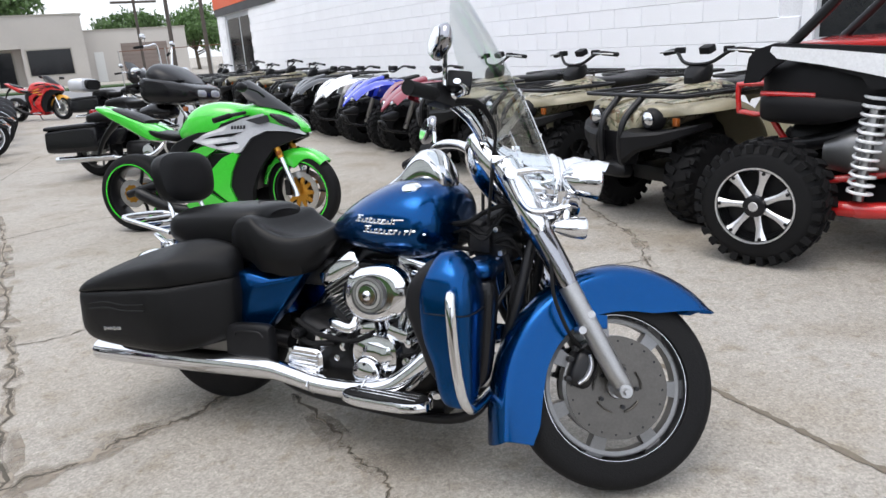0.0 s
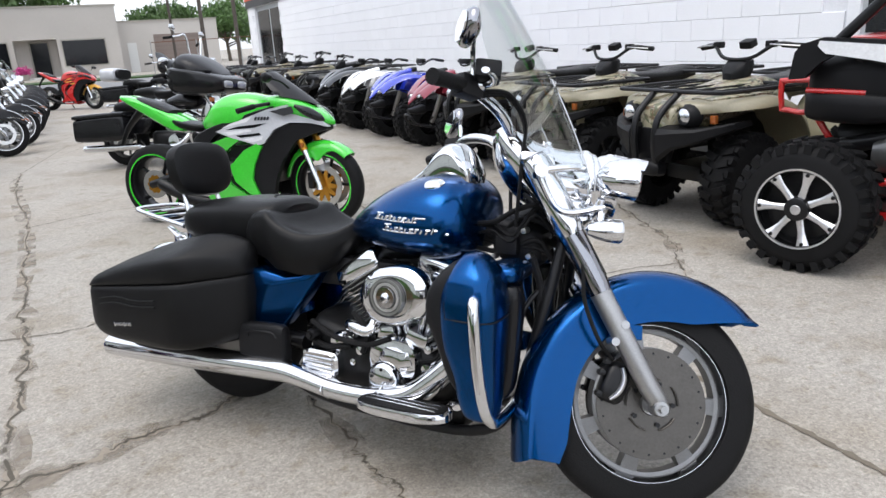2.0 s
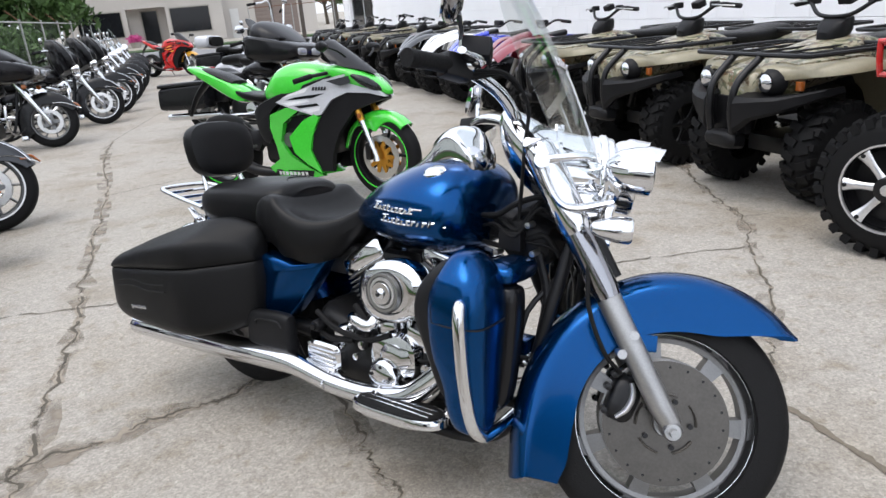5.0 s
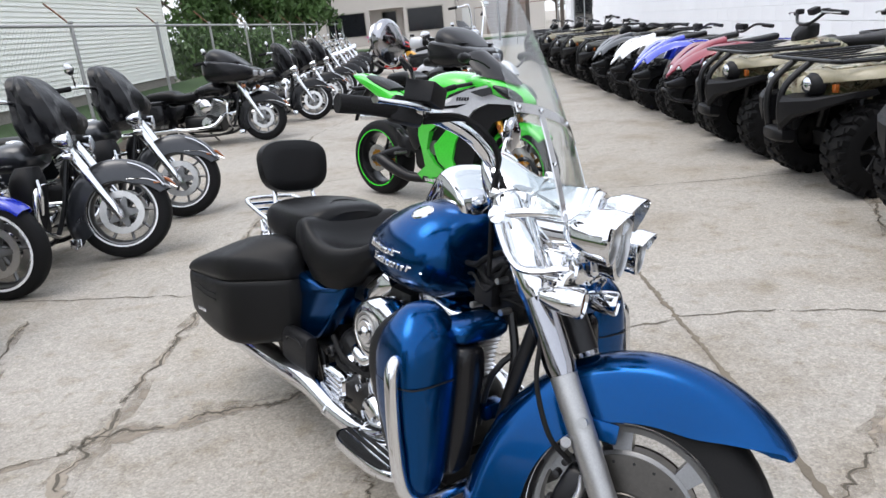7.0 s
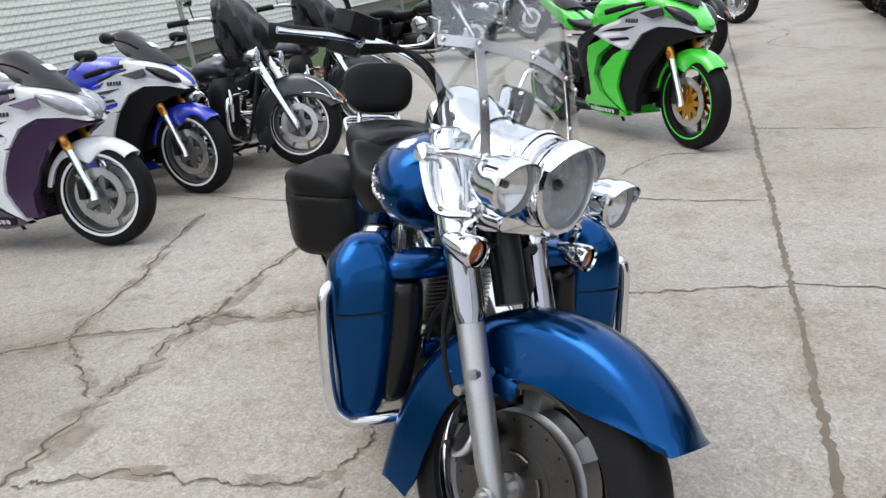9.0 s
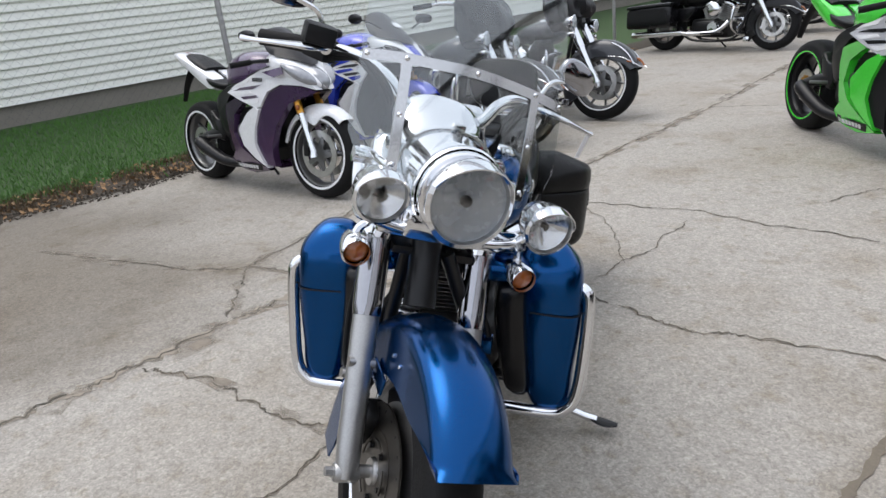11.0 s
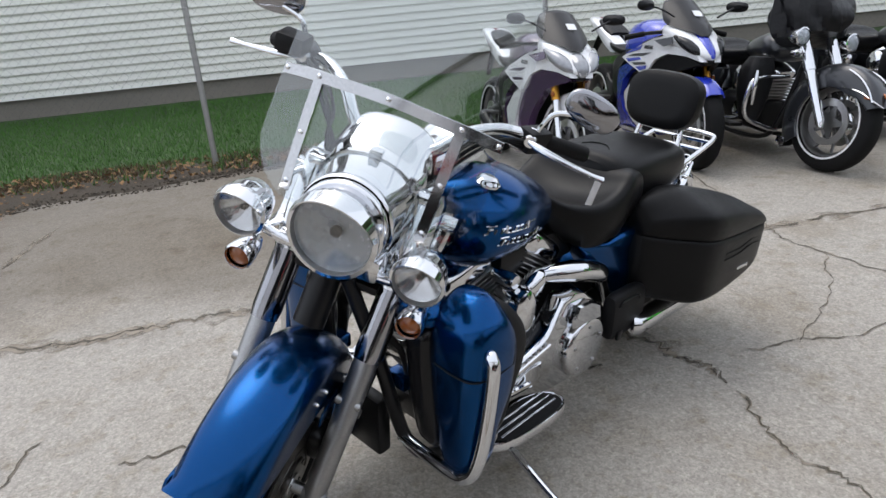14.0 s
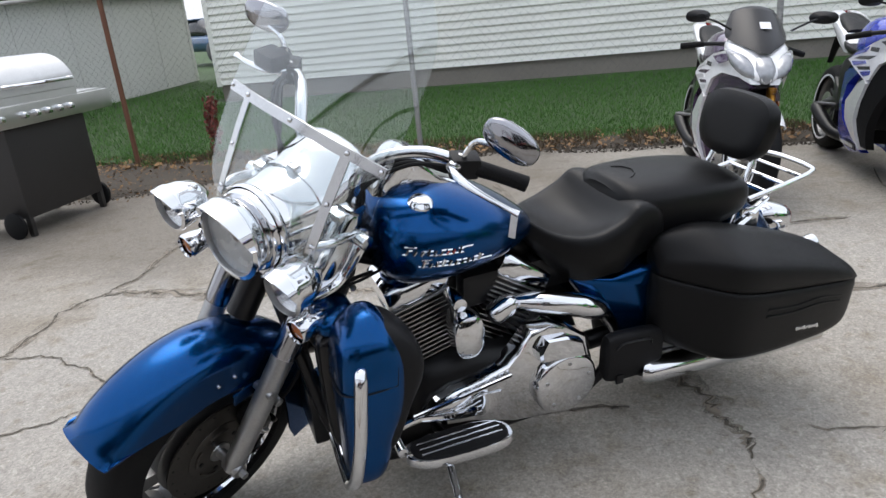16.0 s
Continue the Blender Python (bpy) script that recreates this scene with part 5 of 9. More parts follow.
def tank_badge(side):
    """Two lines of slanting raised strokes lying on the tank's side, as an illegible chrome script."""
    out = []
    rnd = random.Random(12)
    ahead = -side

    def on_tank(u, v):
        x = 0.872 - ahead * 0.125 + ahead * u * 0.25 if side < 0 else 0.99 - u * 0.235
        z = 0.742 + v - (0.0 if side < 0 else 0.028 * (u - 0.3))
        return Vector((x, side * (tank_side(x, z) + 0.0015), z))

    for row, (u0, u1, n, v0) in enumerate(((0.02, 0.62, 9, 0.014), (0.16, 0.86, 10, -0.016))):
        for k in range(n):
            ua = u0 + (u1 - u0) * (k + 0.5) / n
            tall = 0.017 if k in (0, 3, n - 1) else rnd.uniform(0.009, 0.013)
            out.append(tube([on_tank(ua - 0.016, v0 - 0.008), on_tank(ua + 0.014, v0 - 0.008 + tall)], 0.0040, 6, 1))
            if k % 3 != 1:
                out.append(tube([on_tank(ua - 0.006, v0 + 0.002), on_tank(ua + 0.045, v0 + 0.003)], 0.0032, 6, 1))
        out.append(tube([on_tank(u0 - 0.02, v0 - 0.008), on_tank((u0 + u1) / 2, v0 - 0.0085), on_tank(u1 + 0.12 * row, v0 - 0.007)], 0.0027, 6, 3))
        out.append(tube([on_tank(u0 + 0.01, v0 + 0.010), on_tank(u0 + 0.12, v0 + 0.011)], 0.0027, 6, 1))
        if not row:
            out.append(tube([on_tank(u1 - 0.05, v0 + 0.004), on_tank(u1 + 0.12, v0 + 0.005)], 0.0024, 6, 1))
    return join(*out)


for s in (1, -1):
    part("tank_badge", tank_badge(s), "chrome", tank, "chrome script badge")

# seats, backrest, rack


def saddle(x, zc, w, bolster, thick, seg=22):
    """A seat's ring: dished between raised sides, rounded over the edges, tucked in below."""
    top = []
    for k in range(seg + 1):
        u = -1 + 2 * k / seg
        top.append((x, w * math.sin(u * math.pi / 2), zc + bolster * 2.3 * u * u * (1 - u ** 4) - 0.05 * u ** 8))
    low = [(x, w * q, zc - thick) for q in (0.88, 0.5, 0.0, -0.5, -0.88)]
    return top + [(x, w * 0.99, zc - thick * 0.55)] + low + [(x, -w * 0.99, zc - thick * 0.55)]


SEAT = [(0.625, 0.728, 0.028, 0.0, 0.03), (0.598, 0.718, 0.070, 0.0, 0.06), (0.55, 0.684, 0.118, 0.006, 0.10), (0.50, 0.663, 0.158, 0.018, 0.115), (0.445, 0.653, 0.182, 0.033, 0.110), (0.395, 0.661, 0.190, 0.042, 0.11), (0.355, 0.688, 0.190, 0.034, 0.135), (0.322, 0.724, 0.187, 0.020, 0.15), (0.285, 0.738, 0.180, 0.004, 0.15), (0.245, 0.722, 0.172, 0.0, 0.13), (0.215, 0.69, 0.15, 0.0, 0.10), (0.205, 0.66, 0.10, 0.0, 0.05)]
part("rider_seat", rings([saddle(*q) for q in spline(SEAT, 5)]), "black_leather", bike, "black bucket rider seat", 60)
ps = part("passenger_seat", body([(0.325, 0, 0.700, 0.10, 0.050, 0.07, 2.4), (0.295, 0, 0.706, 0.142, 0.064, 0.12, 2.7), (0.20, 0, 0.702, 0.158, 0.070, 0.15, 2.9), (0.08, 0, 0.694, 0.158, 0.070, 0.13, 3.0), (-0.04, 0, 0.684, 0.150, 0.064, 0.10, 3.0), (-0.105, 0, 0.676, 0.128, 0.050, 0.07, 2.7), (-0.132, 0, 0.67, 0.08, 0.028, 0.04, 2.3)], 5, 28), "black_leather", bike, "black pillion seat")
part("seam", tube([(0.26, -0.05, 0.7715), (0.235, -0.03, 0.7735), (0.225, 0.0, 0.774), (0.235, 0.03, 0.7735), (0.26, 0.05, 0.7715)], 0.0025, 6), "black_leather", ps, "stitched seam")

back = part("backrest_pad", moved(rings([[(0.0 - d, p[1] * (0.93 + 0.12 * (p[2] + 0.1) / 0.2), p[2]) for p in section(0, 0, 0, 0.138 * k, 0.100 * k, 0.100 * k, 3.0, 32)] for d, k in ((-0.034, 0.55), (-0.032, 0.8), (-0.022, 0.95), (0.0, 1.0), (0.02, 0.98), (0.03, 0.85), (0.032, 0.6))]), Matrix.Translation((-0.149, 0, 0.850)) @ pose(0, 0, 0, 0, -12, 0)), "black_leather", bike, "padded black backrest")
part("backrest_bar", join(tube([(-0.06, -0.115, 0.56), (-0.11, -0.09, 0.66), (-0.155, -0.075, 0.76), (-0.165, -0.06, 0.82)], 0.009, 10), tube([(-0.06, 0.115, 0.56), (-0.11, 0.09, 0.66), (-0.155, 0.075, 0.76), (-0.165, 0.06, 0.82)], 0.009, 10)), "chrome", back, "chrome backrest bars")
rack = part("luggage_rack", join(tube([(-0.12, -0.115, 0.652), (-0.27, -0.115, 0.676), (-0.375, -0.105, 0.692), (-0.395, -0.07, 0.696), (-0.40, 0.0, 0.697), (-0.395, 0.07, 0.696), (-0.375, 0.105, 0.692), (-0.27, 0.115, 0.676), (-0.12, 0.115, 0.652)], 0.0085, 10), tube([(-0.12, -0.115, 0.652), (-0.12, 0.115, 0.652)], 0.0075, 8, 1), *[tube([(x, -0.113, 0.652 + (-0.12 - x) * 0.16), (x, 0.113, 0.652 + (-0.12 - x) * 0.16)], 0.006, 8, 1) for x in (-0.19, -0.26, -0.33)]), "chrome", bike, "chrome tubular luggage rack")
both("rack_strut", tube([(0.09, 0.155, 0.545), (-0.02, 0.145, 0.575), (-0.10, 0.135, 0.605), (-0.20, 0.110, 0.642)], [0.012, 0.014, 0.016, 0.010], 10, 4, 0.55), "chrome", rack)
both("docking_plate", join(slab(-0.16, -0.09, 0.118, 0.130, 0.50, 0.63, 0.006), at(lathe([(0, 0.018), (0.02, 0.016), (0.022, 0)], 14), -0.115, 0.13, 0.60), at(lathe([(0, 0.018), (0.016, 0.016), (0.018, 0)], 14), -0.135, 0.13, 0.545)), "chrome", rack)
part("rear_fender", arch(0.0, 0.31, 0.345, 0.36, 10, 172, 0.098, 0.11, 30, 0.006), "blue_paint", bike, "metallic blue rear mudguard")
tail = part("tail_lamp", body([(-0.40, 0, 0.50, 0.03, 0.03, 0.03, 2.5), (-0.39, 0, 0.50, 0.05, 0.045, 0.04, 2.5), (-0.33, 0, 0.51, 0.045, 0.05, 0.04, 2.3), (-0.29, 0, 0.52, 0.03, 0.03, 0.03, 2)], 3, 20), "chrome", bike, "chrome tail lamp housing")
part("lens", body([(-0.413, 0, 0.50, 0.028, 0.026, 0.024, 2.5), (-0.402, 0, 0.50, 0.042, 0.038, 0.034, 2.5)], 2, 20), "red_lens", tail, "red lens")
for s in (1, -1):
    sg = part("rear_signal", at(lathe([(0.001, 0.06), (0.014, 0.056), (0.026, 0.03), (0.03, 0.0), (0.026, -0.004)], 18, "x"), -0.40, s * 0.135, 0.455), "chrome", bike, "bullet-shaped chrome rear signal")
    part("lens", at(lathe([(0.0, -0.012), (0.018, -0.009), (0.026, -0.003)], 18, "x"), -0.40, s * 0.135, 0.455), "red_lens", sg, "red lens")
part("signal_bar", tube([(-0.37, -0.14, 0.455), (-0.37, 0.14, 0.455)], 0.010, 8, 1), "chrome", tail)
part("plate", slab(-0.425, -0.422, -0.09, 0.09, 0.33, 0.43, 0.001), "silver_paint", bike)

# saddlebags


def eased(poly, rounds=2):
    """A closed outline with its corners cut round."""
    for _ in range(rounds):
        out = []
        for p, q in zip(poly, poly[1:] + poly[:1]):
            p, q = Vector(p), Vector(q)
            d = min(0.28, 0.012 / max(1e-6, (q - p).length))
            out += [p + (q - p) * d, q + (p - q) * d]
        poly = out
    return poly


# along the bag: x, outer side, foot, ridge and crown of the lid
BAG = [(-0.356, 0.315, 0.352, 0.450, 0.466), (-0.340, 0.352, 0.305, 0.462, 0.488), (-0.28, 0.374, 0.276, 0.492, 0.532), (-0.12, 0.380, 0.270, 0.542, 0.592), (0.02, 0.378, 0.272, 0.576, 0.636), (0.09, 0.370, 0.278, 0.590, 0.654), (0.135, 0.348, 0.284, 0.596, 0.660), (0.19, 0.295, 0.296, 0.594, 0.656), (0.245, 0.235, 0.312, 0.584, 0.640), (0.262, 0.208, 0.33, 0.565, 0.61)]


def lid_foot(x):
    return 0.452 + 0.075 * (x + 0.35) / 0.6


def bag_ring(x, yo, zb, zr, zt, s, lid):
    yi, zs = 0.150, lid_foot(x)
    if lid:
        poly = [(x, s * (yo + 0.0006), zs), (x, s * (yo + 0.0006), zr - 0.006), (x, s * (yo - 0.022), zr + 0.014), (x, s * (yo - 0.6 * (yo - yi)), zt), (x, s * yi, zt - 0.008), (x, s * yi, zs)]
    else:
        poly = [(x, s * (yo - 0.035), zb), (x, s * (yo - 0.006), zb + 0.03), (x, s * yo, zs + 0.004), (x, s * yi, zs + 0.004), (x, s * yi, zb)]
    return eased(poly if s > 0 else poly[::-1])


for s in (1, -1):
    rows = spline(BAG, 4)
    bag = part("saddlebag", rings([bag_ring(*q, s, False) for q in rows]), "black_vinyl", bike, "black leather-look hard saddlebag", 50)
    part("lid", rings([bag_ring(*q, s, True) for q in rows]), "black_vinyl", bag, "domed black lid", 50)
    for z0, bow in ((0.432, 0.016), (0.414, 0.012)):
        part("crease", tube([(-0.26, s * 0.3735, z0 - 0.01), (-0.17, s * 0.3785, z0 + bow * 0.5), (-0.08, s * 0.379, z0 + bow * 0.3), (0.02, s * 0.3775, z0 + bow)], 0.0028, 6), "black_vinyl", bag, "embossed crease")
    for k, q in enumerate([1.5, 0.8, 0.9, 1.1, 0.7, 1.5, 0.8, 1.0, 1.2]):
        part("badge_bar", moved(slab(-0.0042, 0.0042, -0.0015, 0.0015, -0.0055 * q, 0.0055 * q, 0.0008), Matrix.Translation((-0.185 + 0.0098 * k, s * 0.3755, 0.342 + 0.0012 * k)) @ pose(0, 0, 0, 0, s * 20, 0)), "chrome", bag)
    part("bag_guard", tube([(0.235, s * 0.15, 0.36), (0.215, s * 0.21, 0.345), (0.16, s * 0.26, 0.315), (0.08, s * 0.275, 0.292), (0.0, s * 0.26, 0.285)], 0.0105, 10), "chrome", bike, "chrome saddlebag guard rail")

# side covers, folded pillion boards
for s in (1, -1):
    rows = []
    o = [(0.17, 0.36), (0.165, 0.46), (0.19, 0.53), (0.25, 0.552), (0.32, 0.54), (0.377, 0.528), (0.435, 0.538), (0.492, 0.562), (0.507, 0.56), (0.488, 0.53), (0.435, 0.45), (0.386, 0.385), (0.353, 0.345), (0.3, 0.33), (0.2, 0.335)]
    for d, k in ((-0.045, 1.0), (-0.008, 1.0), (0.004, 0.965), (0.010, 0.88)):
        rows.append([(0.34 + (x - 0.34) * k, s * (0.165 - 0.045 * min(1, max(0, (x - 0.28) / 0.22)) + d), 0.455 + (z - 0.455) * k) for x, z in o])
    part("side_cover", rings(rows), "blue_paint", bike, "metallic blue side cover", 50)
    pb = part("pillion_board", body([(0.238, s * 0.206, 0.294, 0.016, 0.05, 0.055, 3.5), (0.256, s * 0.21, 0.298, 0.024, 0.074, 0.076, 3.8), (0.405, s * 0.21, 0.306, 0.024, 0.078, 0.078, 3.8), (0.428, s * 0.206, 0.304, 0.016, 0.052, 0.055, 3.5)], 3, 24), "black_plastic", bike, "folded black pillion footboard")
    for q in (0.295, 0.385):
        part("hinge", slab(q - 0.012, q + 0.012, s * 0.234 - 0.006, s * 0.234 + 0.004, 0.225, 0.255, 0.003), "black_metal", pb)
    part("pad_line", tube([(0.285, s * 0.2345, 0.335), (0.295, s * 0.2355, 0.352), (0.38, s * 0.2355, 0.36), (0.405, s * 0.2345, 0.345)], 0.003, 6), "black_metal", pb)
    part("under_seat", slab(0.42, 0.80, s * 0.055 - 0.03, s * 0.055 + 0.03, 0.50, 0.60, 0.02), "black_metal", bike)

# frame and rear wheel
both("frame_rail", tube([(1.28, 0.045, 0.70), (1.24, 0.10, 0.48), (1.18, 0.125, 0.24), (1.05, 0.13, 0.135), (0.70, 0.13, 0.125), (0.42, 0.13, 0.16), (0.30, 0.12, 0.30)], 0.017, 10), "black_metal", bike, "black frame down tube")
part("backbone", tube([(1.22, 0, 0.80), (0.95, 0, 0.66), (0.65, 0, 0.62), (0.35, 0, 0.58), (0.1, 0, 0.58)], 0.03, 10), "black_metal", bike)
rw = slotted_web(bike, "rear_wheel", 0.15, 0.198, 7, 0.03, 0.006, Matrix.Translation((0, 0, 0.312)), "cast rear wheel")
part("tyre", at(tyre_shape(0.314, 0.138, 0.212, 56), 0, 0, 0.312), "rubber", rw, "black road tyre")
part("rim", at(rim_shape(0.222, 0.104), 0, 0, 0.312), "chrome", rw)
both("swing_arm", tube([(0.42, 0.10, 0.30), (0.2, 0.105, 0.31), (0.0, 0.105, 0.312)], [0.03, 0.026, 0.022], 10, 3), "black_metal", bike)

# exhausts
ex = part("exhaust", tube([(0.985, -0.09, 0.37), (1.045, -0.145, 0.405), (1.03, -0.185, 0.375), (0.965, -0.205, 0.305), (0.885, -0.215, 0.245), (0.76, -0.222, 0.216), (0.62, -0.226, 0.214), (0.52, -0.228, 0.228), (0.44, -0.228, 0.238), (0.34, -0.229, 0.236), (0.0, -0.232, 0.218), (-0.36, -0.236, 0.200), (-0.40, -0.2365, 0.198)], [0.024, 0.027, 0.029, 0.030, 0.031, 0.031, 0.031, 0.032, 0.036, 0.040, 0.042, 0.040, 0.036], 22), "chrome", bike, "long chrome right-hand exhaust")
part("heat_shield", tube([(1.0, -0.168, 0.33), (0.955, -0.180, 0.275), (0.89, -0.188, 0.222), (0.80, -0.195, 0.19)], [0.022, 0.026, 0.026, 0.020], 16), "chrome", ex, "second chrome downpipe")
part("outlet", tube([(-0.385, -0.236, 0.199), (-0.4015, -0.2365, 0.1975)], 0.030, 16, 1), "engine_dark", ex)
for x, z in ((0.60, 0.214), (0.80, 0.22)):
    part("heat_shield_clip", tube([(x, -0.226, z + 0.034), (x, -0.226 - 0.036, z), (x, -0.226, z - 0.034)], 0.004, 6, 4), "chrome", ex)
part("exhaust", join(tube([(0.66, 0.10, 0.50), (0.58, 0.155, 0.505), (0.50, 0.165, 0.482), (0.44, 0.165, 0.455), (0.40, 0.158, 0.43)], [0.022, 0.031, 0.034, 0.033, 0.022], 18), tube([(0.40, 0.15, 0.43), (0.34, 0.14, 0.34), (0.32, 0.18, 0.26), (0.27, 0.22, 0.236)], [0.022, 0.022, 0.024, 0.032], 14), tube([(0.29, 0.226, 0.234), (0.25, 0.228, 0.232), (-0.1, 0.232, 0.214), (-0.36, 0.236, 0.2)], [0.032, 0.038, 0.042, 0.040], 22, 4)), "chrome", bike, "chrome left-hand exhaust with heat shield")

# engine
eng = part("engine_case", join(body([(0.46, 0, 0.30, 0.12, 0.10, 0.12, 4), (0.50, 0, 0.30, 0.155, 0.12, 0.14, 4), (0.66, 0, 0.29, 0.165, 0.10, 0.13, 4), (0.80, 0, 0.29, 0.16, 0.12, 0.12, 3.5), (0.95, 0, 0.28, 0.14, 0.10, 0.10, 3), (1.0, 0, 0.28, 0.09, 0.06, 0.07, 3)], 3, 24), slab(0.52, 1.02, -0.11, 0.11, 0.12, 0.20, 0.02)), "engine_dark", bike, "black engine and gearbox case")
for cx, lean_d in ((0.87, 14), (0.735, -33)):
    base = Matrix.Translation((cx, 0, 0.375)) @ Matrix.Rotation(radians(lean_d), 4, "Y")
    cyl = part("cylinder", moved(slab(-0.055, 0.055, -0.06, 0.06, 0, 0.20, 0.02), base), "engine_dark", eng, "black finned cylinder")
    for k in range(13):
        hz = 0.022 + k * 0.0142
        wide = 0.076 if k < 8 else 0.082
        part("fin", moved(slab(-wide, wide, -0.092, 0.092, hz, hz + 0.004, 0.0015), base), "brushed_steel", cyl)
    part("rocker_cover", moved(body([(-0.085, 0, 0.222, 0.06, 0.030, 0.028, 4), (-0.072, 0, 0.222, 0.092, 0.046, 0.034, 4), (0.072, 0, 0.222, 0.092, 0.046, 0.034, 4), (0.085, 0, 0.222, 0.06, 0.030, 0.028, 4)], 3, 20), base), "chrome", cyl, "chrome rocker cover")
# right: air cleaner, cam cover, gearbox cover, pushrods
air = part("air_cleaner", moved(rings([section(0.0, 0, 0, 0.106, 0.082, 0.082, 2.3, 40), section(0.03, 0, 0, 0.121, 0.090, 0.090, 2.2, 40), section(0.055, 0, 0, 0.116, 0.086, 0.086, 2.2, 40), section(0.07, 0, 0, 0.096, 0.07, 0.07, 2.1, 40), section(0.072, 0, 0, 0.076, 0.060, 0.060, 2, 40), section(0.062, 0, 0, 0.070, 0.056, 0.056, 2, 40)]), Matrix.Translation((0.838, -0.165, 0.532)) @ Matrix.Rotation(radians(-90), 4, "Z") @ pose(0, 0, 0, 14, 0, 0)), "chrome", bike, "oval chrome air cleaner cover")
AC = Matrix.Translation((0.825, -0.165, 0.532))
part("insert", moved(lathe([(0.0, -0.074), (0.054, -0.072), (0.058, -0.064)], 40), AC), "wheel_alloy", air, "round grey insert")
for r0, r1, y, finish in ((0.046, 0.054, 0.0755, "brushed_steel"), (0.034, 0.043, 0.0765, "bright_alloy"), (0.004, 0.031, 0.081, "chrome")):
    part("trim_ring", moved(lathe([(r0, -y + 0.005), (r0 + 0.001, -y), (r1 - 0.001, -y), (r1, -y + 0.005)], 40), AC), finish, air, "stepped bright ring")
part("centre_dome", moved(lathe([(0.0, -0.091), (0.006, -0.090), (0.012, -0.087), (0.015, -0.082), (0.016, -0.076)], 28), AC), "chrome", air)
part("bolt", moved(lathe([(0.0, -0.097), (0.005, -0.0965), (0.006, -0.091)], 6), AC), "black_metal", air)
part("cam_cover", join(moved(lathe([(0.0, -0.215), (0.040, -0.215), (0.050, -0.208), (0.058, -0.19), (0.06, -0.14)], 32), Matrix.Translation((0.79, 0, 0.266))), moved(rings([section(0.15, 0, 0, 0.085, 0.075, 0.06, 3, 24), section(0.178, 0, 0, 0.08, 0.07, 0.055, 3, 24), section(0.185, 0, 0, 0.06, 0.05, 0.04, 3, 24)]), Matrix.Translation((0.805, 0, 0.318)) @ Matrix.Rotation(radians(-90), 4, "Z"))), "chrome", eng, "chrome cam cover")
part("cam_plate", rings([[(0.80 + (x - 0.80) * k, y, 0.315 + (z - 0.315) * k) for x, z in ((0.755, 0.30), (0.762, 0.345), (0.785, 0.372), (0.83, 0.376), (0.87, 0.36), (0.882, 0.325), (0.862, 0.285), (0.81, 0.27), (0.77, 0.276))] for y, k in ((-0.15, 1.0), (-0.172, 1.0), (-0.183, 0.92), (-0.190, 0.72), (-0.193, 0.4))]), "chrome", eng, "chrome cam chest plate", 30)
for k in range(5):
    a = radians(72 * k + 18)
    part("screw", at(lathe([(0.0, -0.2185), (0.005, -0.2175), (0.006, -0.212)], 8), 0.79 + 0.036 * math.cos(a), 0, 0.266 + 0.036 * math.sin(a)), "black_metal", eng)
for x, lean_d in ((0.775, -16), (0.875, 16)):
    part("tappet_block", moved(slab(-0.036, 0.036, -0.165, -0.09, 0.0, 0.042, 0.008), Matrix.Translation((x, 0, 0.375)) @ Matrix.Rotation(radians(lean_d), 4, "Y")), "chrome", eng, "chrome tappet block")
gear = part("gearbox_cover", moved(rings([section(0.155, 0, 0, 0.072, 0.050, 0.050, 5, 28), section(0.192, 0, 0, 0.070, 0.048, 0.048, 5, 28), section(0.200, 0, 0, 0.062, 0.040, 0.040, 5, 28)]), Matrix.Translation((0.545, 0, 0.268)) @ Matrix.Rotation(radians(-90), 4, "Z")), "chrome", eng, "chrome gearbox end cover", 30)
for k in range(4):
    part("cover_rib", slab(0.492, 0.598, -0.2065, -0.199, 0.2375 + 0.0165 * k, 0.2475 + 0.0165 * k, 0.003), "chrome", gear)
for x, z in ((0.488, 0.232), (0.602, 0.232), (0.488, 0.304), (0.602, 0.304)):
    part("screw", at(lathe([(0.0, -0.202), (0.005, -0.201), (0.006, -0.195)], 8), x, 0, z), "brushed_steel", gear)
part("oil_filler", join(at(lathe([(0.0, -0.19), (0.016, -0.19), (0.02, -0.182), (0.02, -0.13)], 10), 0.505, 0, 0.358), at(lathe([(0.0, -0.20), (0.010, -0.199), (0.010, -0.185)], 6), 0.505, 0, 0.358)), "black_metal", eng, "black oil filler plug")
part("crossover_pipe", tube([(0.62, -0.14, 0.40), (0.66, -0.175, 0.408), (0.72, -0.178, 0.40), (0.735, -0.15, 0.44), (0.73, -0.11, 0.50)], [0.017, 0.019, 0.019, 0.018, 0.016], 14), "chrome", eng, "chrome pipe elbow")
part("starter", at(lathe([(0.0, -0.178), (0.024, -0.176), (0.032, -0.165), (0.034, -0.10)], 24), 0.60, 0, 0.345), "chrome", eng, "chrome starter end cap")
part("sensor_lead", tube([(0.94, -0.12, 0.44), (0.965, -0.15, 0.40), (0.95, -0.17, 0.35), (0.90, -0.17, 0.33)], 0.005, 8), "rubber", eng)
for x0, x1 in ((0.80, 0.735), (0.825, 0.775), (0.86, 0.905), (0.885, 0.945)):
    part("pushrod_tube", tube([(x0, -0.115, 0.38), (x1, -0.10, 0.58)], 0.011, 10, 1), "chrome", eng)
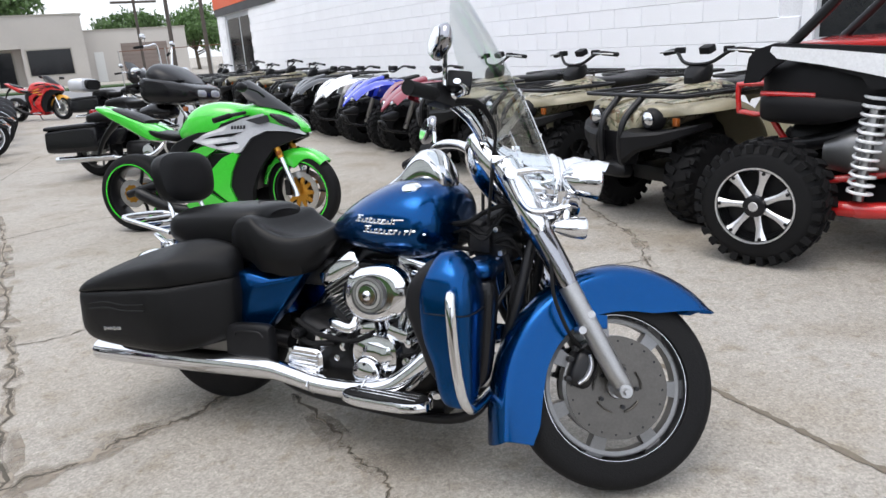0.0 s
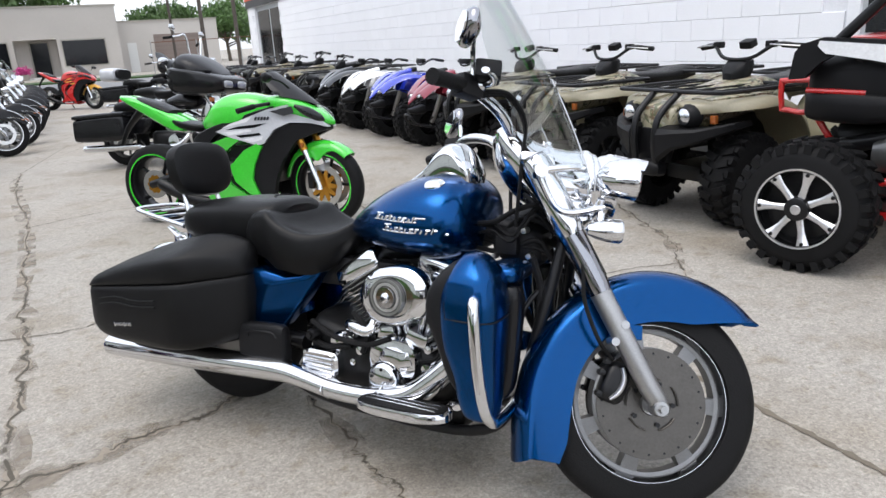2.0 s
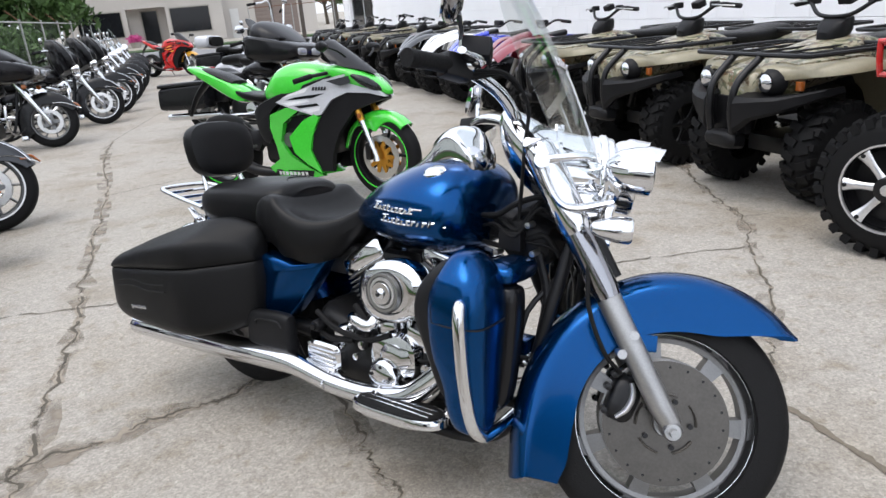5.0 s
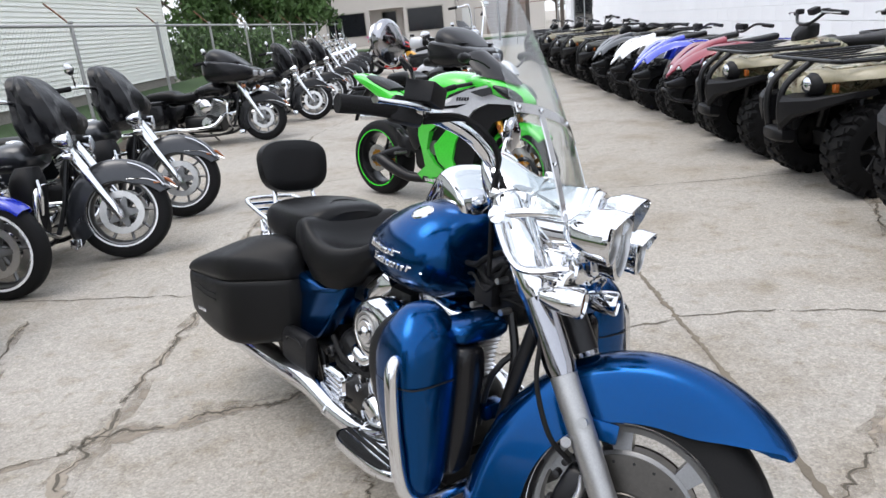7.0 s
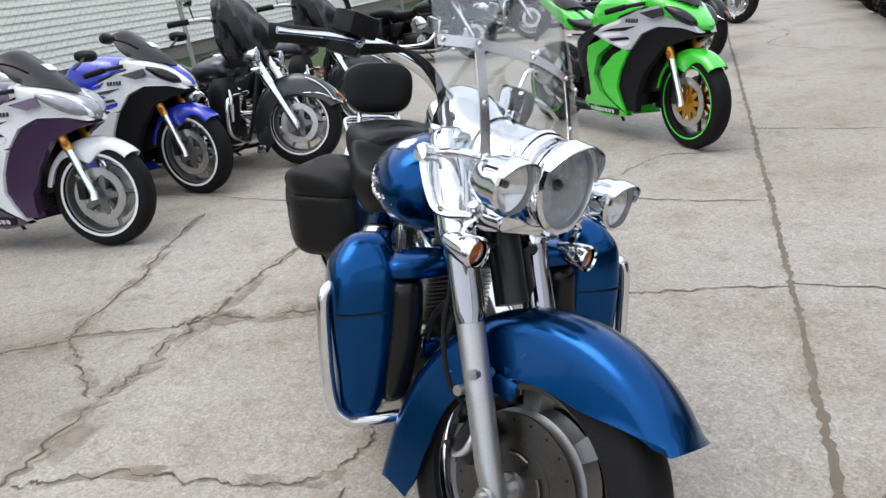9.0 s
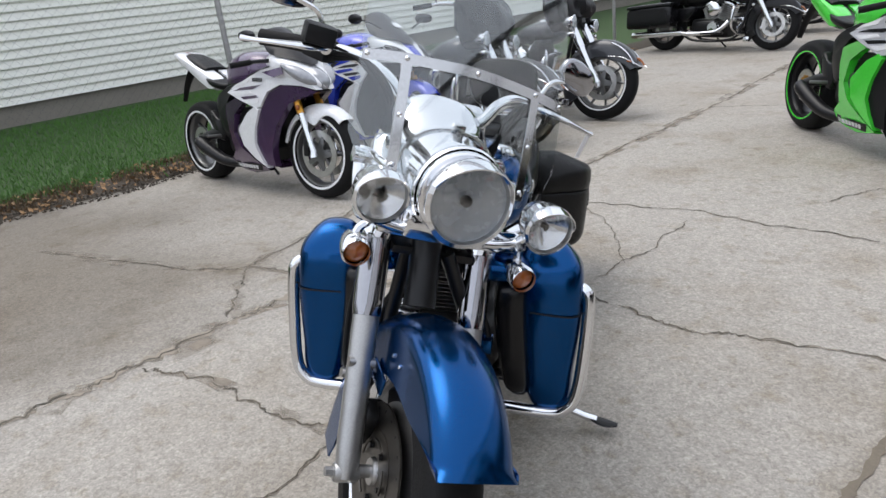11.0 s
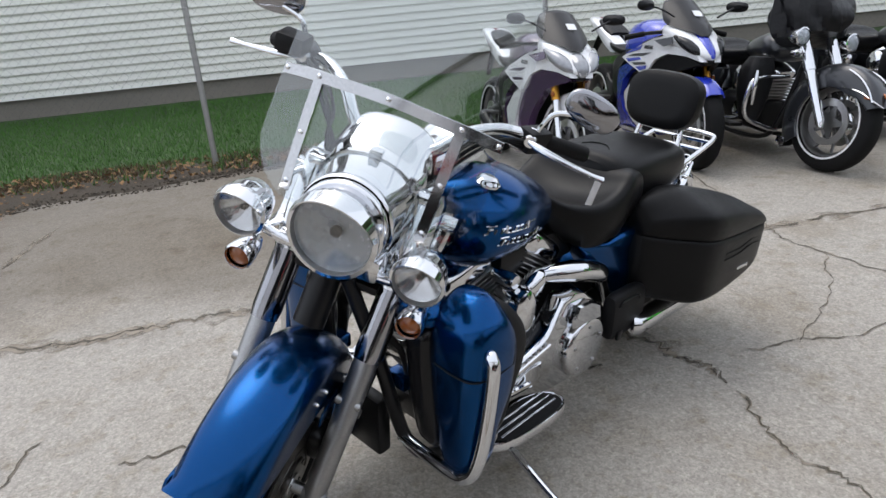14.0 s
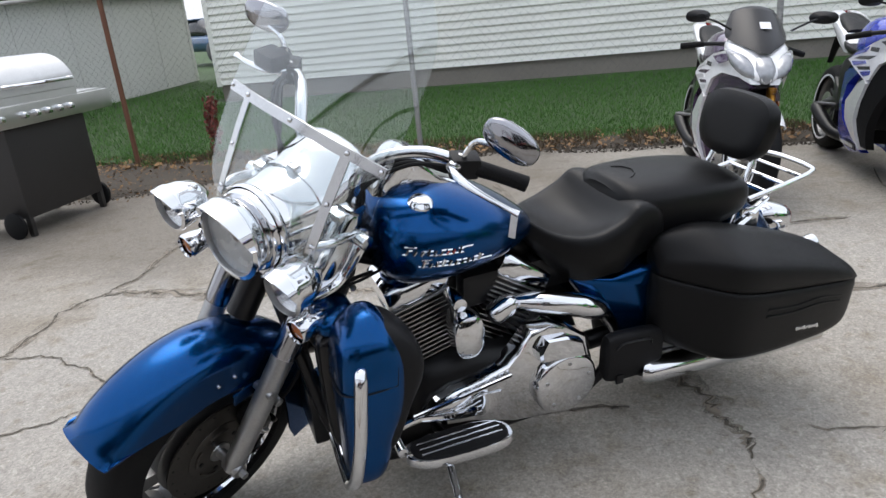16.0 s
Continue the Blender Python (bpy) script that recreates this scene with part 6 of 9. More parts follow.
for x, z, r in ((0.655, 0.365, 0.014), (0.69, 0.335, 0.016), (0.665, 0.295, 0.013), (0.925, 0.315, 0.02), (0.93, 0.375, 0.014)):
    part("fitting", moved(lathe([(0.0, -0.185), (r * 0.8, -0.183), (r, -0.17), (r, -0.12)], 16), Matrix.Translation((x, 0, z))), "chrome", eng)
for k, pts in enumerate(([(0.50, -0.17, 0.40), (0.60, -0.19, 0.37), (0.72, -0.185, 0.36), (0.80, -0.18, 0.39)], [(0.47, -0.15, 0.35), (0.56, -0.18, 0.33), (0.66, -0.18, 0.345)], [(0.66, -0.17, 0.45), (0.72, -0.18, 0.40), (0.70, -0.18, 0.33)])):
    part("oil_hose", tube(pts, 0.009, 8), "rubber", eng)
# left: primary cover, derby cover, horn
prim = [(0.955, 0.265), (0.93, 0.31), (0.88, 0.332), (0.80, 0.347), (0.724, 0.368), (0.69, 0.405), (0.652, 0.455), (0.60, 0.462), (0.545, 0.442), (0.48, 0.392), (0.455, 0.32), (0.458, 0.235), (0.505, 0.178), (0.60, 0.158), (0.70, 0.172), (0.83, 0.22), (0.92, 0.235)]
part("primary_cover", rings([[(0.68 + (x - 0.68) * k, y, 0.30 + (z - 0.30) * k) for x, z in prim] for y, k in ((0.14, 1.0), (0.182, 1.0), (0.195, 0.975), (0.199, 0.93))]), "chrome", eng, "long chrome primary cover", 35)
dc = part("derby_cover", moved(lathe([(0.0, 0.226), (0.084, 0.225), (0.092, 0.222), (0.098, 0.212), (0.10, 0.19)], 44), Matrix.Translation((0.552, 0, 0.268))), "chrome", eng, "round chrome derby cover")
for k in range(5):
    a = radians(72 * k + 20)
    part("bolt", at(lathe([(0.0, 0.229), (0.005, 0.228), (0.007, 0.222)], 8), 0.552 + 0.07 * math.cos(a), 0, 0.268 + 0.07 * math.sin(a)), "brushed_steel", dc)
part("inspection_cover", plate([(0.90, 0.25), (0.885, 0.285), (0.80, 0.305), (0.745, 0.30), (0.745, 0.255), (0.80, 0.235)], 0.196, 0.204, 0.08), "chrome", eng, "chrome inspection cover")
for k in range(9):
    x = 0.90 - 0.021 * k
    z = 0.325 + 0.042 * k / 9
    part("cover_bolt", at(lathe([(0.0, 0.203), (0.005, 0.202), (0.006, 0.195)], 8), x, 0, z - 0.012), "brushed_steel", eng)
part("clutch_bulge", rings([[(0.575 + (x - 0.575) * k, y, 0.395 + (z - 0.395) * k) for x, z in ((0.645, 0.40), (0.625, 0.437), (0.56, 0.43), (0.505, 0.40), (0.492, 0.352), (0.52, 0.355), (0.60, 0.365), (0.64, 0.368))] for y, k in ((0.19, 1.0), (0.222, 0.97), (0.230, 0.86))]), "chrome", eng, "chrome clutch bulge", 20)
horn = part("horn_cover", moved(rings([section(0.11, 0, 0, 0.030, 0.055, 0.055, 2.6, 28), section(0.17, 0, 0, 0.043, 0.068, 0.066, 2.8, 28), section(0.20, 0, 0, 0.040, 0.062, 0.06, 2.6, 28), section(0.212, 0, 0, 0.026, 0.04, 0.04, 2.4, 28)]), Matrix.Translation((0.832, 0, 0.490)) @ Matrix.Rotation(radians(90), 4, "Z")), "chrome", bike, "chrome waterfall horn cover")
part("horn_stud", moved(lathe([(0.0, 0.175), (0.018, 0.172), (0.022, 0.16), (0.018, 0.1)], 18), Matrix.Translation((0.845, 0, 0.575))), "chrome", horn)
part("coil_cover", moved(body([(-0.04, 0, 0, 0.018, 0.02, 0.02, 2.5), (-0.02, 0, 0, 0.028, 0.03, 0.03, 2.5), (0.03, 0, 0, 0.028, 0.03, 0.03, 2.5), (0.045, 0, 0, 0.016, 0.018, 0.018, 2.5)], 3, 16), Matrix.Translation((0.70, 0.12, 0.50)) @ pose(0, 0, 0, 0, 25, 0)), "chrome", eng)
part("shift_linkage", tube([(1.0, 0.205, 0.30), (0.86, 0.21, 0.325), (0.72, 0.208, 0.345)], 0.006, 8, 3), "chrome", eng)

# leg shields, engine guard, footboards, stand


def pod(stations, steps=4, seg=24):
    """Upright rounded body: rows of z, x, y, half length, half width, squareness."""
    out = []
    for z, x, y, hx, hy, p in spline(stations, steps):
        row = []
        for k in range(seg):
            a = 2 * math.pi * k / seg
            c, s = math.cos(a), math.sin(a)
            row.append((x + hx * math.copysign(abs(c) ** (2 / p), c), y + hy * math.copysign(abs(s) ** (2 / p), s), z))
        out.append(row)
    return rings(out)


for s in (1, -1):
    sh = part("leg_shield", pod([(0.262, 1.162, s * 0.300, 0.022, 0.026, 2.4), (0.272, 1.160, s * 0.298, 0.042, 0.044, 2.8), (0.310, 1.154, s * 0.294, 0.052, 0.057, 3.2), (0.370, 1.146, s * 0.288, 0.059, 0.064, 3.4), (0.450, 1.130, s * 0.282, 0.074, 0.076, 3.6), (0.526, 1.124, s * 0.278, 0.081, 0.082, 3.6), (0.588, 1.122, s * 0.275, 0.079, 0.083, 3.5), (0.636, 1.126, s * 0.272, 0.065, 0.078, 3.2), (0.671, 1.122, s * 0.268, 0.046, 0.057, 2.7), (0.690, 1.118, s * 0.264, 0.027, 0.038, 2.4), (0.696, 1.116, s * 0.262, 0.011, 0.017, 2.0)], 5, 32), "blue_paint", bike, "metallic blue fairing lower")
    part("rear_panel", pod([(0.335, 1.120, s * 0.288, 0.028, 0.046, 3.2), (0.370, 1.104, s * 0.286, 0.034, 0.058, 3.4), (0.450, 1.084, s * 0.280, 0.049, 0.067, 3.4), (0.526, 1.064, s * 0.277, 0.063, 0.072, 3.4), (0.588, 1.065, s * 0.274, 0.061, 0.073, 3.3), (0.636, 1.084, s * 0.271, 0.052, 0.066, 3.0), (0.666, 1.100, s * 0.267, 0.038, 0.052, 2.7), (0.680, 1.108, s * 0.264, 0.019, 0.029, 2.2)], 4, 28), "black_plastic", sh, "black textured glove box back")
    part("vent_panel", pod([(0.30, 1.165, s * 0.222, 0.035, 0.022, 3), (0.34, 1.168, s * 0.212, 0.048, 0.034, 3.5), (0.50, 1.165, s * 0.190, 0.056, 0.040, 3.5), (0.585, 1.165, s * 0.186, 0.054, 0.038, 3.5), (0.605, 1.165, s * 0.19, 0.04, 0.025, 3)], 3, 20), "black_gloss", sh, "black inner vent panel")
    part("seam", join(tube([(1.204, s * 0.235, 0.536), (1.2065, s * 0.30, 0.534), (1.195, s * 0.345, 0.533), (1.14, s * 0.3605, 0.533), (1.078, s * 0.356, 0.533)], 0.002, 6), tube([(1.078, s * 0.356, 0.533), (1.075, s * 0.352, 0.585), (1.088, s * 0.340, 0.635), (1.100, s * 0.312, 0.668), (1.108, s * 0.282, 0.690)], 0.002, 6)), "black_plastic", sh)
    part("engine_guard", tube([(1.150, s * 0.342, 0.592), (1.160, s * 0.360, 0.588), (1.166, s * 0.372, 0.555), (1.180, s * 0.372, 0.42), (1.196, s * 0.364, 0.32), (1.205, s * 0.340, 0.278), (1.205, s * 0.29, 0.262), (1.195, s * 0.12, 0.262)], [0.010, 0.0145, 0.0155, 0.0155, 0.0155, 0.0155, 0.0155, 0.0155], 14), "chrome", bike, "chrome engine guard bar")
    part("mount_plate", body([(1.12, s * 0.155, 0.632, 0.06, 0.02, 0.02, 3), (1.15, s * 0.155, 0.632, 0.075, 0.03, 0.028, 3), (1.20, s * 0.155, 0.632, 0.075, 0.026, 0.026, 3), (1.212, s * 0.155, 0.632, 0.06, 0.016, 0.016, 3)], 2, 20), "blue_paint", bike, "blue fairing bracket")
    o = []
    for k in range(28):
        a = 2 * math.pi * k / 28
        o.append((0.90 + 0.145 * math.copysign(abs(math.cos(a)) ** 0.65, math.cos(a)), 0.265 + 0.054 * math.copysign(abs(math.sin(a)) ** 0.8, math.sin(a)) - 0.012 * math.cos(a)))
    fb = part("footboard", moved(rings([[(0.90 + (x - 0.90) * k, s * (0.265 + (y - 0.265) * k), z) for x, y in o] for z, k in ((0.205, 0.9), (0.212, 1.0), (0.232, 1.0), (0.236, 0.97))]), pose(0, 0, 0.0, 0, 0, 0)), "chrome", bike, "chrome rider footboard")
    part("rubber_mat", rings([[(0.90 + (x - 0.90) * k, s * (0.265 + (y - 0.265) * k), z) for x, y in o] for z, k in ((0.231, 0.90), (0.238, 0.90), (0.240, 0.87))]), "rubber", fb, "ribbed black rubber mat")
    for k in range(3):
        part("chrome_rib", slab(0.785, 1.01, s * (0.243 + 0.02 * k) - 0.003, s * (0.243 + 0.02 * k) + 0.003, 0.239, 0.243, 0.001), "chrome", fb)
    part("board_bracket", tube([(0.91, s * 0.12, 0.17), (0.91, s * 0.20, 0.19), (0.91, s * 0.25, 0.21)], 0.013, 8, 3), "black_metal", fb)
part("shift_lever", join(tube([(0.98, 0.20, 0.285), (1.03, 0.21, 0.287), (1.06, 0.225, 0.285), (1.065, 0.275, 0.286)], 0.009, 8), tube([(0.98, 0.20, 0.285), (0.90, 0.205, 0.27), (0.83, 0.23, 0.285)], 0.009, 8), at(lathe([(0.0, 0.03), (0.013, 0.028), (0.013, -0.03), (0.0, -0.03)], 12), 1.065, 0.275, 0.286)), "chrome", bike, "chrome heel-toe shift lever")
part("brake_pedal", tube([(0.98, -0.16, 0.21), (1.02, -0.21, 0.24), (1.05, -0.245, 0.262), (1.075, -0.27, 0.262)], [0.010, 0.010, 0.012, 0.016], 8, 4, 0.6), "chrome", bike, "chrome brake pedal")
stand = part("side_stand", tube([(0.90, 0.15, 0.16), (0.925, 0.27, 0.125), (0.945, 0.39, 0.092), (0.952, 0.44, 0.083)], [0.013, 0.012, 0.011, 0.012], 10), "chrome", bike, "chrome side stand, folded out")
part("foot", tube([(0.95, 0.425, 0.086), (0.957, 0.46, 0.08), (0.965, 0.50, 0.082)], [0.012, 0.019, 0.010], 10, 3, 0.45), "black_metal", stand)
part("oil_cooler", slab(1.20, 1.24, -0.085, 0.085, 0.20, 0.36, 0.01), "black_metal", bike, "black finned oil cooler")
part("neck_cover", body([(1.075, 0, 0.715, 0.06, 0.045, 0.06, 4), (1.12, 0, 0.70, 0.07, 0.06, 0.08, 4), (1.18, 0, 0.68, 0.068, 0.06, 0.07, 4), (1.215, 0, 0.68, 0.045, 0.04, 0.04, 4)], 2, 20), "black_plastic", bike, "black neck cover")
rn = random.Random(44)
for k in range(11):
    s = 1 if k % 2 else -1
    y0, z0 = s * rn.uniform(0.05, 0.095), rn.uniform(0.64, 0.75)
    part("cable", tube([(1.02 + rn.uniform(-0.02, 0.03), y0 * 0.7, z0 - 0.01), (1.09, y0, z0 + rn.uniform(-0.02, 0.03)), (1.15, y0 * 1.1, z0 + rn.uniform(-0.03, 0.04)), (1.21, y0 * 0.9, z0 + rn.uniform(-0.02, 0.06)), (1.25, y0 * 0.6, z0 + rn.uniform(-0.05, 0.03))], rn.choice([0.004, 0.005, 0.0075, 0.009]), 8), "rubber", bike, "black cable at the steering head")
for s in (1, -1):
    part("ignition_module", slab(1.10, 1.165, s * 0.088 - 0.014, s * 0.088 + 0.014, 0.665, 0.715, 0.006), "black_plastic", bike, "black electrical connector box")
    for x, z in ((1.095, 0.655), (1.185, 0.735), (1.20, 0.665)):
        part("neck_bolt", at(lathe([(0.0, 0.010), (0.008, 0.009), (0.009, -0.02), (0, -0.02)], 8) if s > 0 else lathe([(0.0, -0.010), (0.008, -0.009), (0.009, 0.02), (0, 0.02)], 8), x, s * 0.095, z), "brushed_steel", bike)
    part("frame_gusset", join(tube([(1.20, s * 0.07, 0.66), (1.235, s * 0.085, 0.56), (1.225, s * 0.10, 0.44)], 0.011, 8, 3), tube([(1.25, s * 0.06, 0.60), (1.20, s * 0.12, 0.52), (1.19, s * 0.15, 0.40)], 0.008, 8, 3)), "black_metal", bike, "black frame gusset and hose")
    part("guard_clamp", slab(1.175, 1.215, s * 0.12 - 0.03, s * 0.12 + 0.03, 0.415, 0.452, 0.005), "blue_paint", bike, "blue fairing clamp")

# ---- other vehicles; all stand on the lot, x ahead, y left, from the rear wheel's foot ----


def dome(outline, y0, y1, s, rim=0.93, flat=0.78):
    """A panel on one side, bulging from y0 to y1."""
    cx = sum(p[0] for p in outline) / len(outline)
    cz = sum(p[1] for p in outline) / len(outline)
    line = [tuple(q) for q in spline([*outline, outline[0]], 3)][:-1]
    return rings([[(cx + (x - cx) * k, s * y, cz + (z - cz) * k) for x, z in line] for y, k in ((y0, 1.0), (y0 + (y1 - y0) * 0.55, 0.995), (y0 + (y1 - y0) * 0.9, rim), (y1, flat))])


def wheel_set(parent, name, x, R, w, rim_r, rim_mat, spokes, disc=0.0, stripe="", label="", turn=None, spoke_w=0.016, stripe_w=0.012, stripe_r=0.0):
    """Tyre, rim, cast spokes and discs of one wheel."""
    m = (turn or Matrix.Identity(4)) @ Matrix.Translation((x, 0, R))
    stripe_r = stripe_r or rim_r + 0.012
    wh = part(name, moved(lathe([(0.0, w * 0.3), (0.035, w * 0.3), (0.04, 0.0), (0.035, -w * 0.3), (0.0, -w * 0.3)], 20), m), rim_mat, parent, label)
    for k in range(spokes):
        a = 2 * math.pi * k / spokes
        part("spoke", moved(tube([(0.03 * math.cos(a), 0, 0.03 * math.sin(a)), (rim_r * 0.55 * math.cos(a + 0.05), w * 0.08, rim_r * 0.55 * math.sin(a + 0.05)), ((rim_r - 0.01) * math.cos(a), 0, (rim_r - 0.01) * math.sin(a))], [spoke_w * 1.3, spoke_w, spoke_w * 1.1], 8, 2, 0.8), m), rim_mat, wh)
    part("tyre", moved(tyre_shape(R, w, rim_r + 0.004, 40), m), "rubber", wh, "black tyre")
    part("rim", moved(rim_shape(rim_r + 0.008, w * 0.72, 40), m), rim_mat, wh)
    if stripe:
        for s in (1, -1):
            part("stripe", moved(lathe([(q, s * w * (y + d)) for q, y, d in ((stripe_r - stripe_w / 2, 0.505, 0), (stripe_r + stripe_w / 2, 0.505, 0.008), (stripe_r + stripe_w / 2, 0.47, 0), (stripe_r - stripe_w / 2, 0.40, 0))], 40, loop=True), m), stripe, wh)
    if disc:
        for s in (1, -1):
            d = part("brake_disc", moved(lathe([(disc - 0.045, s * w * 0.42 + 0.003), (disc, s * w * 0.42 + 0.003), (disc, s * w * 0.42 - 0.003), (disc - 0.045, s * w * 0.42 - 0.003)], 32, loop=True), m), "disc_steel", wh)
            gold = stripe == "green_paint"
            n = 10 if gold else 5
            star = []
            for k in range(n):
                a0 = 2 * math.pi * k / n
                for rr, da in ((disc - 0.038, -0.10), (disc - 0.038, 0.10), (0.062 if gold else 0.05, math.pi / n)):
                    star.append((rr * math.cos(a0 + da), rr * math.sin(a0 + da)))
            part("carrier", moved(plate(star, s * w * 0.42 - 0.004, s * w * 0.42 + 0.004), m), "gold_fork" if gold else "wheel_alloy", d, "gold disc carrier" if gold else "", 30)
    return wh


def v_twin(parent, s=1.0):
    """A simple chrome and black V-twin with pipes and covers."""
    e = part("engine", join(body([(0.48, 0, 0.30, 0.12, 0.10, 0.12, 4), (0.56, 0, 0.30, 0.15, 0.11, 0.13, 4), (0.95, 0, 0.28, 0.14, 0.10, 0.12, 3.5), (1.0, 0, 0.28, 0.09, 0.07, 0.08, 3)], 2, 16)), "engine_dark", parent, "black V-twin engine")
    for cx, ln in ((0.88, 23), (0.76, -23)):
        b = Matrix.Translation((cx, 0, 0.37)) @ Matrix.Rotation(radians(ln), 4, "Y")
        cy = part("cylinder", moved(slab(-0.05, 0.05, -0.06, 0.06, 0, 0.21), b), "engine_dark", e, "finned cylinder", 0)
        for k in range(8):
            part("fin", moved(slab(-0.075, 0.075, -0.09, 0.09, 0.02 + k * 0.024, 0.032 + k * 0.024), b), "brushed_steel", cy, "", 0)
        part("rocker_cover", moved(body([(-0.08, 0, 0.225, 0.05, 0.02, 0.02, 3), (-0.065, 0, 0.225, 0.08, 0.04, 0.02, 3), (0.065, 0, 0.225, 0.08, 0.04, 0.02, 3), (0.08, 0, 0.225, 0.05, 0.02, 0.02, 3)], 2, 14), b), "chrome", e)
    part("air_cleaner", moved(lathe([(0.0, -0.235), (0.06, -0.232), (0.085, -0.215), (0.09, -0.17), (0.07, -0.15)], 24), Matrix.Translation((0.84, 0, 0.52))), "chrome", e)
    part("cam_cover", moved(lathe([(0.0, -0.19), (0.07, -0.185), (0.085, -0.15)], 20), Matrix.Translation((0.82, 0, 0.29))), "chrome", e)
    part("primary_cover", rings([[(0.74 + (x - 0.74) * k, y, 0.30 + (z - 0.30) * k) for x, z in ((0.98, 0.25), (0.93, 0.34), (0.70, 0.40), (0.58, 0.42), (0.50, 0.34), (0.52, 0.23), (0.66, 0.19), (0.90, 0.19))] for y, k in ((0.14, 1), (0.20, 1), (0.22, 0.93))]), "chrome", e)
    for q in (-1, 1):
        part("exhaust", join(tube([(0.98, q * 0.10, 0.38), (1.04, q * 0.18, 0.36), (0.90, q * 0.23, 0.24), (0.55, q * 0.25, 0.22), (0.40, q * 0.26, 0.235)], 0.028, 12, 4), tube([(0.42, q * 0.26, 0.235), (0.36, q * 0.265, 0.235), (-0.30, q * 0.28, 0.21), (-0.34, q * 0.28, 0.208)], [0.03, 0.04, 0.042, 0.036], 14, 2)), "chrome", parent, "chrome exhaust pipe")
    return e


def cruiser(label, m, paint="black_gloss", front="batwing", bags=True, covered=False, white=True, turn_deg=12, trunk=False, lowers=False, bars="wide", group="motorcycles in the row"):
    """A heavy cruiser. front: batwing, shark, screen or bare."""
    b = thing("motorcycle", label, "motorcycle", m, group)
    hub = Vector((1.57, 0, 0.31))
    T = Matrix.Translation(hub) @ Matrix.Rotation(radians(turn_deg), 4, Vector((-0.5, 0, 0.866))) @ Matrix.Translation(-hub)
    wheel_set(b, "front_wheel", 1.57, 0.31, 0.125, 0.215, "wheel_alloy" if bags else "chrome", 9 if bags else 14, 0.145, "white_paint" if white else "", "front wheel with a thin white tyre stripe" if white else "chrome spoked front wheel", T, 0.012 if bags else 0.006)
    wheel_set(b, "rear_wheel", 0.0, 0.31, 0.14, 0.21, "wheel_alloy", 9, 0.14, "", "rear wheel")
    part("front_fender", moved(arch(1.57, 0.31, 0.350, 0.372, 22, 213, 0.088, lambda t: 0.06 + 0.085 * min(1, t * 5), 28, 0.006), T), paint, b, "deep skirted front mudguard")
    if covered:
        for s in (1, -1):
            run_ = [(1.57 + 0.335 * math.cos(radians(d)), s * 0.0935, 0.31 + 0.335 * math.sin(radians(d))) for d in (27, 38, 50, 62, 74)]
            part("fender_trim", moved(tube(run_, 0.006, 8, 2), T), "chrome", b, "chrome mudguard trim strip")
            part("side_marker", moved(at(slab(-0.022, 0.022, -0.004, 0.004, -0.008, 0.008, 0.003), 1.57 + 0.315 * math.cos(radians(34)), s * 0.0945, 0.31 + 0.315 * math.sin(radians(34))), T), "amber_lens", b, "amber side marker")
        part("fender_tip", moved(slab(-0.012, 0.012, -0.09, 0.09, -0.035, 0.02, 0.008), T @ Matrix.Translation((1.57 - 0.375 * math.cos(radians(30)), 0, 0.31 - 0.375 * math.sin(radians(30)))) @ pose(0, 0, 0, 0, -30, 0)), "chrome", b, "chrome rear tip of the mudguard")
    if bags:
        for s in (1, -1):
            part("fender_trim", moved(tube([(1.925, s * 0.060, 0.44), (1.86, s * 0.088, 0.475), (1.76, s * 0.092, 0.515), (1.64, s * 0.092, 0.525)], [0.006, 0.009, 0.009, 0.005], 8, 4, 0.6), T), "chrome", b, "chrome mudguard trim")
        part("fender_lamp", moved(tube([(1.925, 0, 0.455), (1.88, 0, 0.50), (1.85, 0, 0.515)], [0.006, 0.012, 0.006], 8), T), "amber_lens", b, "amber mudguard tip lamp")
        part("fender_tip", moved(slab(1.228, 1.30, -0.092, 0.092, 0.105, 0.165, 0.006), T), "chrome", b, "bright mudguard end trim")
    part("rear_fender", arch(0, 0.31, 0.35, 0.37, 15, 175, 0.10, 0.12, 20), paint, b, "rear mudguard")
    for s in (1, -1):
        leg = part("fork_leg", moved(tube([(1.20, s * 0.12, 0.95), (1.40, s * 0.12, 0.60)], 0.036, 12, 1), T), "chrome", b, "chrome fork leg")
        part("slider", moved(tube([(1.40, s * 0.12, 0.60), (1.57, s * 0.12, 0.31), (1.585, s * 0.12, 0.27)], [0.031, 0.029, 0.02], 12, 1), T), "chrome", leg)
        part("engine_guard", tube([(1.20, s * 0.10, 0.56), (1.22, s * 0.34, 0.55), (1.22, s * 0.40, 0.45), (1.21, s * 0.38, 0.30), (1.18, s * 0.2, 0.22), (1.16, s * 0.1, 0.2)], 0.016, 10), "chrome", b, "chrome engine guard")
        part("footboard", slab(0.78, 1.06, s * 0.34 - 0.05, s * 0.34 + 0.05, 0.21, 0.235, 0.01), "black_metal", b)
        if lowers:
            part("leg_shield", pod([(0.27, 1.15, s * 0.32, 0.05, 0.05, 3), (0.38, 1.14, s * 0.31, 0.08, 0.08, 3.5), (0.58, 1.14, s * 0.30, 0.09, 0.10, 3.5), (0.68, 1.15, s * 0.29, 0.06, 0.07, 3)], 3, 16), "black_plastic", b, "black fairing lower")
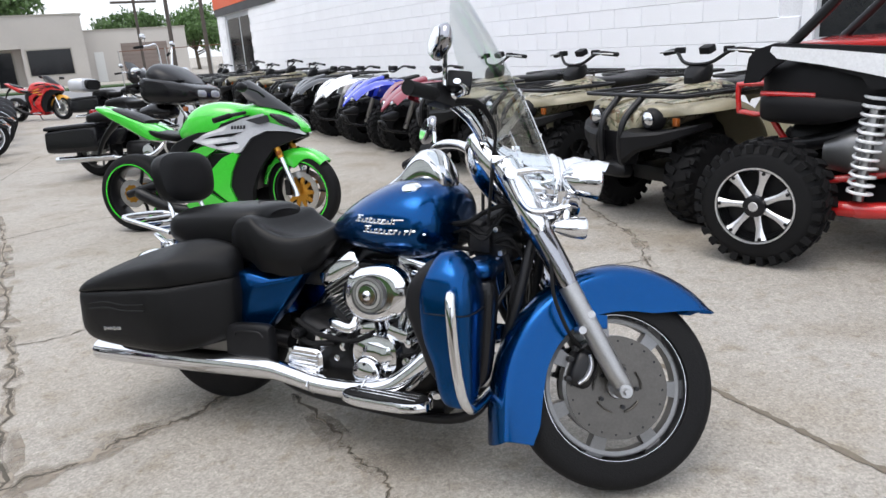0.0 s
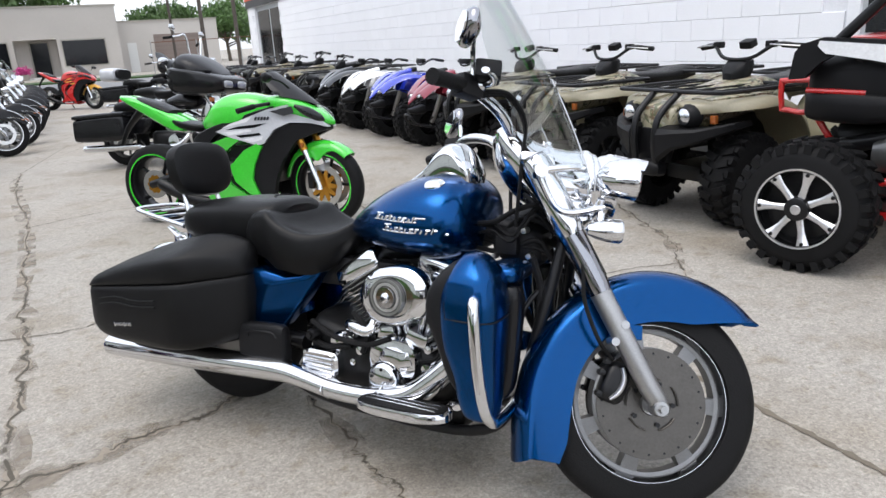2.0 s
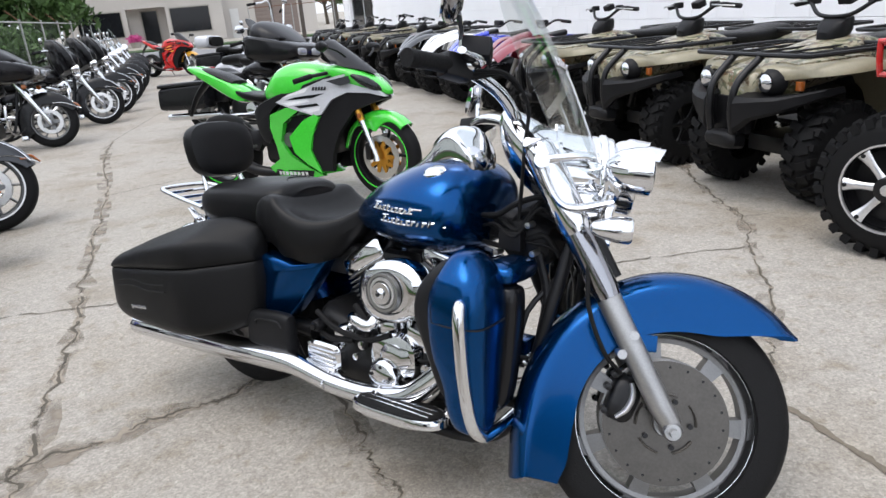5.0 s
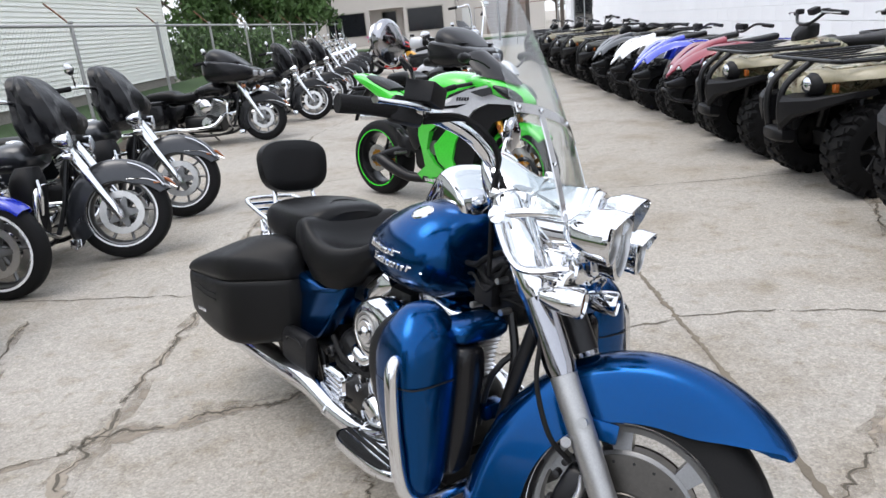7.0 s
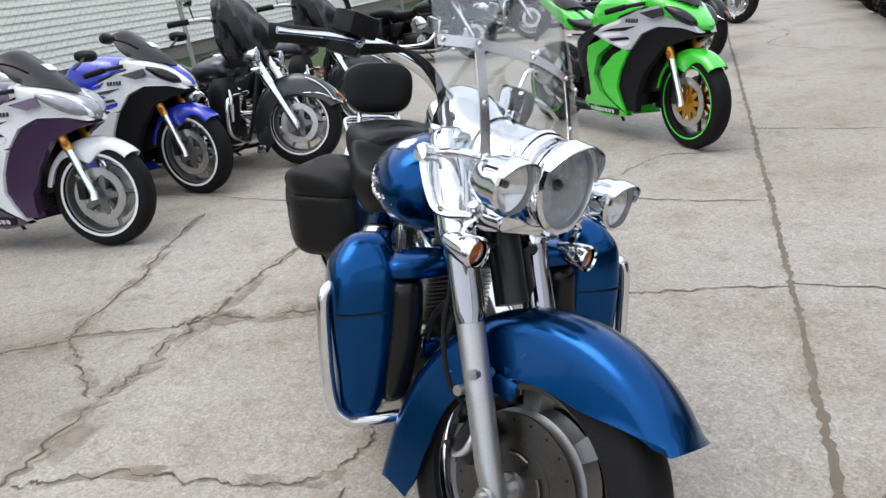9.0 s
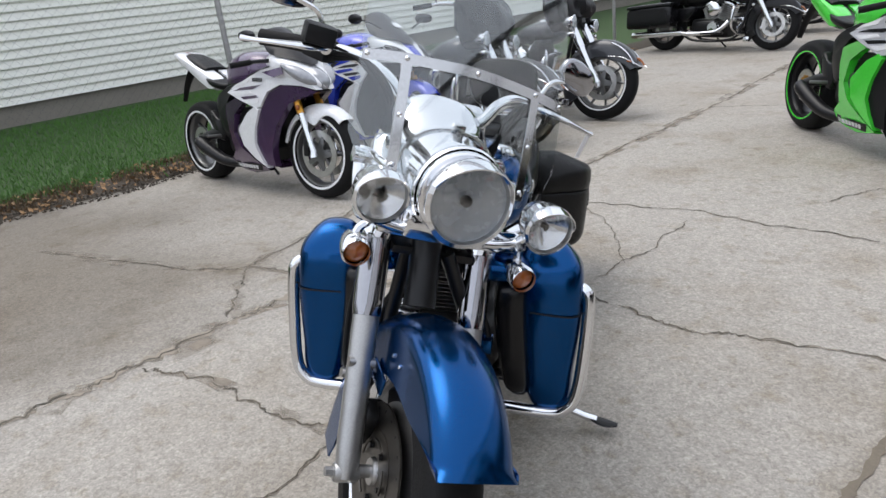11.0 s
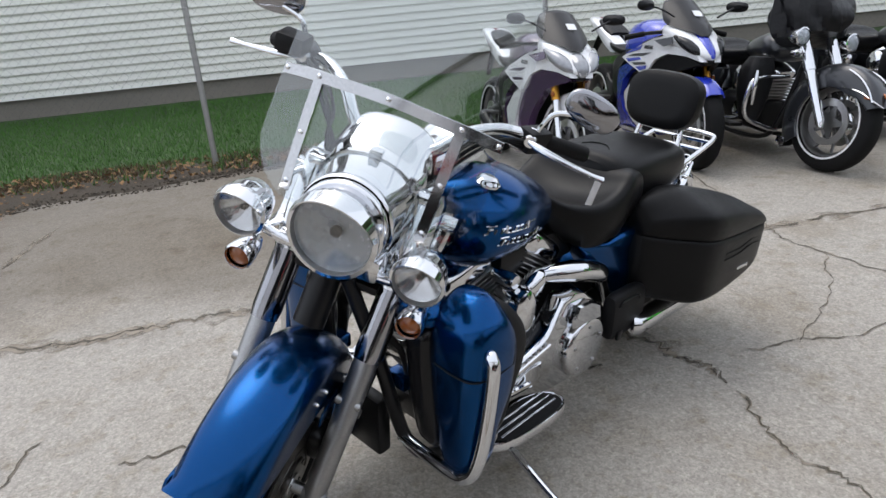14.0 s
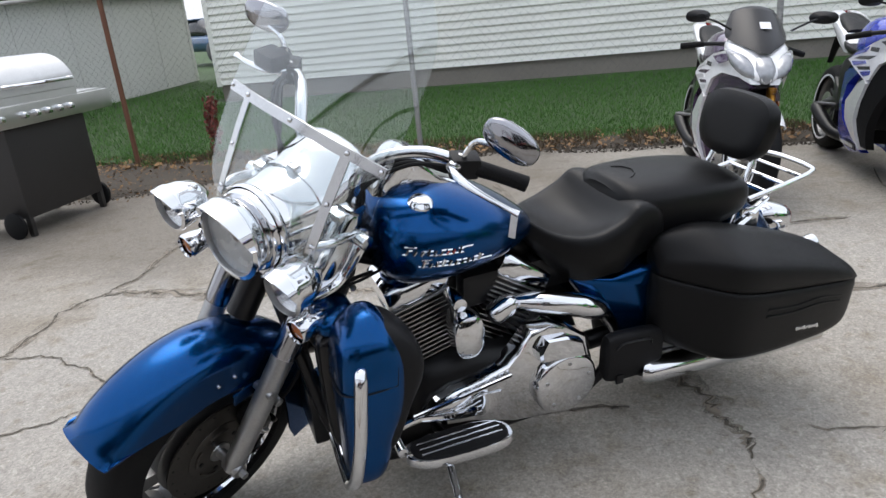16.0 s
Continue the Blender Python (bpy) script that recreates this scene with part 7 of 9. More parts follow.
    part("fuel_tank", body([(0.60, 0, 0.70, 0.03, 0.02, 0.02, 2), (0.72, 0, 0.715, 0.12, 0.07, 0.07, 2.2), (0.92, 0, 0.73, 0.165, 0.11, 0.09, 2.3), (1.05, 0, 0.725, 0.155, 0.10, 0.085, 2.3), (1.13, 0, 0.72, 0.06, 0.04, 0.04, 2)], 4, 22), paint, b, "teardrop fuel tank")
    part("fuel_cap", at(lathe([(0.0, 0.015), (0.04, 0.01), (0.05, 0)], 16, "z"), 0.93, 0, 0.838), "chrome", b)
    part("seat", body([(0.72, 0, 0.70, 0.05, 0.02, 0.04, 2.3), (0.58, 0, 0.68, 0.14, 0.03, 0.09, 2.6), (0.44, 0, 0.675, 0.18, 0.05, 0.10, 2.8), (0.36, 0, 0.69, 0.16, 0.08, 0.10, 2.7), (0.20, 0, 0.70, 0.15, 0.075, 0.10, 2.8), (0.0, 0, 0.69, 0.13, 0.06, 0.09, 2.8), (-0.09, 0, 0.68, 0.06, 0.03, 0.04, 2.3)], 4, 22), "black_leather", b, "black stepped seat")
    part("frame", join(tube([(1.28, 0.05, 0.70), (1.2, 0.11, 0.3), (1.05, 0.13, 0.14), (0.5, 0.13, 0.14), (0.3, 0.12, 0.3)], 0.017, 8), tube([(1.28, -0.05, 0.70), (1.2, -0.11, 0.3), (1.05, -0.13, 0.14), (0.5, -0.13, 0.14), (0.3, -0.12, 0.3)], 0.017, 8)), "black_metal", b)
    v_twin(b)
    for s in (1, -1):
        part("side_cover", dome([(0.22, 0.38), (0.23, 0.54), (0.40, 0.55), (0.57, 0.56), (0.45, 0.38)], 0.14, 0.20, s), paint, b)
        if bags:
            bg_ = part("saddlebag", body([(-0.36, s * 0.315, 0.42, 0.08, 0.09, 0.10, 4), (-0.33, s * 0.315, 0.44, 0.10, 0.12, 0.15, 5), (0.25, s * 0.315, 0.46, 0.105, 0.14, 0.15, 6), (0.33, s * 0.315, 0.46, 0.09, 0.11, 0.10, 5)], 3, 24), paint, b, "hard saddlebag")
            part("lid", body([(-0.37, s * 0.315, 0.57, 0.08, 0.015, 0.02, 4), (-0.33, s * 0.315, 0.57, 0.108, 0.035, 0.02, 4), (0.27, s * 0.315, 0.60, 0.11, 0.035, 0.02, 4), (0.335, s * 0.315, 0.60, 0.09, 0.015, 0.02, 4)], 3, 20), paint, bg_)
    part("tail_lamp", at(slab(-0.03, 0.03, -0.06, 0.06, -0.03, 0.04, 0.012), -0.37, 0, 0.56), "red_lens", b, "red tail lamp")
    h = {"wide": 1.06, "high": 1.48}[bars]
    part("handlebar", moved(tube([(0.86, -0.44, h - 0.04), (1.0, -0.30, h), (1.08, -0.2, h - 0.01), (1.10, -0.10, 0.96), (1.10, 0, 0.93), (1.10, 0.10, 0.96), (1.08, 0.2, h - 0.01), (1.0, 0.30, h), (0.86, 0.44, h - 0.04)], 0.015, 10), T), "chrome", b, "chrome handlebar")
    for s in (1, -1):
        part("grip", moved(tube([(0.95, s * 0.355, h - 0.015), (0.85, s * 0.45, h - 0.042)], 0.02, 10, 1), T), "rubber", b, "black grip")
        mi = part("mirror", moved(body([(-0.02, 0, 0, 0.06, 0.035, 0.035, 2.4), (0.0, 0, 0, 0.075, 0.045, 0.045, 2.4), (0.02, 0, 0, 0.04, 0.02, 0.02, 2.2)], 2, 16), T @ Matrix.Translation((0.98, s * 0.40, h + 0.12))), "chrome", b, "chrome mirror")
        part("stem", moved(tube([(0.98, s * 0.33, h), (0.985, s * 0.37, h + 0.06), (0.985, s * 0.395, h + 0.10)], 0.006, 6, 3), T), "chrome", mi)
    if front == "batwing" and covered:
        rows = []
        for i in range(19):
            t = i / 18
            row = []
            for k in range(40):
                a = 2 * math.pi * k / 40
                r = 0.275 * math.sqrt(max(0.0, 1 - t ** 3.2)) * (0.82 + 0.18 * min(1, t * 3)) + 0.004
                fold = 1 + 0.26 * noise.noise(Vector((math.cos(a) * 1.9, math.sin(a) * 1.9, t * 2.2))) + 0.14 * noise.noise(Vector((math.cos(a) * 5, math.sin(a) * 5, t * 2))) * (1.1 - t * 0.7) + 0.06 * math.sin(a * 10 + 3 * math.sin(t * 5)) * (1.1 - t)
                row.append((1.235 - 0.17 * t ** 1.4 + r * 0.62 * fold * math.cos(a), r * fold * math.sin(a), 0.79 + 0.47 * t + 0.06 * math.cos(a) * (1 - t)))
            rows.append(row)
        part("cover_bag", moved(rings(rows), T), "black_bag", b, "crumpled black plastic bag over the fairing", 25)
        for s in (1, -1):
            pl = part("passing_lamp", moved(at(lathe([(0.0, -0.09), (0.03, -0.085), (0.055, -0.03), (0.058, 0.01), (0.05, 0.014)], 18, "x"), 1.36, s * 0.21, 0.80), T), "chrome", b, "chrome passing lamp")
            part("lens", moved(at(lathe([(0.0, 0.02), (0.03, 0.017), (0.05, 0.008)], 16, "x"), 1.36, s * 0.21, 0.80), T), "frosted_lens", pl)
            part("signal", moved(at(lathe([(0.0, -0.05), (0.02, -0.045), (0.03, 0.0), (0.028, 0.01), (0.0, 0.018)], 14, "x"), 1.36, s * 0.21, 0.70), T), "chrome", b, "chrome turn signal")
            part("guard_trim", tube([(1.235, s * 0.36, 0.60), (1.245, s * 0.37, 0.50), (1.225, s * 0.36, 0.38)], [0.010, 0.017, 0.012], 10, 4), "chrome", b, "chrome guard trim")
    elif front == "batwing":
        fb = part("fairing", moved(body([(1.02, 0, 1.00, 0.28, 0.12, 0.14, 3.2), (1.10, 0, 1.00, 0.34, 0.16, 0.19, 2.8), (1.20, 0, 0.97, 0.33, 0.16, 0.19, 2.5), (1.30, 0, 0.93, 0.24, 0.13, 0.15, 2.2), (1.37, 0, 0.90, 0.12, 0.10, 0.10, 2)], 4, 26), T), paint, b, "batwing fairing")
        part("lamp_rim", moved(at(lathe([(0.09, -0.02), (0.105, 0.0), (0.10, 0.02), (0.088, 0.01)], 24, "x", True), 1.37, 0, 0.89), T), "chrome", fb)
        part("headlamp", moved(at(lathe([(0.0, 0.02), (0.05, 0.017), (0.09, 0.005)], 20, "x"), 1.37, 0, 0.89), T), "reflector", fb, "round headlamp")
        for s in (1, -1):
            pl = part("passing_lamp", moved(at(lathe([(0.0, 0.02), (0.05, 0.01), (0.058, 0), (0.055, -0.03), (0.02, -0.08)], 18, "x"), 1.34, s * 0.20, 0.76), T), "chrome", b, "chrome passing lamp")
            part("lens", moved(at(lathe([(0.0, 0.026), (0.045, 0.016)], 16, "x"), 1.34, s * 0.20, 0.76), T), "reflector", pl)
        w_ = part("screen", moved(rings([[(1.13 - 0.22 * t - 0.9 * y * y + d, y, 1.10 + 0.20 * t) for y in [(-0.26 + 0.13 * t ** 2) + (0.52 - 0.26 * t ** 2) * j / 10 for j in range(11)] for d in (0,)] + [(1.126 - 0.22 * t - 0.9 * y * y, y, 1.10 + 0.20 * t) for y in [(0.26 - 0.13 * t ** 2) - (0.52 - 0.26 * t ** 2) * j / 10 for j in range(11)]] for t in [i / 6 for i in range(7)] for d in (0,)]), T), "smoked_screen", fb, "smoked screen")
    elif front == "shark":
        fb = part("fairing", body([(0.90, 0, 1.00, 0.28, 0.07, 0.12, 4), (1.00, 0, 1.01, 0.41, 0.09, 0.20, 5), (1.26, 0, 0.985, 0.44, 0.08, 0.20, 5), (1.47, 0, 0.94, 0.35, 0.07, 0.14, 4.5), (1.555, 0, 0.92, 0.27, 0.05, 0.09, 4), (1.57, 0, 0.915, 0.23, 0.035, 0.07, 4)], 3, 28), paint, b, "frame-mounted shark-nose fairing", 30)
        part("screen", body([(0.93, 0, 1.10, 0.22, 0.10, 0.03, 3), (1.04, 0, 1.09, 0.31, 0.17, 0.03, 2.8), (1.20, 0, 1.07, 0.32, 0.14, 0.03, 2.6), (1.36, 0, 1.03, 0.24, 0.07, 0.03, 2.6), (1.46, 0, 1.0, 0.12, 0.02, 0.02, 2.4)], 3, 24), "dark_screen", fb, "low dark screen", 45)
        part("vent", slab(1.30, 1.40, -0.28, 0.28, 1.035, 1.06, 0.008), "black_plastic", fb)
        for s in (1, -1):
            part("headlamp", body([(1.52, s * 0.13, 0.905, 0.085, 0.045, 0.045, 4), (1.575, s * 0.13, 0.90, 0.08, 0.04, 0.04, 4), (1.588, s * 0.13, 0.897, 0.06, 0.03, 0.03, 3.5)], 2, 18), "lamp_glass", fb, "twin clear headlamp")
            part("signal", moved(lathe([(0.0, 0.03), (0.025, 0.02), (0.03, -0.02), (0.0, -0.04)], 14, "x"), Matrix.Translation((1.44, s * 0.27, 0.74))), "amber_lens", b, "amber turn signal")
    else:
        hl = part("headlamp", moved(at(lathe([(0.001, -0.14), (0.05, -0.13), (0.085, -0.06), (0.09, 0), (0.085, 0.01), (0.08, 0.0)], 24, "x"), 1.40, 0, 0.84), T), "chrome", b, "chrome headlamp")
        part("lens", moved(at(lathe([(0.0, 0.015), (0.05, 0.012), (0.08, 0.002)], 18, "x"), 1.40, 0, 0.84), T), "reflector", hl)
        if front == "screen":
            sc = part("windshield", moved(rings([[(1.32 - 0.30 * t - 0.9 * y * y, y, 0.90 + 0.48 * t) for y in [-(0.25 - 0.12 * t ** 3) + (0.5 - 0.24 * t ** 3) * j / 10 for j in range(11)]] + [(1.316 - 0.30 * t - 0.9 * y * y, y, 0.90 + 0.48 * t) for y in [(0.25 - 0.12 * t ** 3) - (0.5 - 0.24 * t ** 3) * j / 10 for j in range(11)]] for t in [i / 8 for i in range(9)]]), T), "windshield_clear", b, "clear windshield")
            sc.visible_shadow = False
    if trunk:
        part("trunk", body([(-0.52, 0, 0.88, 0.20, 0.10, 0.12, 4), (-0.48, 0, 0.88, 0.27, 0.14, 0.14, 4), (-0.18, 0, 0.88, 0.28, 0.14, 0.14, 4), (-0.12, 0, 0.88, 0.22, 0.10, 0.12, 4)], 3, 22), "silver_paint", b, "silver top box")
        part("backrest", body([(-0.13, 0, 0.90, 0.22, 0.10, 0.12, 3), (-0.06, 0, 0.90, 0.20, 0.09, 0.12, 3)], 2, 20), "black_leather", b)
    part("side_stand", tube([(0.7, 0.15, 0.16), (0.74, 0.26, 0.07), (0.76, 0.33, 0.01)], 0.011, 8, 3), "black_metal", b)
    return b


mat("black_bag", (0.005, 0.005, 0.006), 0.34, 0, 0.2, 14, 1.0, 24, spec=0.25)


def side_y(x, z):
    """Half width of a sports fairing at a place of its side."""
    y = 0.215 - 0.05 * max(0.0, 0.66 - x) / 0.2
    y -= 0.52 * max(0.0, x - 1.12) ** 1.35
    y -= 0.9 * max(0.0, 0.42 - z) ** 2
    return y - 1.1 * max(0.0, z - 0.80) ** 1.6


def panel(outline, s, lift, thick=0.05):
    """A shaped fairing panel on one side, its edge eased."""
    pts = []
    for k, (x, z) in enumerate(outline):
        x2, z2 = outline[(k + 1) % len(outline)]
        pts += [(x + (x2 - x) * t, z + (z2 - z) * t) for t in (0.0, 0.5)]
    cx, cz = sum(p[0] for p in pts) / len(pts), sum(p[1] for p in pts) / len(pts)
    rows = []
    for d, k in ((-thick, 1.0), (-min(0.008, thick * 0.4), 1.0), (0.0, 0.985)):
        rows.append([(cx + (x - cx) * k, s * (side_y(x, z) + lift + d), cz + (z - cz) * k) for x, z in pts])
    sh = rings(rows)
    return sh if s < 0 else (sh[0], [tuple(reversed(f)) for f in sh[1]])


def sportbike(label, m, main, lower, nose, accent, fender, rim_stripe, fork, tank, turn_deg=0, tail=None, frame_mat="black_metal", logo="silver_paint", hex_lamp=False, top=None, limb=None, swoosh="black_gloss", centre=None, duct="black_plastic"):
    """A fully faired sports motorcycle."""
    b = thing("sport_motorcycle", label, "motorcycle", m, "sport motorcycles")
    hub = Vector((1.43, 0, 0.298))
    T = Matrix.Translation(hub) @ Matrix.Rotation(radians(turn_deg), 4, Vector((-0.41, 0, 0.912))) @ Matrix.Translation(-hub)
    wheel_set(b, "front_wheel", 1.43, 0.298, 0.118, 0.217, "black_metal" if rim_stripe == "green_paint" else "wheel_alloy", 5, 0.155, rim_stripe, "cast front wheel with a coloured rim", T, 0.014, 0.015 if rim_stripe == "white_paint" else 0.010)
    wheel_set(b, "rear_wheel", 0.0, 0.305, 0.18, 0.217, "black_metal" if rim_stripe == "green_paint" else "wheel_alloy", 5, 0.11, rim_stripe, "wide cast rear wheel", None, 0.016, 0.015 if rim_stripe == "white_paint" else 0.010)
    part("front_fender", moved(arch(1.43, 0.298, 0.325, 0.33, 45, 168, 0.068, lambda t: 0.04 + 0.10 * math.exp(-((t - 0.42) / 0.16) ** 2), 24, 0.005), T), fender, b, "front mudguard")
    for s in (1, -1):
        fk = part("fork_leg", moved(tube([(1.235, s * 0.10, 0.80), (1.33, s * 0.10, 0.56)], 0.026, 12, 1), T), fork, b, "upside-down fork tube")
        part("slider", moved(tube([(1.33, s * 0.10, 0.56), (1.425, s * 0.10, 0.32), (1.43, s * 0.10, 0.28)], [0.021, 0.021, 0.028], 12, 1), T), "chrome", fk)
        part("brake_caliper", moved(slab(1.325, 1.375, s * 0.075 - 0.02, s * 0.075 + 0.02, 0.28, 0.40, 0.012), T), "black_metal", b)
        part("fork_reflector", moved(at(lathe([(0.0, s * 0.012), (0.016, s * 0.01), (0.018, 0)], 14), 1.335, s * 0.128, 0.60), T), "amber_lens", b)
        # layered, angular fairing sides
        up = part("upper_fairing", panel(((1.50, 0.715), (1.44, 0.79), (1.37, 0.855), (1.28, 0.885), (1.10, 0.85), (0.90, 0.785), (0.67, 0.70), (0.80, 0.655), (1.0, 0.60), (1.06, 0.61), (1.15, 0.71), (1.26, 0.755), (1.40, 0.745)), s, 0.0), nose, b, "upper side fairing", 35)
        part("dark_duct", panel(((1.485, 0.70), (1.40, 0.742), (1.26, 0.752), (1.15, 0.705), (1.05, 0.60), (0.97, 0.48), (0.93, 0.38), (0.98, 0.20), (1.08, 0.20), (1.12, 0.34), (1.18, 0.48), (1.29, 0.63), (1.41, 0.675)), s, -0.014), duct, up, "inner duct panel", 35)
        lo = part("lower_fairing", panel(((0.90, 0.662), (0.76, 0.665), (0.60, 0.615), (0.585, 0.52), (0.64, 0.38), (0.65, 0.29), (0.50, 0.215), (0.56, 0.155), (0.80, 0.13), (1.0, 0.165), (0.88, 0.235), (0.75, 0.32), (0.69, 0.42), (0.72, 0.55), (0.80, 0.605)), s, -0.006), lower, b, "lower side fairing", 35)
        part("front_limb", panel(((1.0, 0.615), (0.90, 0.57), (0.77, 0.455), (0.80, 0.34), (0.90, 0.25), (1.0, 0.185), (0.945, 0.36), (0.975, 0.47), (1.04, 0.59)), s, 0.004), limb or lower, lo, "forward limb of the lower fairing", 35)
        part("engine_window", panel(((0.96, 0.60), (0.78, 0.60), (0.66, 0.45), (0.70, 0.30), (0.90, 0.22), (0.98, 0.40)), s, -0.05), "engine_dark", lo, "dark engine behind the fairing", 35)
        part("clutch_cover", moved(lathe([(0.0, s * 0.182), (0.05, s * 0.180), (0.062, s * 0.15)], 20), Matrix.Translation((0.74, 0, 0.43))), "wheel_alloy", lo)
        for q in ([(0.98, 0.80), (0.80, 0.755), (0.73, 0.725), (0.94, 0.765)], [(0.95, 0.715), (0.74, 0.695), (0.79, 0.673), (0.98, 0.70)], [(1.06, 0.665), (0.90, 0.645), (0.97, 0.622), (1.05, 0.64)]):
            part("stripe", panel(q, s, 0.003, 0.004), accent, up, "contrasting graphic", 0)
        for q in ([(1.10, 0.755), (0.86, 0.735), (0.76, 0.712), (1.0, 0.725)], [(1.03, 0.688), (0.84, 0.672), (0.88, 0.655), (1.05, 0.672)], [(1.27, 0.865), (1.12, 0.835), (1.22, 0.80), (1.29, 0.82)]):
            part("stripe", panel(q, s, 0.0022, 0.004), swoosh, up, "dark graphic", 0)
        for k in range(5):
            part("side_mark", panel([(1.12 - 0.024 * k, 0.80), (1.105 - 0.024 * k, 0.80), (1.098 - 0.024 * k, 0.775), (1.113 - 0.024 * k, 0.775)], s, 0.0025, 0.004), "charcoal_paint", up, "", 0)
        for k in range(8):
            part("lower_mark", panel([(0.60 + 0.035 * k, 0.195), (0.622 + 0.035 * k, 0.195), (0.617 + 0.035 * k, 0.168), (0.595 + 0.035 * k, 0.168)], s, -0.002, 0.004), logo, lo, "", 0)
        part("mark_band", panel([(0.93, 0.207), (0.58, 0.207), (0.53, 0.158), (0.90, 0.158)], s, -0.0045, 0.004), "black_plastic", lo, "", 0)
        part("frame_spar", dome([(1.14, 0.875), (0.98, 0.84), (0.74, 0.775), (0.50, 0.69), (0.44, 0.60), (0.50, 0.42), (0.58, 0.42), (0.56, 0.58), (0.66, 0.685), (0.86, 0.765), (1.05, 0.82)], 0.10, 0.178, s, 0.98, 0.93), frame_mat, b, "frame spar")
        part("swing_arm", tube([(0.52, s * 0.10, 0.42), (0.28, s * 0.125, 0.38), (0.0, s * 0.12, 0.305)], [0.045, 0.04, 0.03], 10, 4), "black_metal", b)
        part("foot_peg", tube([(0.42, s * 0.15, 0.38), (0.40, s * 0.26, 0.385)], 0.011, 8, 1), "wheel_alloy", b)
        part("rear_set", dome([(0.52, 0.52), (0.40, 0.50), (0.30, 0.56), (0.34, 0.40), (0.44, 0.34)], 0.11, 0.155, s), "black_metal", b)
        part("tail_fairing", dome([(0.42, 0.72), (0.30, 0.80), (0.10, 0.88), (-0.14, 0.97), (-0.24, 0.98), (-0.16, 0.92), (0.05, 0.80), (0.26, 0.70)], 0.02, 0.115, s, 0.9, 0.7), tail or main, b, "tail fairing")
        part("clip_on", moved(tube([(1.12, s * 0.12, 0.90), (1.05, s * 0.26, 0.885), (1.0, s * 0.36, 0.865)], 0.013, 8, 3), T), "black_metal", b)
        part("grip", moved(tube([(1.05, s * 0.25, 0.886), (0.995, s * 0.37, 0.862)], 0.019, 10, 1), T), "rubber", b)
        mi = part("mirror", moved(body([(-0.03, 0, 0, 0.05, 0.025, 0.025, 2.5), (0.0, 0, 0, 0.075, 0.035, 0.035, 2.5), (0.035, 0, 0, 0.03, 0.012, 0.012, 2.2)], 2, 16), Matrix.Translation((1.20, s * 0.34, 1.06)) @ Matrix.Rotation(-s * 0.3, 4, "Z")), "black_plastic", b, "black mirror on a stalk")
        part("stalk", tube([(1.26, s * 0.16, 0.99), (1.25, s * 0.24, 1.03), (1.21, s * 0.31, 1.055)], 0.010, 8, 3, 0.6), "black_plastic", mi)
    part("nose", body([(1.06, 0, 0.90, 0.13, 0.05, 0.10, 2.6), (1.16, 0, 0.895, 0.165, 0.06, 0.12, 2.6), (1.28, 0, 0.865, 0.160, 0.055, 0.10, 2.5), (1.40, 0, 0.805, 0.120, 0.048, 0.065, 2.3), (1.48, 0, 0.765, 0.07, 0.03, 0.04, 2.1), (1.515, 0, 0.745, 0.025, 0.012, 0.018, 2)], 5, 28), top or nose, b, "pointed nose fairing")
    if centre:
        part("nose_stripe", body([(1.18, 0, 0.92, 0.05, 0.045, 0.05, 2.6), (1.30, 0, 0.878, 0.055, 0.048, 0.06, 2.5), (1.41, 0, 0.815, 0.05, 0.045, 0.05, 2.3), (1.485, 0, 0.772, 0.035, 0.03, 0.03, 2.1), (1.518, 0, 0.75, 0.015, 0.012, 0.015, 2)], 4, 20), centre, b, "coloured centre of the nose")
    part("mouth", body([(1.20, 0, 0.71, 0.12, 0.03, 0.06, 2.6), (1.34, 0, 0.715, 0.11, 0.02, 0.04, 2.6), (1.43, 0, 0.715, 0.085, 0.02, 0.03, 2.6), (1.49, 0, 0.72, 0.045, 0.015, 0.018, 2.4)], 3, 16), "black_plastic", b, "black air intake")
    if hex_lamp:
        part("headlamp", body([(1.40, 0, 0.80, 0.062, 0.06, 0.07, 2.5), (1.47, 0, 0.775, 0.056, 0.05, 0.055, 2.3), (1.508, 0, 0.755, 0.036, 0.034, 0.038, 2.1), (1.518, 0, 0.75, 0.014, 0.014, 0.014, 2)], 3, 18), "lamp_glass", b, "large clear centre headlamp")
    for s in (1, -1):
        k = 1.55 if hex_lamp else 1.35
        part("headlamp", moved(body([(-0.09 * k, 0, 0, 0.012, 0.010, 0.010, 2.2), (-0.02 * k, 0, 0, 0.030 * k, 0.026 * k, 0.024 * k, 2.4), (0.05 * k, 0, 0, 0.030 * k, 0.022 * k, 0.020 * k, 2.4), (0.085 * k, 0, 0, 0.012, 0.008, 0.008, 2.2)], 3, 18), Matrix.Translation((1.385, s * 0.108, 0.812)) @ pose(0, 0, 0, 0, 28, -s * 30)), "lamp_glass" if hex_lamp else "window_dark", b, "slanted headlamp")
    rows = []
    for k in range(13):
        t = k / 12
        wd = 0.03 + 0.145 * math.sin(min(1, t * 1.7) * math.pi / 2) - 0.06 * t ** 4
        cx, cz = 1.40 - 0.34 * t, 0.872 + 0.245 * t ** 0.92
        row = [(cx - 2.2 * (wd * u) ** 2 + d, wd * u, cz - 1.9 * (wd * u) ** 2) for d in (0.003, -0.003) for u in ([-1 + 0.2 * q for q in range(11)] if d > 0 else [1 - 0.2 * q for q in range(11)])]
        rows.append(row)
    sc = part("windscreen", rings(rows), "dark_screen", b, "dark smoked windscreen", 60)
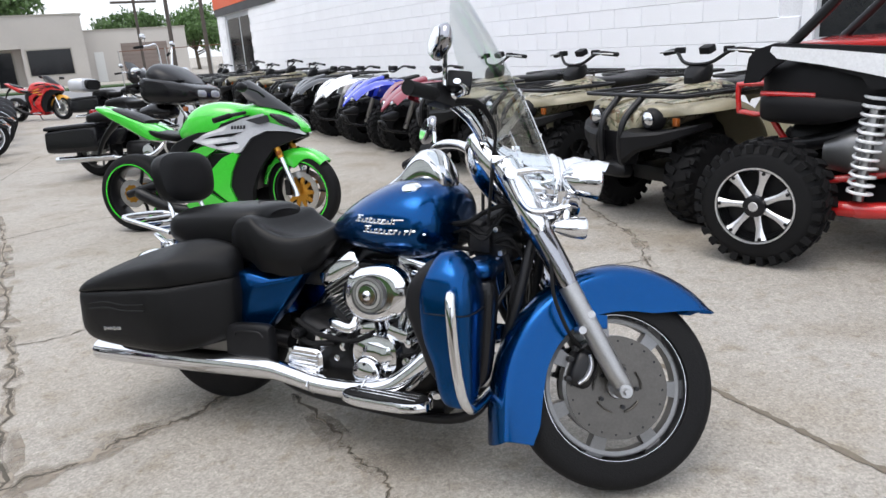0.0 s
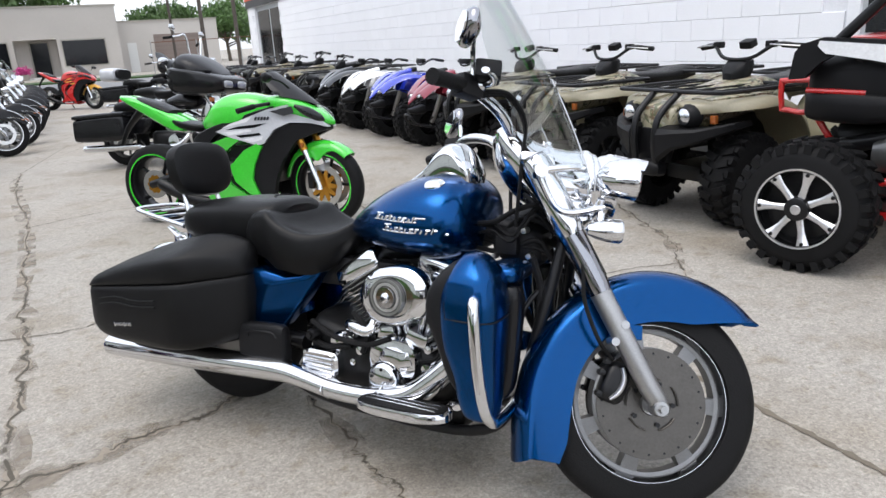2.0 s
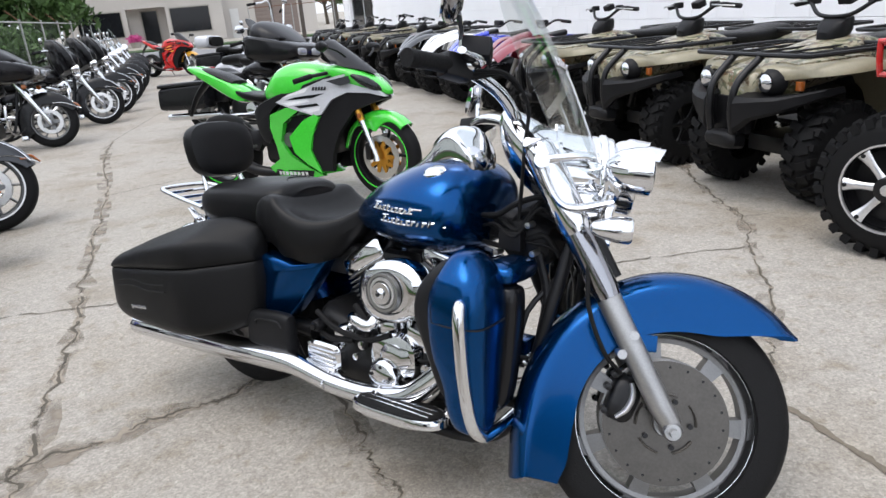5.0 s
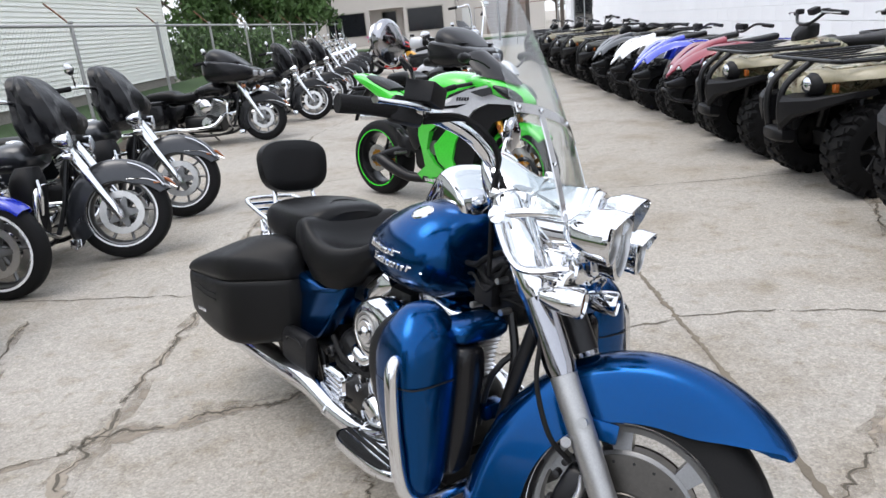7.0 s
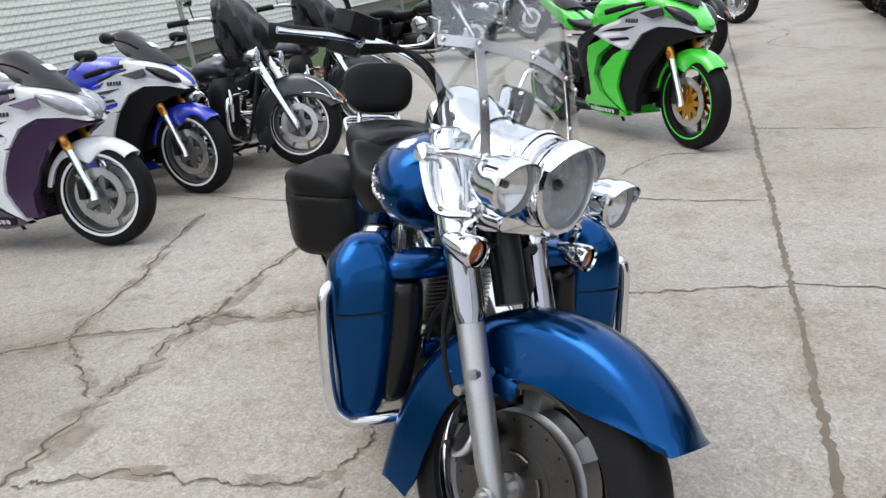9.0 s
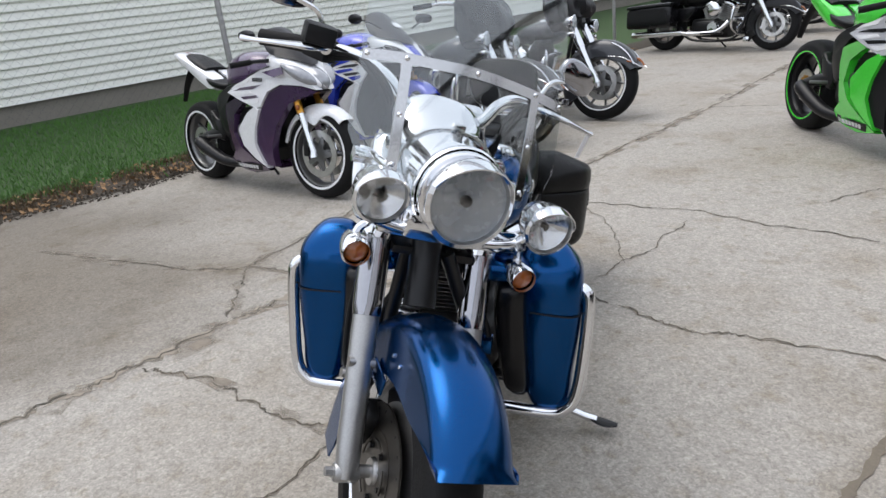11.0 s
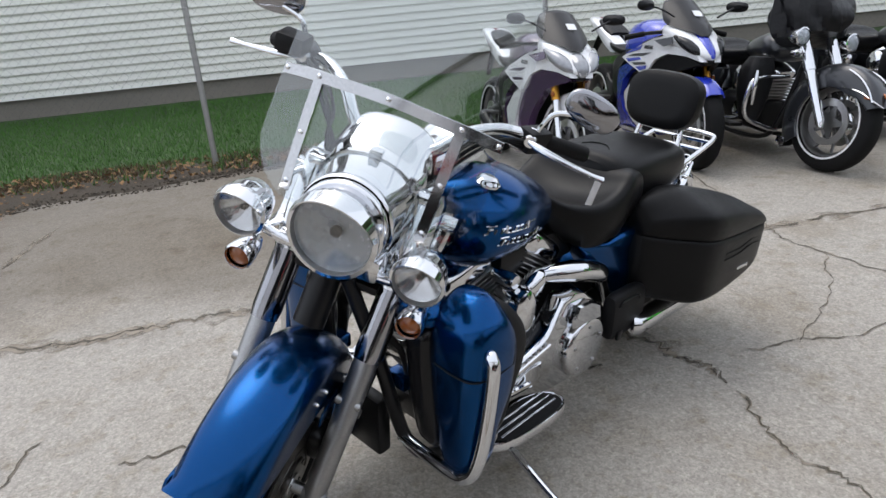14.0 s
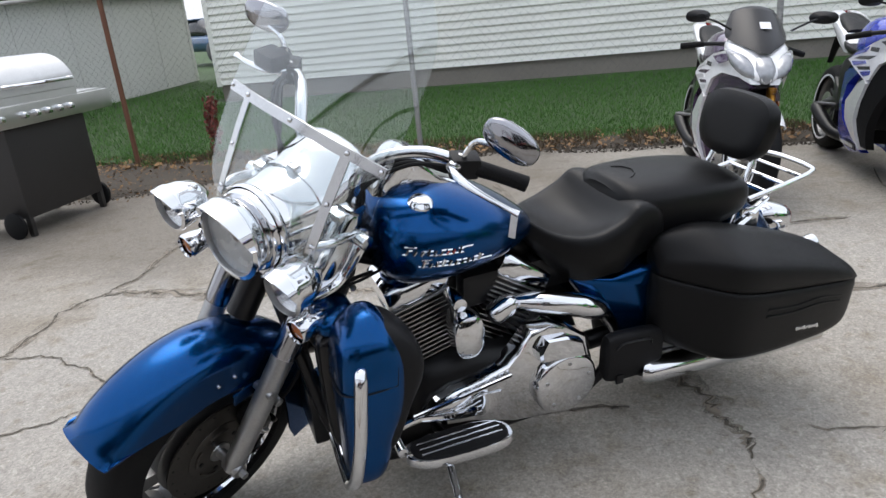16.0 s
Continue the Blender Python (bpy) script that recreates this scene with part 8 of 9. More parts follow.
    part("dash", body([(1.06, 0, 0.94, 0.06, 0.03, 0.04, 2.6), (1.14, 0, 0.95, 0.08, 0.035, 0.05, 2.6), (1.20, 0, 0.94, 0.06, 0.03, 0.05, 2.6)], 2, 14), "black_plastic", b)
    if rim_stripe == "white_paint":
        part("paper_tag", moved(slab(-0.03, 0.03, -0.03, 0.03, 0.0, 0.0015), Matrix.Translation((1.222, 0.03, 1.014)) @ pose(0, 0, 0, 0, 35, 0)), "white_paint", b, "white paper tag on the screen")
    part("fuel_tank", body([(0.47, 0, 0.755, 0.07, 0.03, 0.06, 2.6), (0.55, 0, 0.775, 0.13, 0.08, 0.09, 2.8), (0.66, 0, 0.805, 0.175, 0.140, 0.13, 2.9), (0.82, 0, 0.825, 0.185, 0.150, 0.13, 2.9), (0.98, 0, 0.83, 0.165, 0.12, 0.10, 2.8), (1.08, 0, 0.83, 0.11, 0.06, 0.07, 2.5)], 4, 26), tank, b, "sculpted fuel tank")
    part("rider_seat", body([(0.52, 0, 0.735, 0.08, 0.02, 0.04, 2.5), (0.44, 0, 0.74, 0.12, 0.02, 0.05, 2.7), (0.30, 0, 0.765, 0.13, 0.025, 0.05, 2.7), (0.20, 0, 0.80, 0.10, 0.03, 0.04, 2.5)], 3, 20), "black_leather", b, "black rider seat")
    part("pillion_seat", body([(0.20, 0, 0.845, 0.09, 0.02, 0.04, 2.5), (0.08, 0, 0.885, 0.10, 0.035, 0.05, 2.6), (-0.08, 0, 0.935, 0.08, 0.03, 0.04, 2.6), (-0.14, 0, 0.955, 0.03, 0.01, 0.02, 2.3)], 3, 18), "black_leather", b, "black pillion pad")
    part("tail_lamp", body([(-0.262, 0, 0.955, 0.04, 0.012, 0.016, 2.4), (-0.225, 0, 0.96, 0.06, 0.02, 0.025, 2.4)], 2, 14), "red_lens", b)
    part("undertail", tube([(-0.1, 0, 0.88), (-0.25, 0, 0.74), (-0.33, 0, 0.60)], [0.05, 0.03, 0.02], 8, 3, 0.5), "black_plastic", b)
    part("engine", body([(0.50, 0, 0.40, 0.14, 0.12, 0.16, 4), (0.75, 0, 0.42, 0.17, 0.16, 0.22, 4), (0.98, 0, 0.44, 0.16, 0.18, 0.22, 4)], 2, 18), "engine_dark", b, "dark engine block")
    part("radiator", slab(1.03, 1.07, -0.15, 0.15, 0.32, 0.66, 0.01), "black_metal", b)
    part("exhaust", tube([(0.62, -0.05, 0.17), (0.42, -0.13, 0.19), (0.28, -0.165, 0.25), (0.17, -0.18, 0.31), (0.13, -0.182, 0.33)], [0.03, 0.04, 0.046, 0.048, 0.038], 14, 4), "black_metal", b, "dark stub silencer")
    part("side_stand", tube([(0.52, 0.13, 0.2), (0.50, 0.22, 0.08), (0.49, 0.27, 0.012)], 0.011, 8, 3), "black_metal", b)
    part("shock", tube([(0.40, 0, 0.40), (0.46, 0, 0.62)], 0.04, 10, 1), "black_metal", b)
    return b


def camo():
    m = mat("camouflage", (0.33, 0.30, 0.21), 0.38, 0, 0.12, 6, coat=0.35)
    n, l = m.node_tree.nodes, m.node_tree.links
    b = n["Principled BSDF"]
    src = b.inputs["Base Color"].links[0].from_socket
    tc = n.new("ShaderNodeTexCoord")
    for scale, lo, hi, col in ((9, 0.53, 0.56, (0.10, 0.11, 0.055)), (14, 0.57, 0.60, (0.14, 0.09, 0.05)), (24, 0.60, 0.63, (0.42, 0.40, 0.33)), (20, 0.61, 0.64, (0.035, 0.035, 0.025))):
        no, mr, mx = n.new("ShaderNodeTexNoise"), n.new("ShaderNodeMapRange"), n.new("ShaderNodeMix")
        no.inputs["Scale"].default_value, no.inputs["Detail"].default_value, no.inputs["Distortion"].default_value = scale, 4, 1.2
        mp = n.new("ShaderNodeMapping")
        mp.inputs["Location"].default_value = (scale, scale * 2.3, 1)
        l.new(tc.outputs["Object"], mp.inputs[0])
        l.new(mp.outputs[0], no.inputs["Vector"])
        mr.inputs["From Min"].default_value, mr.inputs["From Max"].default_value = lo, hi
        l.new(no.outputs["Fac"], mr.inputs["Value"])
        mx.data_type = "RGBA"
        l.new(mr.outputs[0], mx.inputs[0])
        l.new(src, mx.inputs[6])
        mx.inputs[7].default_value = (*col, 1)
        src = mx.outputs[2]
    l.new(src, b.inputs["Base Color"])


camo()
mat("tan_plastic", (0.25, 0.225, 0.15), 0.42, 0, 0.1, 5, coat=0.3)
mat("dark_olive", (0.035, 0.037, 0.03), 0.42, 0, 0.15, 5, coat=0.3)


def knobby(R, w, n=22, seg=40, rin=0.52):
    """A fat off-road tyre with staggered tread blocks."""
    base = tyre_shape(R - 0.014, w, R * rin, seg, 0.55)
    lugs = []
    for k in range(n):
        a = 2 * math.pi * k / n
        for j, s in enumerate((1, -1)):
            r = Matrix.Rotation(a + j * math.pi / n, 4, "Y")
            lugs.append(moved(slab(-0.020, 0.020, s * w * 0.07 if s > 0 else -w * 0.40, w * 0.40 if s > 0 else -w * 0.07, R - 0.024, R, 0.0), r @ Matrix.Rotation(s * 0.35, 4, "Z")))
            lugs.append(moved(slab(-0.018, 0.018, min(s * w * 0.36, s * w * 0.485), max(s * w * 0.36, s * w * 0.485), R - 0.055, R - 0.010, 0.0), r @ Matrix.Rotation(0.14, 4, "Y")))
    return base, join(*lugs)


def atv_wheel(parent, x, y, R, w, rim_mat, spokes, turn=0.0, label=""):
    m = Matrix.Translation((x, y, R)) @ Matrix.Rotation(turn, 4, "Z")
    s = 1 if y > 0 else -1
    rr = R * (0.605 if spokes == 7 else 0.54)
    out_ = 0.13 if spokes == 7 else 0.0
    key = (round(R, 3), round(w, 3))
    if key not in KNOBS:
        base, lugs = knobby(R, w, 28 if spokes == 7 else 22, 40, 0.60 if spokes == 7 else 0.52)
        KNOBS[key] = mesh_of("tyre", base, "rubber", 35), mesh_of("tread", lugs, "rubber", 35)
    sp = [lathe([(rr, s * w * 0.36), (rr - 0.015, s * w * 0.38), (rr - 0.03, s * w * 0.20), (rr - 0.035, -s * w * 0.3)], 28), lathe([(0.0, s * w * 0.34), (0.035, s * w * 0.33), (0.05, s * w * 0.26), (0.07, s * w * 0.2)], 20)]
    wh = part("wheel", moved(join(*sp), m), "black_metal", parent, label or "black wheel")
    for nm, me in zip(("tyre", "tread"), KNOBS[key]):
        t = new(nm, me)
        t.parent = wh
        t.matrix_basis = m
    t["kind"] = "stuff"
    part("wheel_face", moved(join(lathe([(0.03, s * w * 0.25), (rr - 0.02, s * w * 0.22), (rr - 0.02, s * w * 0.19), (0.03, s * w * 0.2)], 28)), m), "black_metal", wh)
    for k in range(spokes):
        a = 2 * math.pi * k / spokes
        part("spoke", moved(tube([(0.04 * math.cos(a), s * w * (0.30 + out_), 0.04 * math.sin(a)), (rr * 0.6 * math.cos(a), s * w * (0.31 + out_), rr * 0.6 * math.sin(a)), ((rr - 0.012) * math.cos(a), s * w * (0.35 + out_), (rr - 0.012) * math.sin(a))], [0.02, 0.017, 0.032] if spokes == 7 else [0.017, 0.012, 0.024], 8, 2, 0.5, (0, 1, 0)), m), rim_mat, wh)
        if spokes == 7:
            part("bolt", moved(at(lathe([(0.0, s * 0.008), (0.009, s * 0.007), (0.011, 0)], 8), (rr - 0.022) * math.cos(a), s * w * 0.515, (rr - 0.022) * math.sin(a)), m), "black_metal", wh)
    if spokes == 7:
        part("rim_ring", moved(lathe([(rr + 0.003, s * w * 0.48), (rr + 0.003, s * w * 0.525), (rr - 0.006, s * w * 0.52), (rr - 0.006, s * w * 0.47)], 40, loop=True), m), rim_mat, wh, "bright machined rim edge")
        part("centre_cap", moved(lathe([(0.0, s * w * 0.56), (0.04, s * w * 0.555), (0.058, s * w * 0.53), (0.064, s * w * 0.36)], 24), m), "black_metal", wh, "black centre cap")
        part("cap_disc", moved(lathe([(0.0, s * w * 0.568), (0.024, s * w * 0.564), (0.027, s * w * 0.55)], 20), m), rim_mat, wh)
    return wh


KNOBS = {}


def utility_atv(label, m, paint="camouflage", flat_paint="tan_plastic", group="utility quads"):
    """A utility quad: x ahead, from the middle of the front axle's foot."""
    q = thing("quad_bike", label, "quad bike", m, group)
    for x, y in ((0, 0.37), (0, -0.37), (-1.24, 0.36), (-1.24, -0.36)):
        atv_wheel(q, x, y, 0.285, 0.20 if x == 0 else 0.24, "black_metal", 6, 0.06 if x == 0 else 0.0)
    part("chassis", join(slab(-1.35, 0.10, -0.14, 0.14, 0.24, 0.34, 0.02), body([(-0.95, 0, 0.46, 0.16, 0.14, 0.16, 3.5), (-0.6, 0, 0.48, 0.19, 0.16, 0.18, 3.5), (-0.3, 0, 0.46, 0.17, 0.14, 0.16, 3.5)], 2, 16)), "engine_dark", q, "dark engine and frame")
    for s in (1, -1):
        fline = spline([(0.34, 0.735, 0.22), (0.29, 0.748, 0.42), (0.18, 0.76, 0.80), (0.06, 0.768, 1.0), (-0.14, 0.765, 1.0), (-0.30, 0.70, 1.0), (-0.40, 0.58, 1.0), (-0.45, 0.42, 1.0)], 4)
        part("front_fender", rings([[(x, s * (0.14 + (yy - 0.14) * f), zz) for yy, zz in ((0.14, z0 + 0.012), (0.30, z0 + 0.02), (0.44, z0 + 0.008), (0.50, z0 - 0.012), (0.515, z0 - 0.05), (0.505, z0 - 0.055), (0.49, z0 - 0.022), (0.42, z0 - 0.008), (0.30, z0 + 0.004), (0.14, z0 - 0.004))] for x, z0, f in fline]), flat_paint, q, "flared front mudguard", 50)
        part("fender_panel", rings([[(x, s * (0.14 + (yy - 0.14) * f), z0 + zz) for yy, zz in ((0.20, 0.020), (0.30, 0.027), (0.41, 0.019), (0.41, 0.010), (0.30, 0.018), (0.20, 0.012))] for x, z0, f in fline[6:22]]), paint, q, "patterned mudguard panel", 50)
        rline = spline([(-0.74, 0.44), (-0.82, 0.60), (-0.94, 0.71), (-1.12, 0.765), (-1.32, 0.76), (-1.52, 0.70), (-1.60, 0.62)], 4)
        part("rear_fender", rings([[(x, s * yy, zz) for yy, zz in ((0.10, z0 + 0.012), (0.30, z0 + 0.02), (0.45, z0 + 0.006), (0.51, z0 - 0.014), (0.525, z0 - 0.055), (0.515, z0 - 0.06), (0.50, z0 - 0.026), (0.43, z0 - 0.01), (0.30, z0 + 0.004), (0.10, z0 - 0.004))] for x, z0 in rline]), flat_paint, q, "flared rear mudguard", 50)
        part("fender_panel", rings([[(x, s * yy, z0 + zz) for yy, zz in ((0.18, 0.020), (0.30, 0.027), (0.42, 0.018), (0.42, 0.010), (0.30, 0.018), (0.18, 0.012))] for x, z0 in rline[5:18]]), paint, q, "patterned mudguard panel", 50)
        hl = part("headlamp", at(lathe([(0.0, 0.03), (0.03, 0.025), (0.047, 0.01), (0.05, -0.03)], 18, "x"), 0.345, s * 0.225, 0.682), "reflector", q, "round headlamp")
        part("lamp_surround", at(lathe([(0.05, 0.02), (0.07, 0.0), (0.075, -0.06)], 18, "x", False), 0.33, s * 0.225, 0.682), "black_plastic", hl)
        part("bumper_wing", rings([[(xf - a, s * yy, b0 + (zt - b0) * c) for a, c in ((0, 0.82), (0.02, 1.0), (0.13, 1.08), (0.15, 0.3), (0.03, 0.0), (0.005, 0.14))] for yy, xf, zt, b0 in ((0.095, 0.44, 0.60, 0.42), (0.11, 0.46, 0.615, 0.41), (0.20, 0.44, 0.61, 0.49), (0.32, 0.37, 0.615, 0.53), (0.43, 0.26, 0.64, 0.585), (0.465, 0.20, 0.65, 0.61))]), "black_plastic", q, "black moulded bumper wing", 30)
        part("bull_bar", tube([(0.42, s * 0.085, 0.40), (0.44, s * 0.085, 0.54), (0.41, s * 0.09, 0.68), (0.26, s * 0.10, 0.81)], 0.021, 12), "black_metal", q, "black tubular brush guard")
        part("shock", tube([(-0.02, s * 0.17, 0.60), (0.0, s * 0.24, 0.34)], 0.032, 10, 1), "black_metal", q)
        part("a_arm", join(tube([(0.08, s * 0.12, 0.30), (0.0, s * 0.30, 0.29)], 0.014, 6, 1), tube([(-0.10, s * 0.12, 0.30), (0.0, s * 0.30, 0.29)], 0.014, 6, 1)), "black_metal", q)
        part("signal", at(slab(-0.012, 0.014, -0.02, 0.02, -0.025, 0.025, 0.006), 0.25, s * 0.36, 0.665), "amber_lens", q, "amber reflector")
        part("foot_well", slab(-0.80, -0.40, s * 0.34 - 0.11, s * 0.34 + 0.11, 0.30, 0.33, 0.008), "black_plastic", q)
        part("grip", tube([(-0.42, s * 0.26, 1.045), (-0.46, s * 0.39, 1.03)], 0.018, 10, 1), "rubber", q)
        part("lever", tube([(-0.36, s * 0.22, 1.05), (-0.36, s * 0.30, 1.045), (-0.41, s * 0.39, 1.035)], 0.006, 6, 3), "brushed_steel", q)
    part("nose", body([(0.36, 0, 0.65, 0.10, 0.05, 0.08, 3), (0.33, 0, 0.67, 0.14, 0.07, 0.10, 3), (0.15, 0, 0.70, 0.20, 0.07, 0.13, 3), (-0.15, 0, 0.74, 0.20, 0.08, 0.14, 3), (-0.42, 0, 0.78, 0.17, 0.08, 0.16, 3), (-0.62, 0, 0.76, 0.14, 0.06, 0.14, 3)], 4, 22), paint, q, "front bodywork")
    part("grille", slab(0.33, 0.375, -0.13, 0.13, 0.40, 0.60, 0.01), "black_plastic", q, "black grille")
    part("skid_bumper", body([(0.34, 0, 0.36, 0.10, 0.05, 0.06, 3), (0.43, 0, 0.37, 0.12, 0.05, 0.05, 3), (0.46, 0, 0.37, 0.08, 0.03, 0.03, 3)], 2, 14), "black_plastic", q, "black front bumper")
    part("seat", body([(-0.50, 0, 0.80, 0.09, 0.03, 0.05, 2.6), (-0.62, 0, 0.80, 0.14, 0.04, 0.07, 2.8), (-0.90, 0, 0.795, 0.17, 0.045, 0.08, 2.9), (-1.12, 0, 0.82, 0.17, 0.045, 0.09, 2.9), (-1.20, 0, 0.81, 0.12, 0.03, 0.06, 2.6)], 4, 22), "black_vinyl", q, "black seat")
    part("handlebar", tube([(-0.46, -0.40, 1.03), (-0.40, -0.24, 1.05), (-0.34, -0.10, 0.97), (-0.34, 0.10, 0.97), (-0.40, 0.24, 1.05), (-0.46, 0.40, 1.03)], 0.012, 10), "black_metal", q, "black handlebar")
    part("bar_pod", body([(-0.44, 0, 0.93, 0.05, 0.03, 0.07, 3.4), (-0.37, 0, 0.925, 0.085, 0.045, 0.10, 3.6), (-0.30, 0, 0.90, 0.075, 0.035, 0.10, 3.4), (-0.26, 0, 0.86, 0.035, 0.02, 0.06, 3)], 2, 16), "black_plastic", q, "black handlebar cover", 30)
    part("meter", moved(slab(-0.035, 0.035, -0.045, 0.045, -0.02, 0.03, 0.012), Matrix.Translation((-0.40, 0.03, 1.05)) @ pose(0, 0, 0, 0, 20, 0)), "black_plastic", q, "black instrument pod")
    for s in (1, -1):
        part("control_box", slab(-0.425, -0.375, s * 0.20 - 0.03, s * 0.20 + 0.03, 1.03, 1.072, 0.010), "black_plastic", q)
    for nm, x0, x1, zz, hw in (("front_rack", -0.40, 0.27, 0.815, 0.42), ("rear_rack", -1.62, -1.02, 0.825, 0.44)):
        rk = part(nm, tube([(x0, -hw * 0.8, zz), (x0 + 0.05, -hw, zz), (x1 - 0.08, -hw, zz), (x1, -hw * 0.75, zz), (x1, hw * 0.75, zz), (x1 - 0.08, hw, zz), (x0 + 0.05, hw, zz), (x0, hw * 0.8, zz), (x0, -hw * 0.8, zz)], 0.013, 8, 3), "black_metal", q, "black steel carrier rack")
        for k in range(5):
            yy = -hw * 0.72 + hw * 1.44 * k / 4
            part("slat", tube([(x0, yy, zz), (x1, yy, zz)], 0.007, 6, 1), "black_metal", rk)
        for k in range(2):
            part("cross_bar", tube([(x0 + (x1 - x0) * (0.33 + 0.33 * k), -hw, zz - 0.012), (x0 + (x1 - x0) * (0.33 + 0.33 * k), hw, zz - 0.012)], 0.009, 6, 1), "black_metal", rk)
        for s in (1, -1):
            part("rack_leg", tube([(x0 + 0.18, s * 0.2, zz), (x0 + 0.18, s * 0.17, zz - 0.13)], 0.010, 6, 1), "black_metal", rk)
    part("exhaust", tube([(-1.2, -0.18, 0.48), (-1.55, -0.18, 0.52)], 0.05, 12, 1), "black_metal", q)
    return q


def sport_quad(label, m, paint, trim="black_plastic"):
    """A sport quad with a pointed nose, open suspension and high bars."""
    q = thing("sport_quad", label, "quad bike", m, "sport quads")
    for x, y in ((0, 0.43), (0, -0.43), (-1.22, 0.42), (-1.22, -0.42)):
        atv_wheel(q, x, y, 0.285, 0.19 if x == 0 else 0.26, "black_metal", 5)
    part("frame", join(tube([(0.05, 0.10, 0.26), (-0.4, 0.13, 0.25), (-1.2, 0.10, 0.30)], 0.02, 8, 2), tube([(0.05, -0.10, 0.26), (-0.4, -0.13, 0.25), (-1.2, -0.10, 0.30)], 0.02, 8, 2), body([(-0.8, 0, 0.42, 0.12, 0.12, 0.14, 3), (-0.5, 0, 0.44, 0.15, 0.14, 0.16, 3), (-0.25, 0, 0.42, 0.12, 0.12, 0.12, 3)], 2, 14)), "engine_dark", q, "dark engine and frame")
    for s in (1, -1):
        part("front_fender", rings([[(x, s * (y0 + yy), z0 + zz) for yy, zz in ((-0.09, 0.012), (0.0, 0.03), (0.09, 0.0), (0.12, -0.03), (0.09, -0.015), (0.0, 0.012), (-0.09, 0.0))] for x, y0, z0 in spline([(0.34, 0.12, 0.66), (0.22, 0.20, 0.76), (0.05, 0.30, 0.83), (-0.14, 0.34, 0.82), (-0.28, 0.32, 0.72)], 4)]), paint, q, "swept front mudguard", 50)
        part("rear_fender", rings([[(x, s * (y0 + yy), z0 + zz) for yy, zz in ((-0.14, 0.012), (0.0, 0.02), (0.14, 0.0), (0.17, -0.03), (0.12, -0.015), (0.0, 0.004), (-0.14, 0.0))] for x, y0, z0 in spline([(-0.86, 0.22, 0.60), (-1.05, 0.28, 0.70), (-1.30, 0.30, 0.74), (-1.52, 0.24, 0.73)], 4)]), paint, q, "rear mudguard", 50)
        part("headlamp", body([(0.24, s * 0.13, 0.715, 0.045, 0.03, 0.03, 2.4), (0.31, s * 0.12, 0.675, 0.045, 0.03, 0.03, 2.4), (0.36, s * 0.10, 0.64, 0.02, 0.01, 0.01, 2.2)], 2, 12), "reflector", q, "slanted headlamp")
        part("shock", tube([(-0.08, s * 0.14, 0.66), (0.0, s * 0.30, 0.30)], 0.030, 10, 1), "red_paint" if paint == "red_paint" else "brushed_steel", q, "coil-over shock")
        part("a_arm", join(tube([(0.10, s * 0.10, 0.27), (0.0, s * 0.36, 0.26)], 0.012, 6, 1), tube([(-0.12, s * 0.10, 0.27), (0.0, s * 0.36, 0.26)], 0.012, 6, 1), tube([(0.08, s * 0.10, 0.38), (0.0, s * 0.34, 0.33)], 0.010, 6, 1)), "black_metal", q)
        part("grip", tube([(-0.42, s * 0.27, 1.00), (-0.46, s * 0.39, 0.985)], 0.018, 10, 1), "rubber", q)
        part("tank_wing", dome([(0.04, 0.66), (-0.08, 0.83), (-0.40, 0.84), (-0.42, 0.70), (-0.2, 0.58)], 0.08, 0.19, s), paint, q, "tank side panel")
    part("nose", body([(0.43, 0, 0.575, 0.02, 0.01, 0.02, 2.2), (0.37, 0, 0.635, 0.06, 0.02, 0.03, 2.4), (0.24, 0, 0.73, 0.10, 0.035, 0.05, 2.5), (0.05, 0, 0.83, 0.10, 0.04, 0.06, 2.5), (-0.15, 0, 0.875, 0.09, 0.04, 0.08, 2.5)], 4, 20), paint, q, "pointed nose")
    part("nose_trim", body([(0.44, 0, 0.50, 0.04, 0.012, 0.03, 3), (0.38, 0, 0.50, 0.08, 0.02, 0.05, 3), (0.26, 0, 0.52, 0.10, 0.03, 0.08, 3)], 2, 14), trim, q)
    part("seat", body([(-0.34, 0, 0.80, 0.06, 0.03, 0.05, 2.6), (-0.55, 0, 0.765, 0.11, 0.03, 0.06, 2.7), (-0.95, 0, 0.765, 0.13, 0.035, 0.06, 2.7), (-1.25, 0, 0.80, 0.10, 0.03, 0.05, 2.6)], 3, 18), "black_vinyl", q, "black seat")
    part("handlebar", tube([(-0.46, -0.40, 0.985), (-0.38, -0.22, 1.01), (-0.32, -0.08, 0.95), (-0.32, 0.08, 0.95), (-0.38, 0.22, 1.01), (-0.46, 0.40, 0.985)], 0.012, 8), "black_metal", q, "black handlebar")
    part("bar_pad", slab(-0.36, -0.30, -0.10, 0.10, 0.96, 1.02, 0.02), "black_plastic", q)
    part("front_bumper", tube([(0.12, -0.10, 0.28), (0.38, -0.09, 0.34), (0.45, -0.07, 0.44), (0.45, 0.07, 0.44), (0.38, 0.09, 0.34), (0.12, 0.10, 0.28)], 0.013, 8), "black_metal", q)
    return q


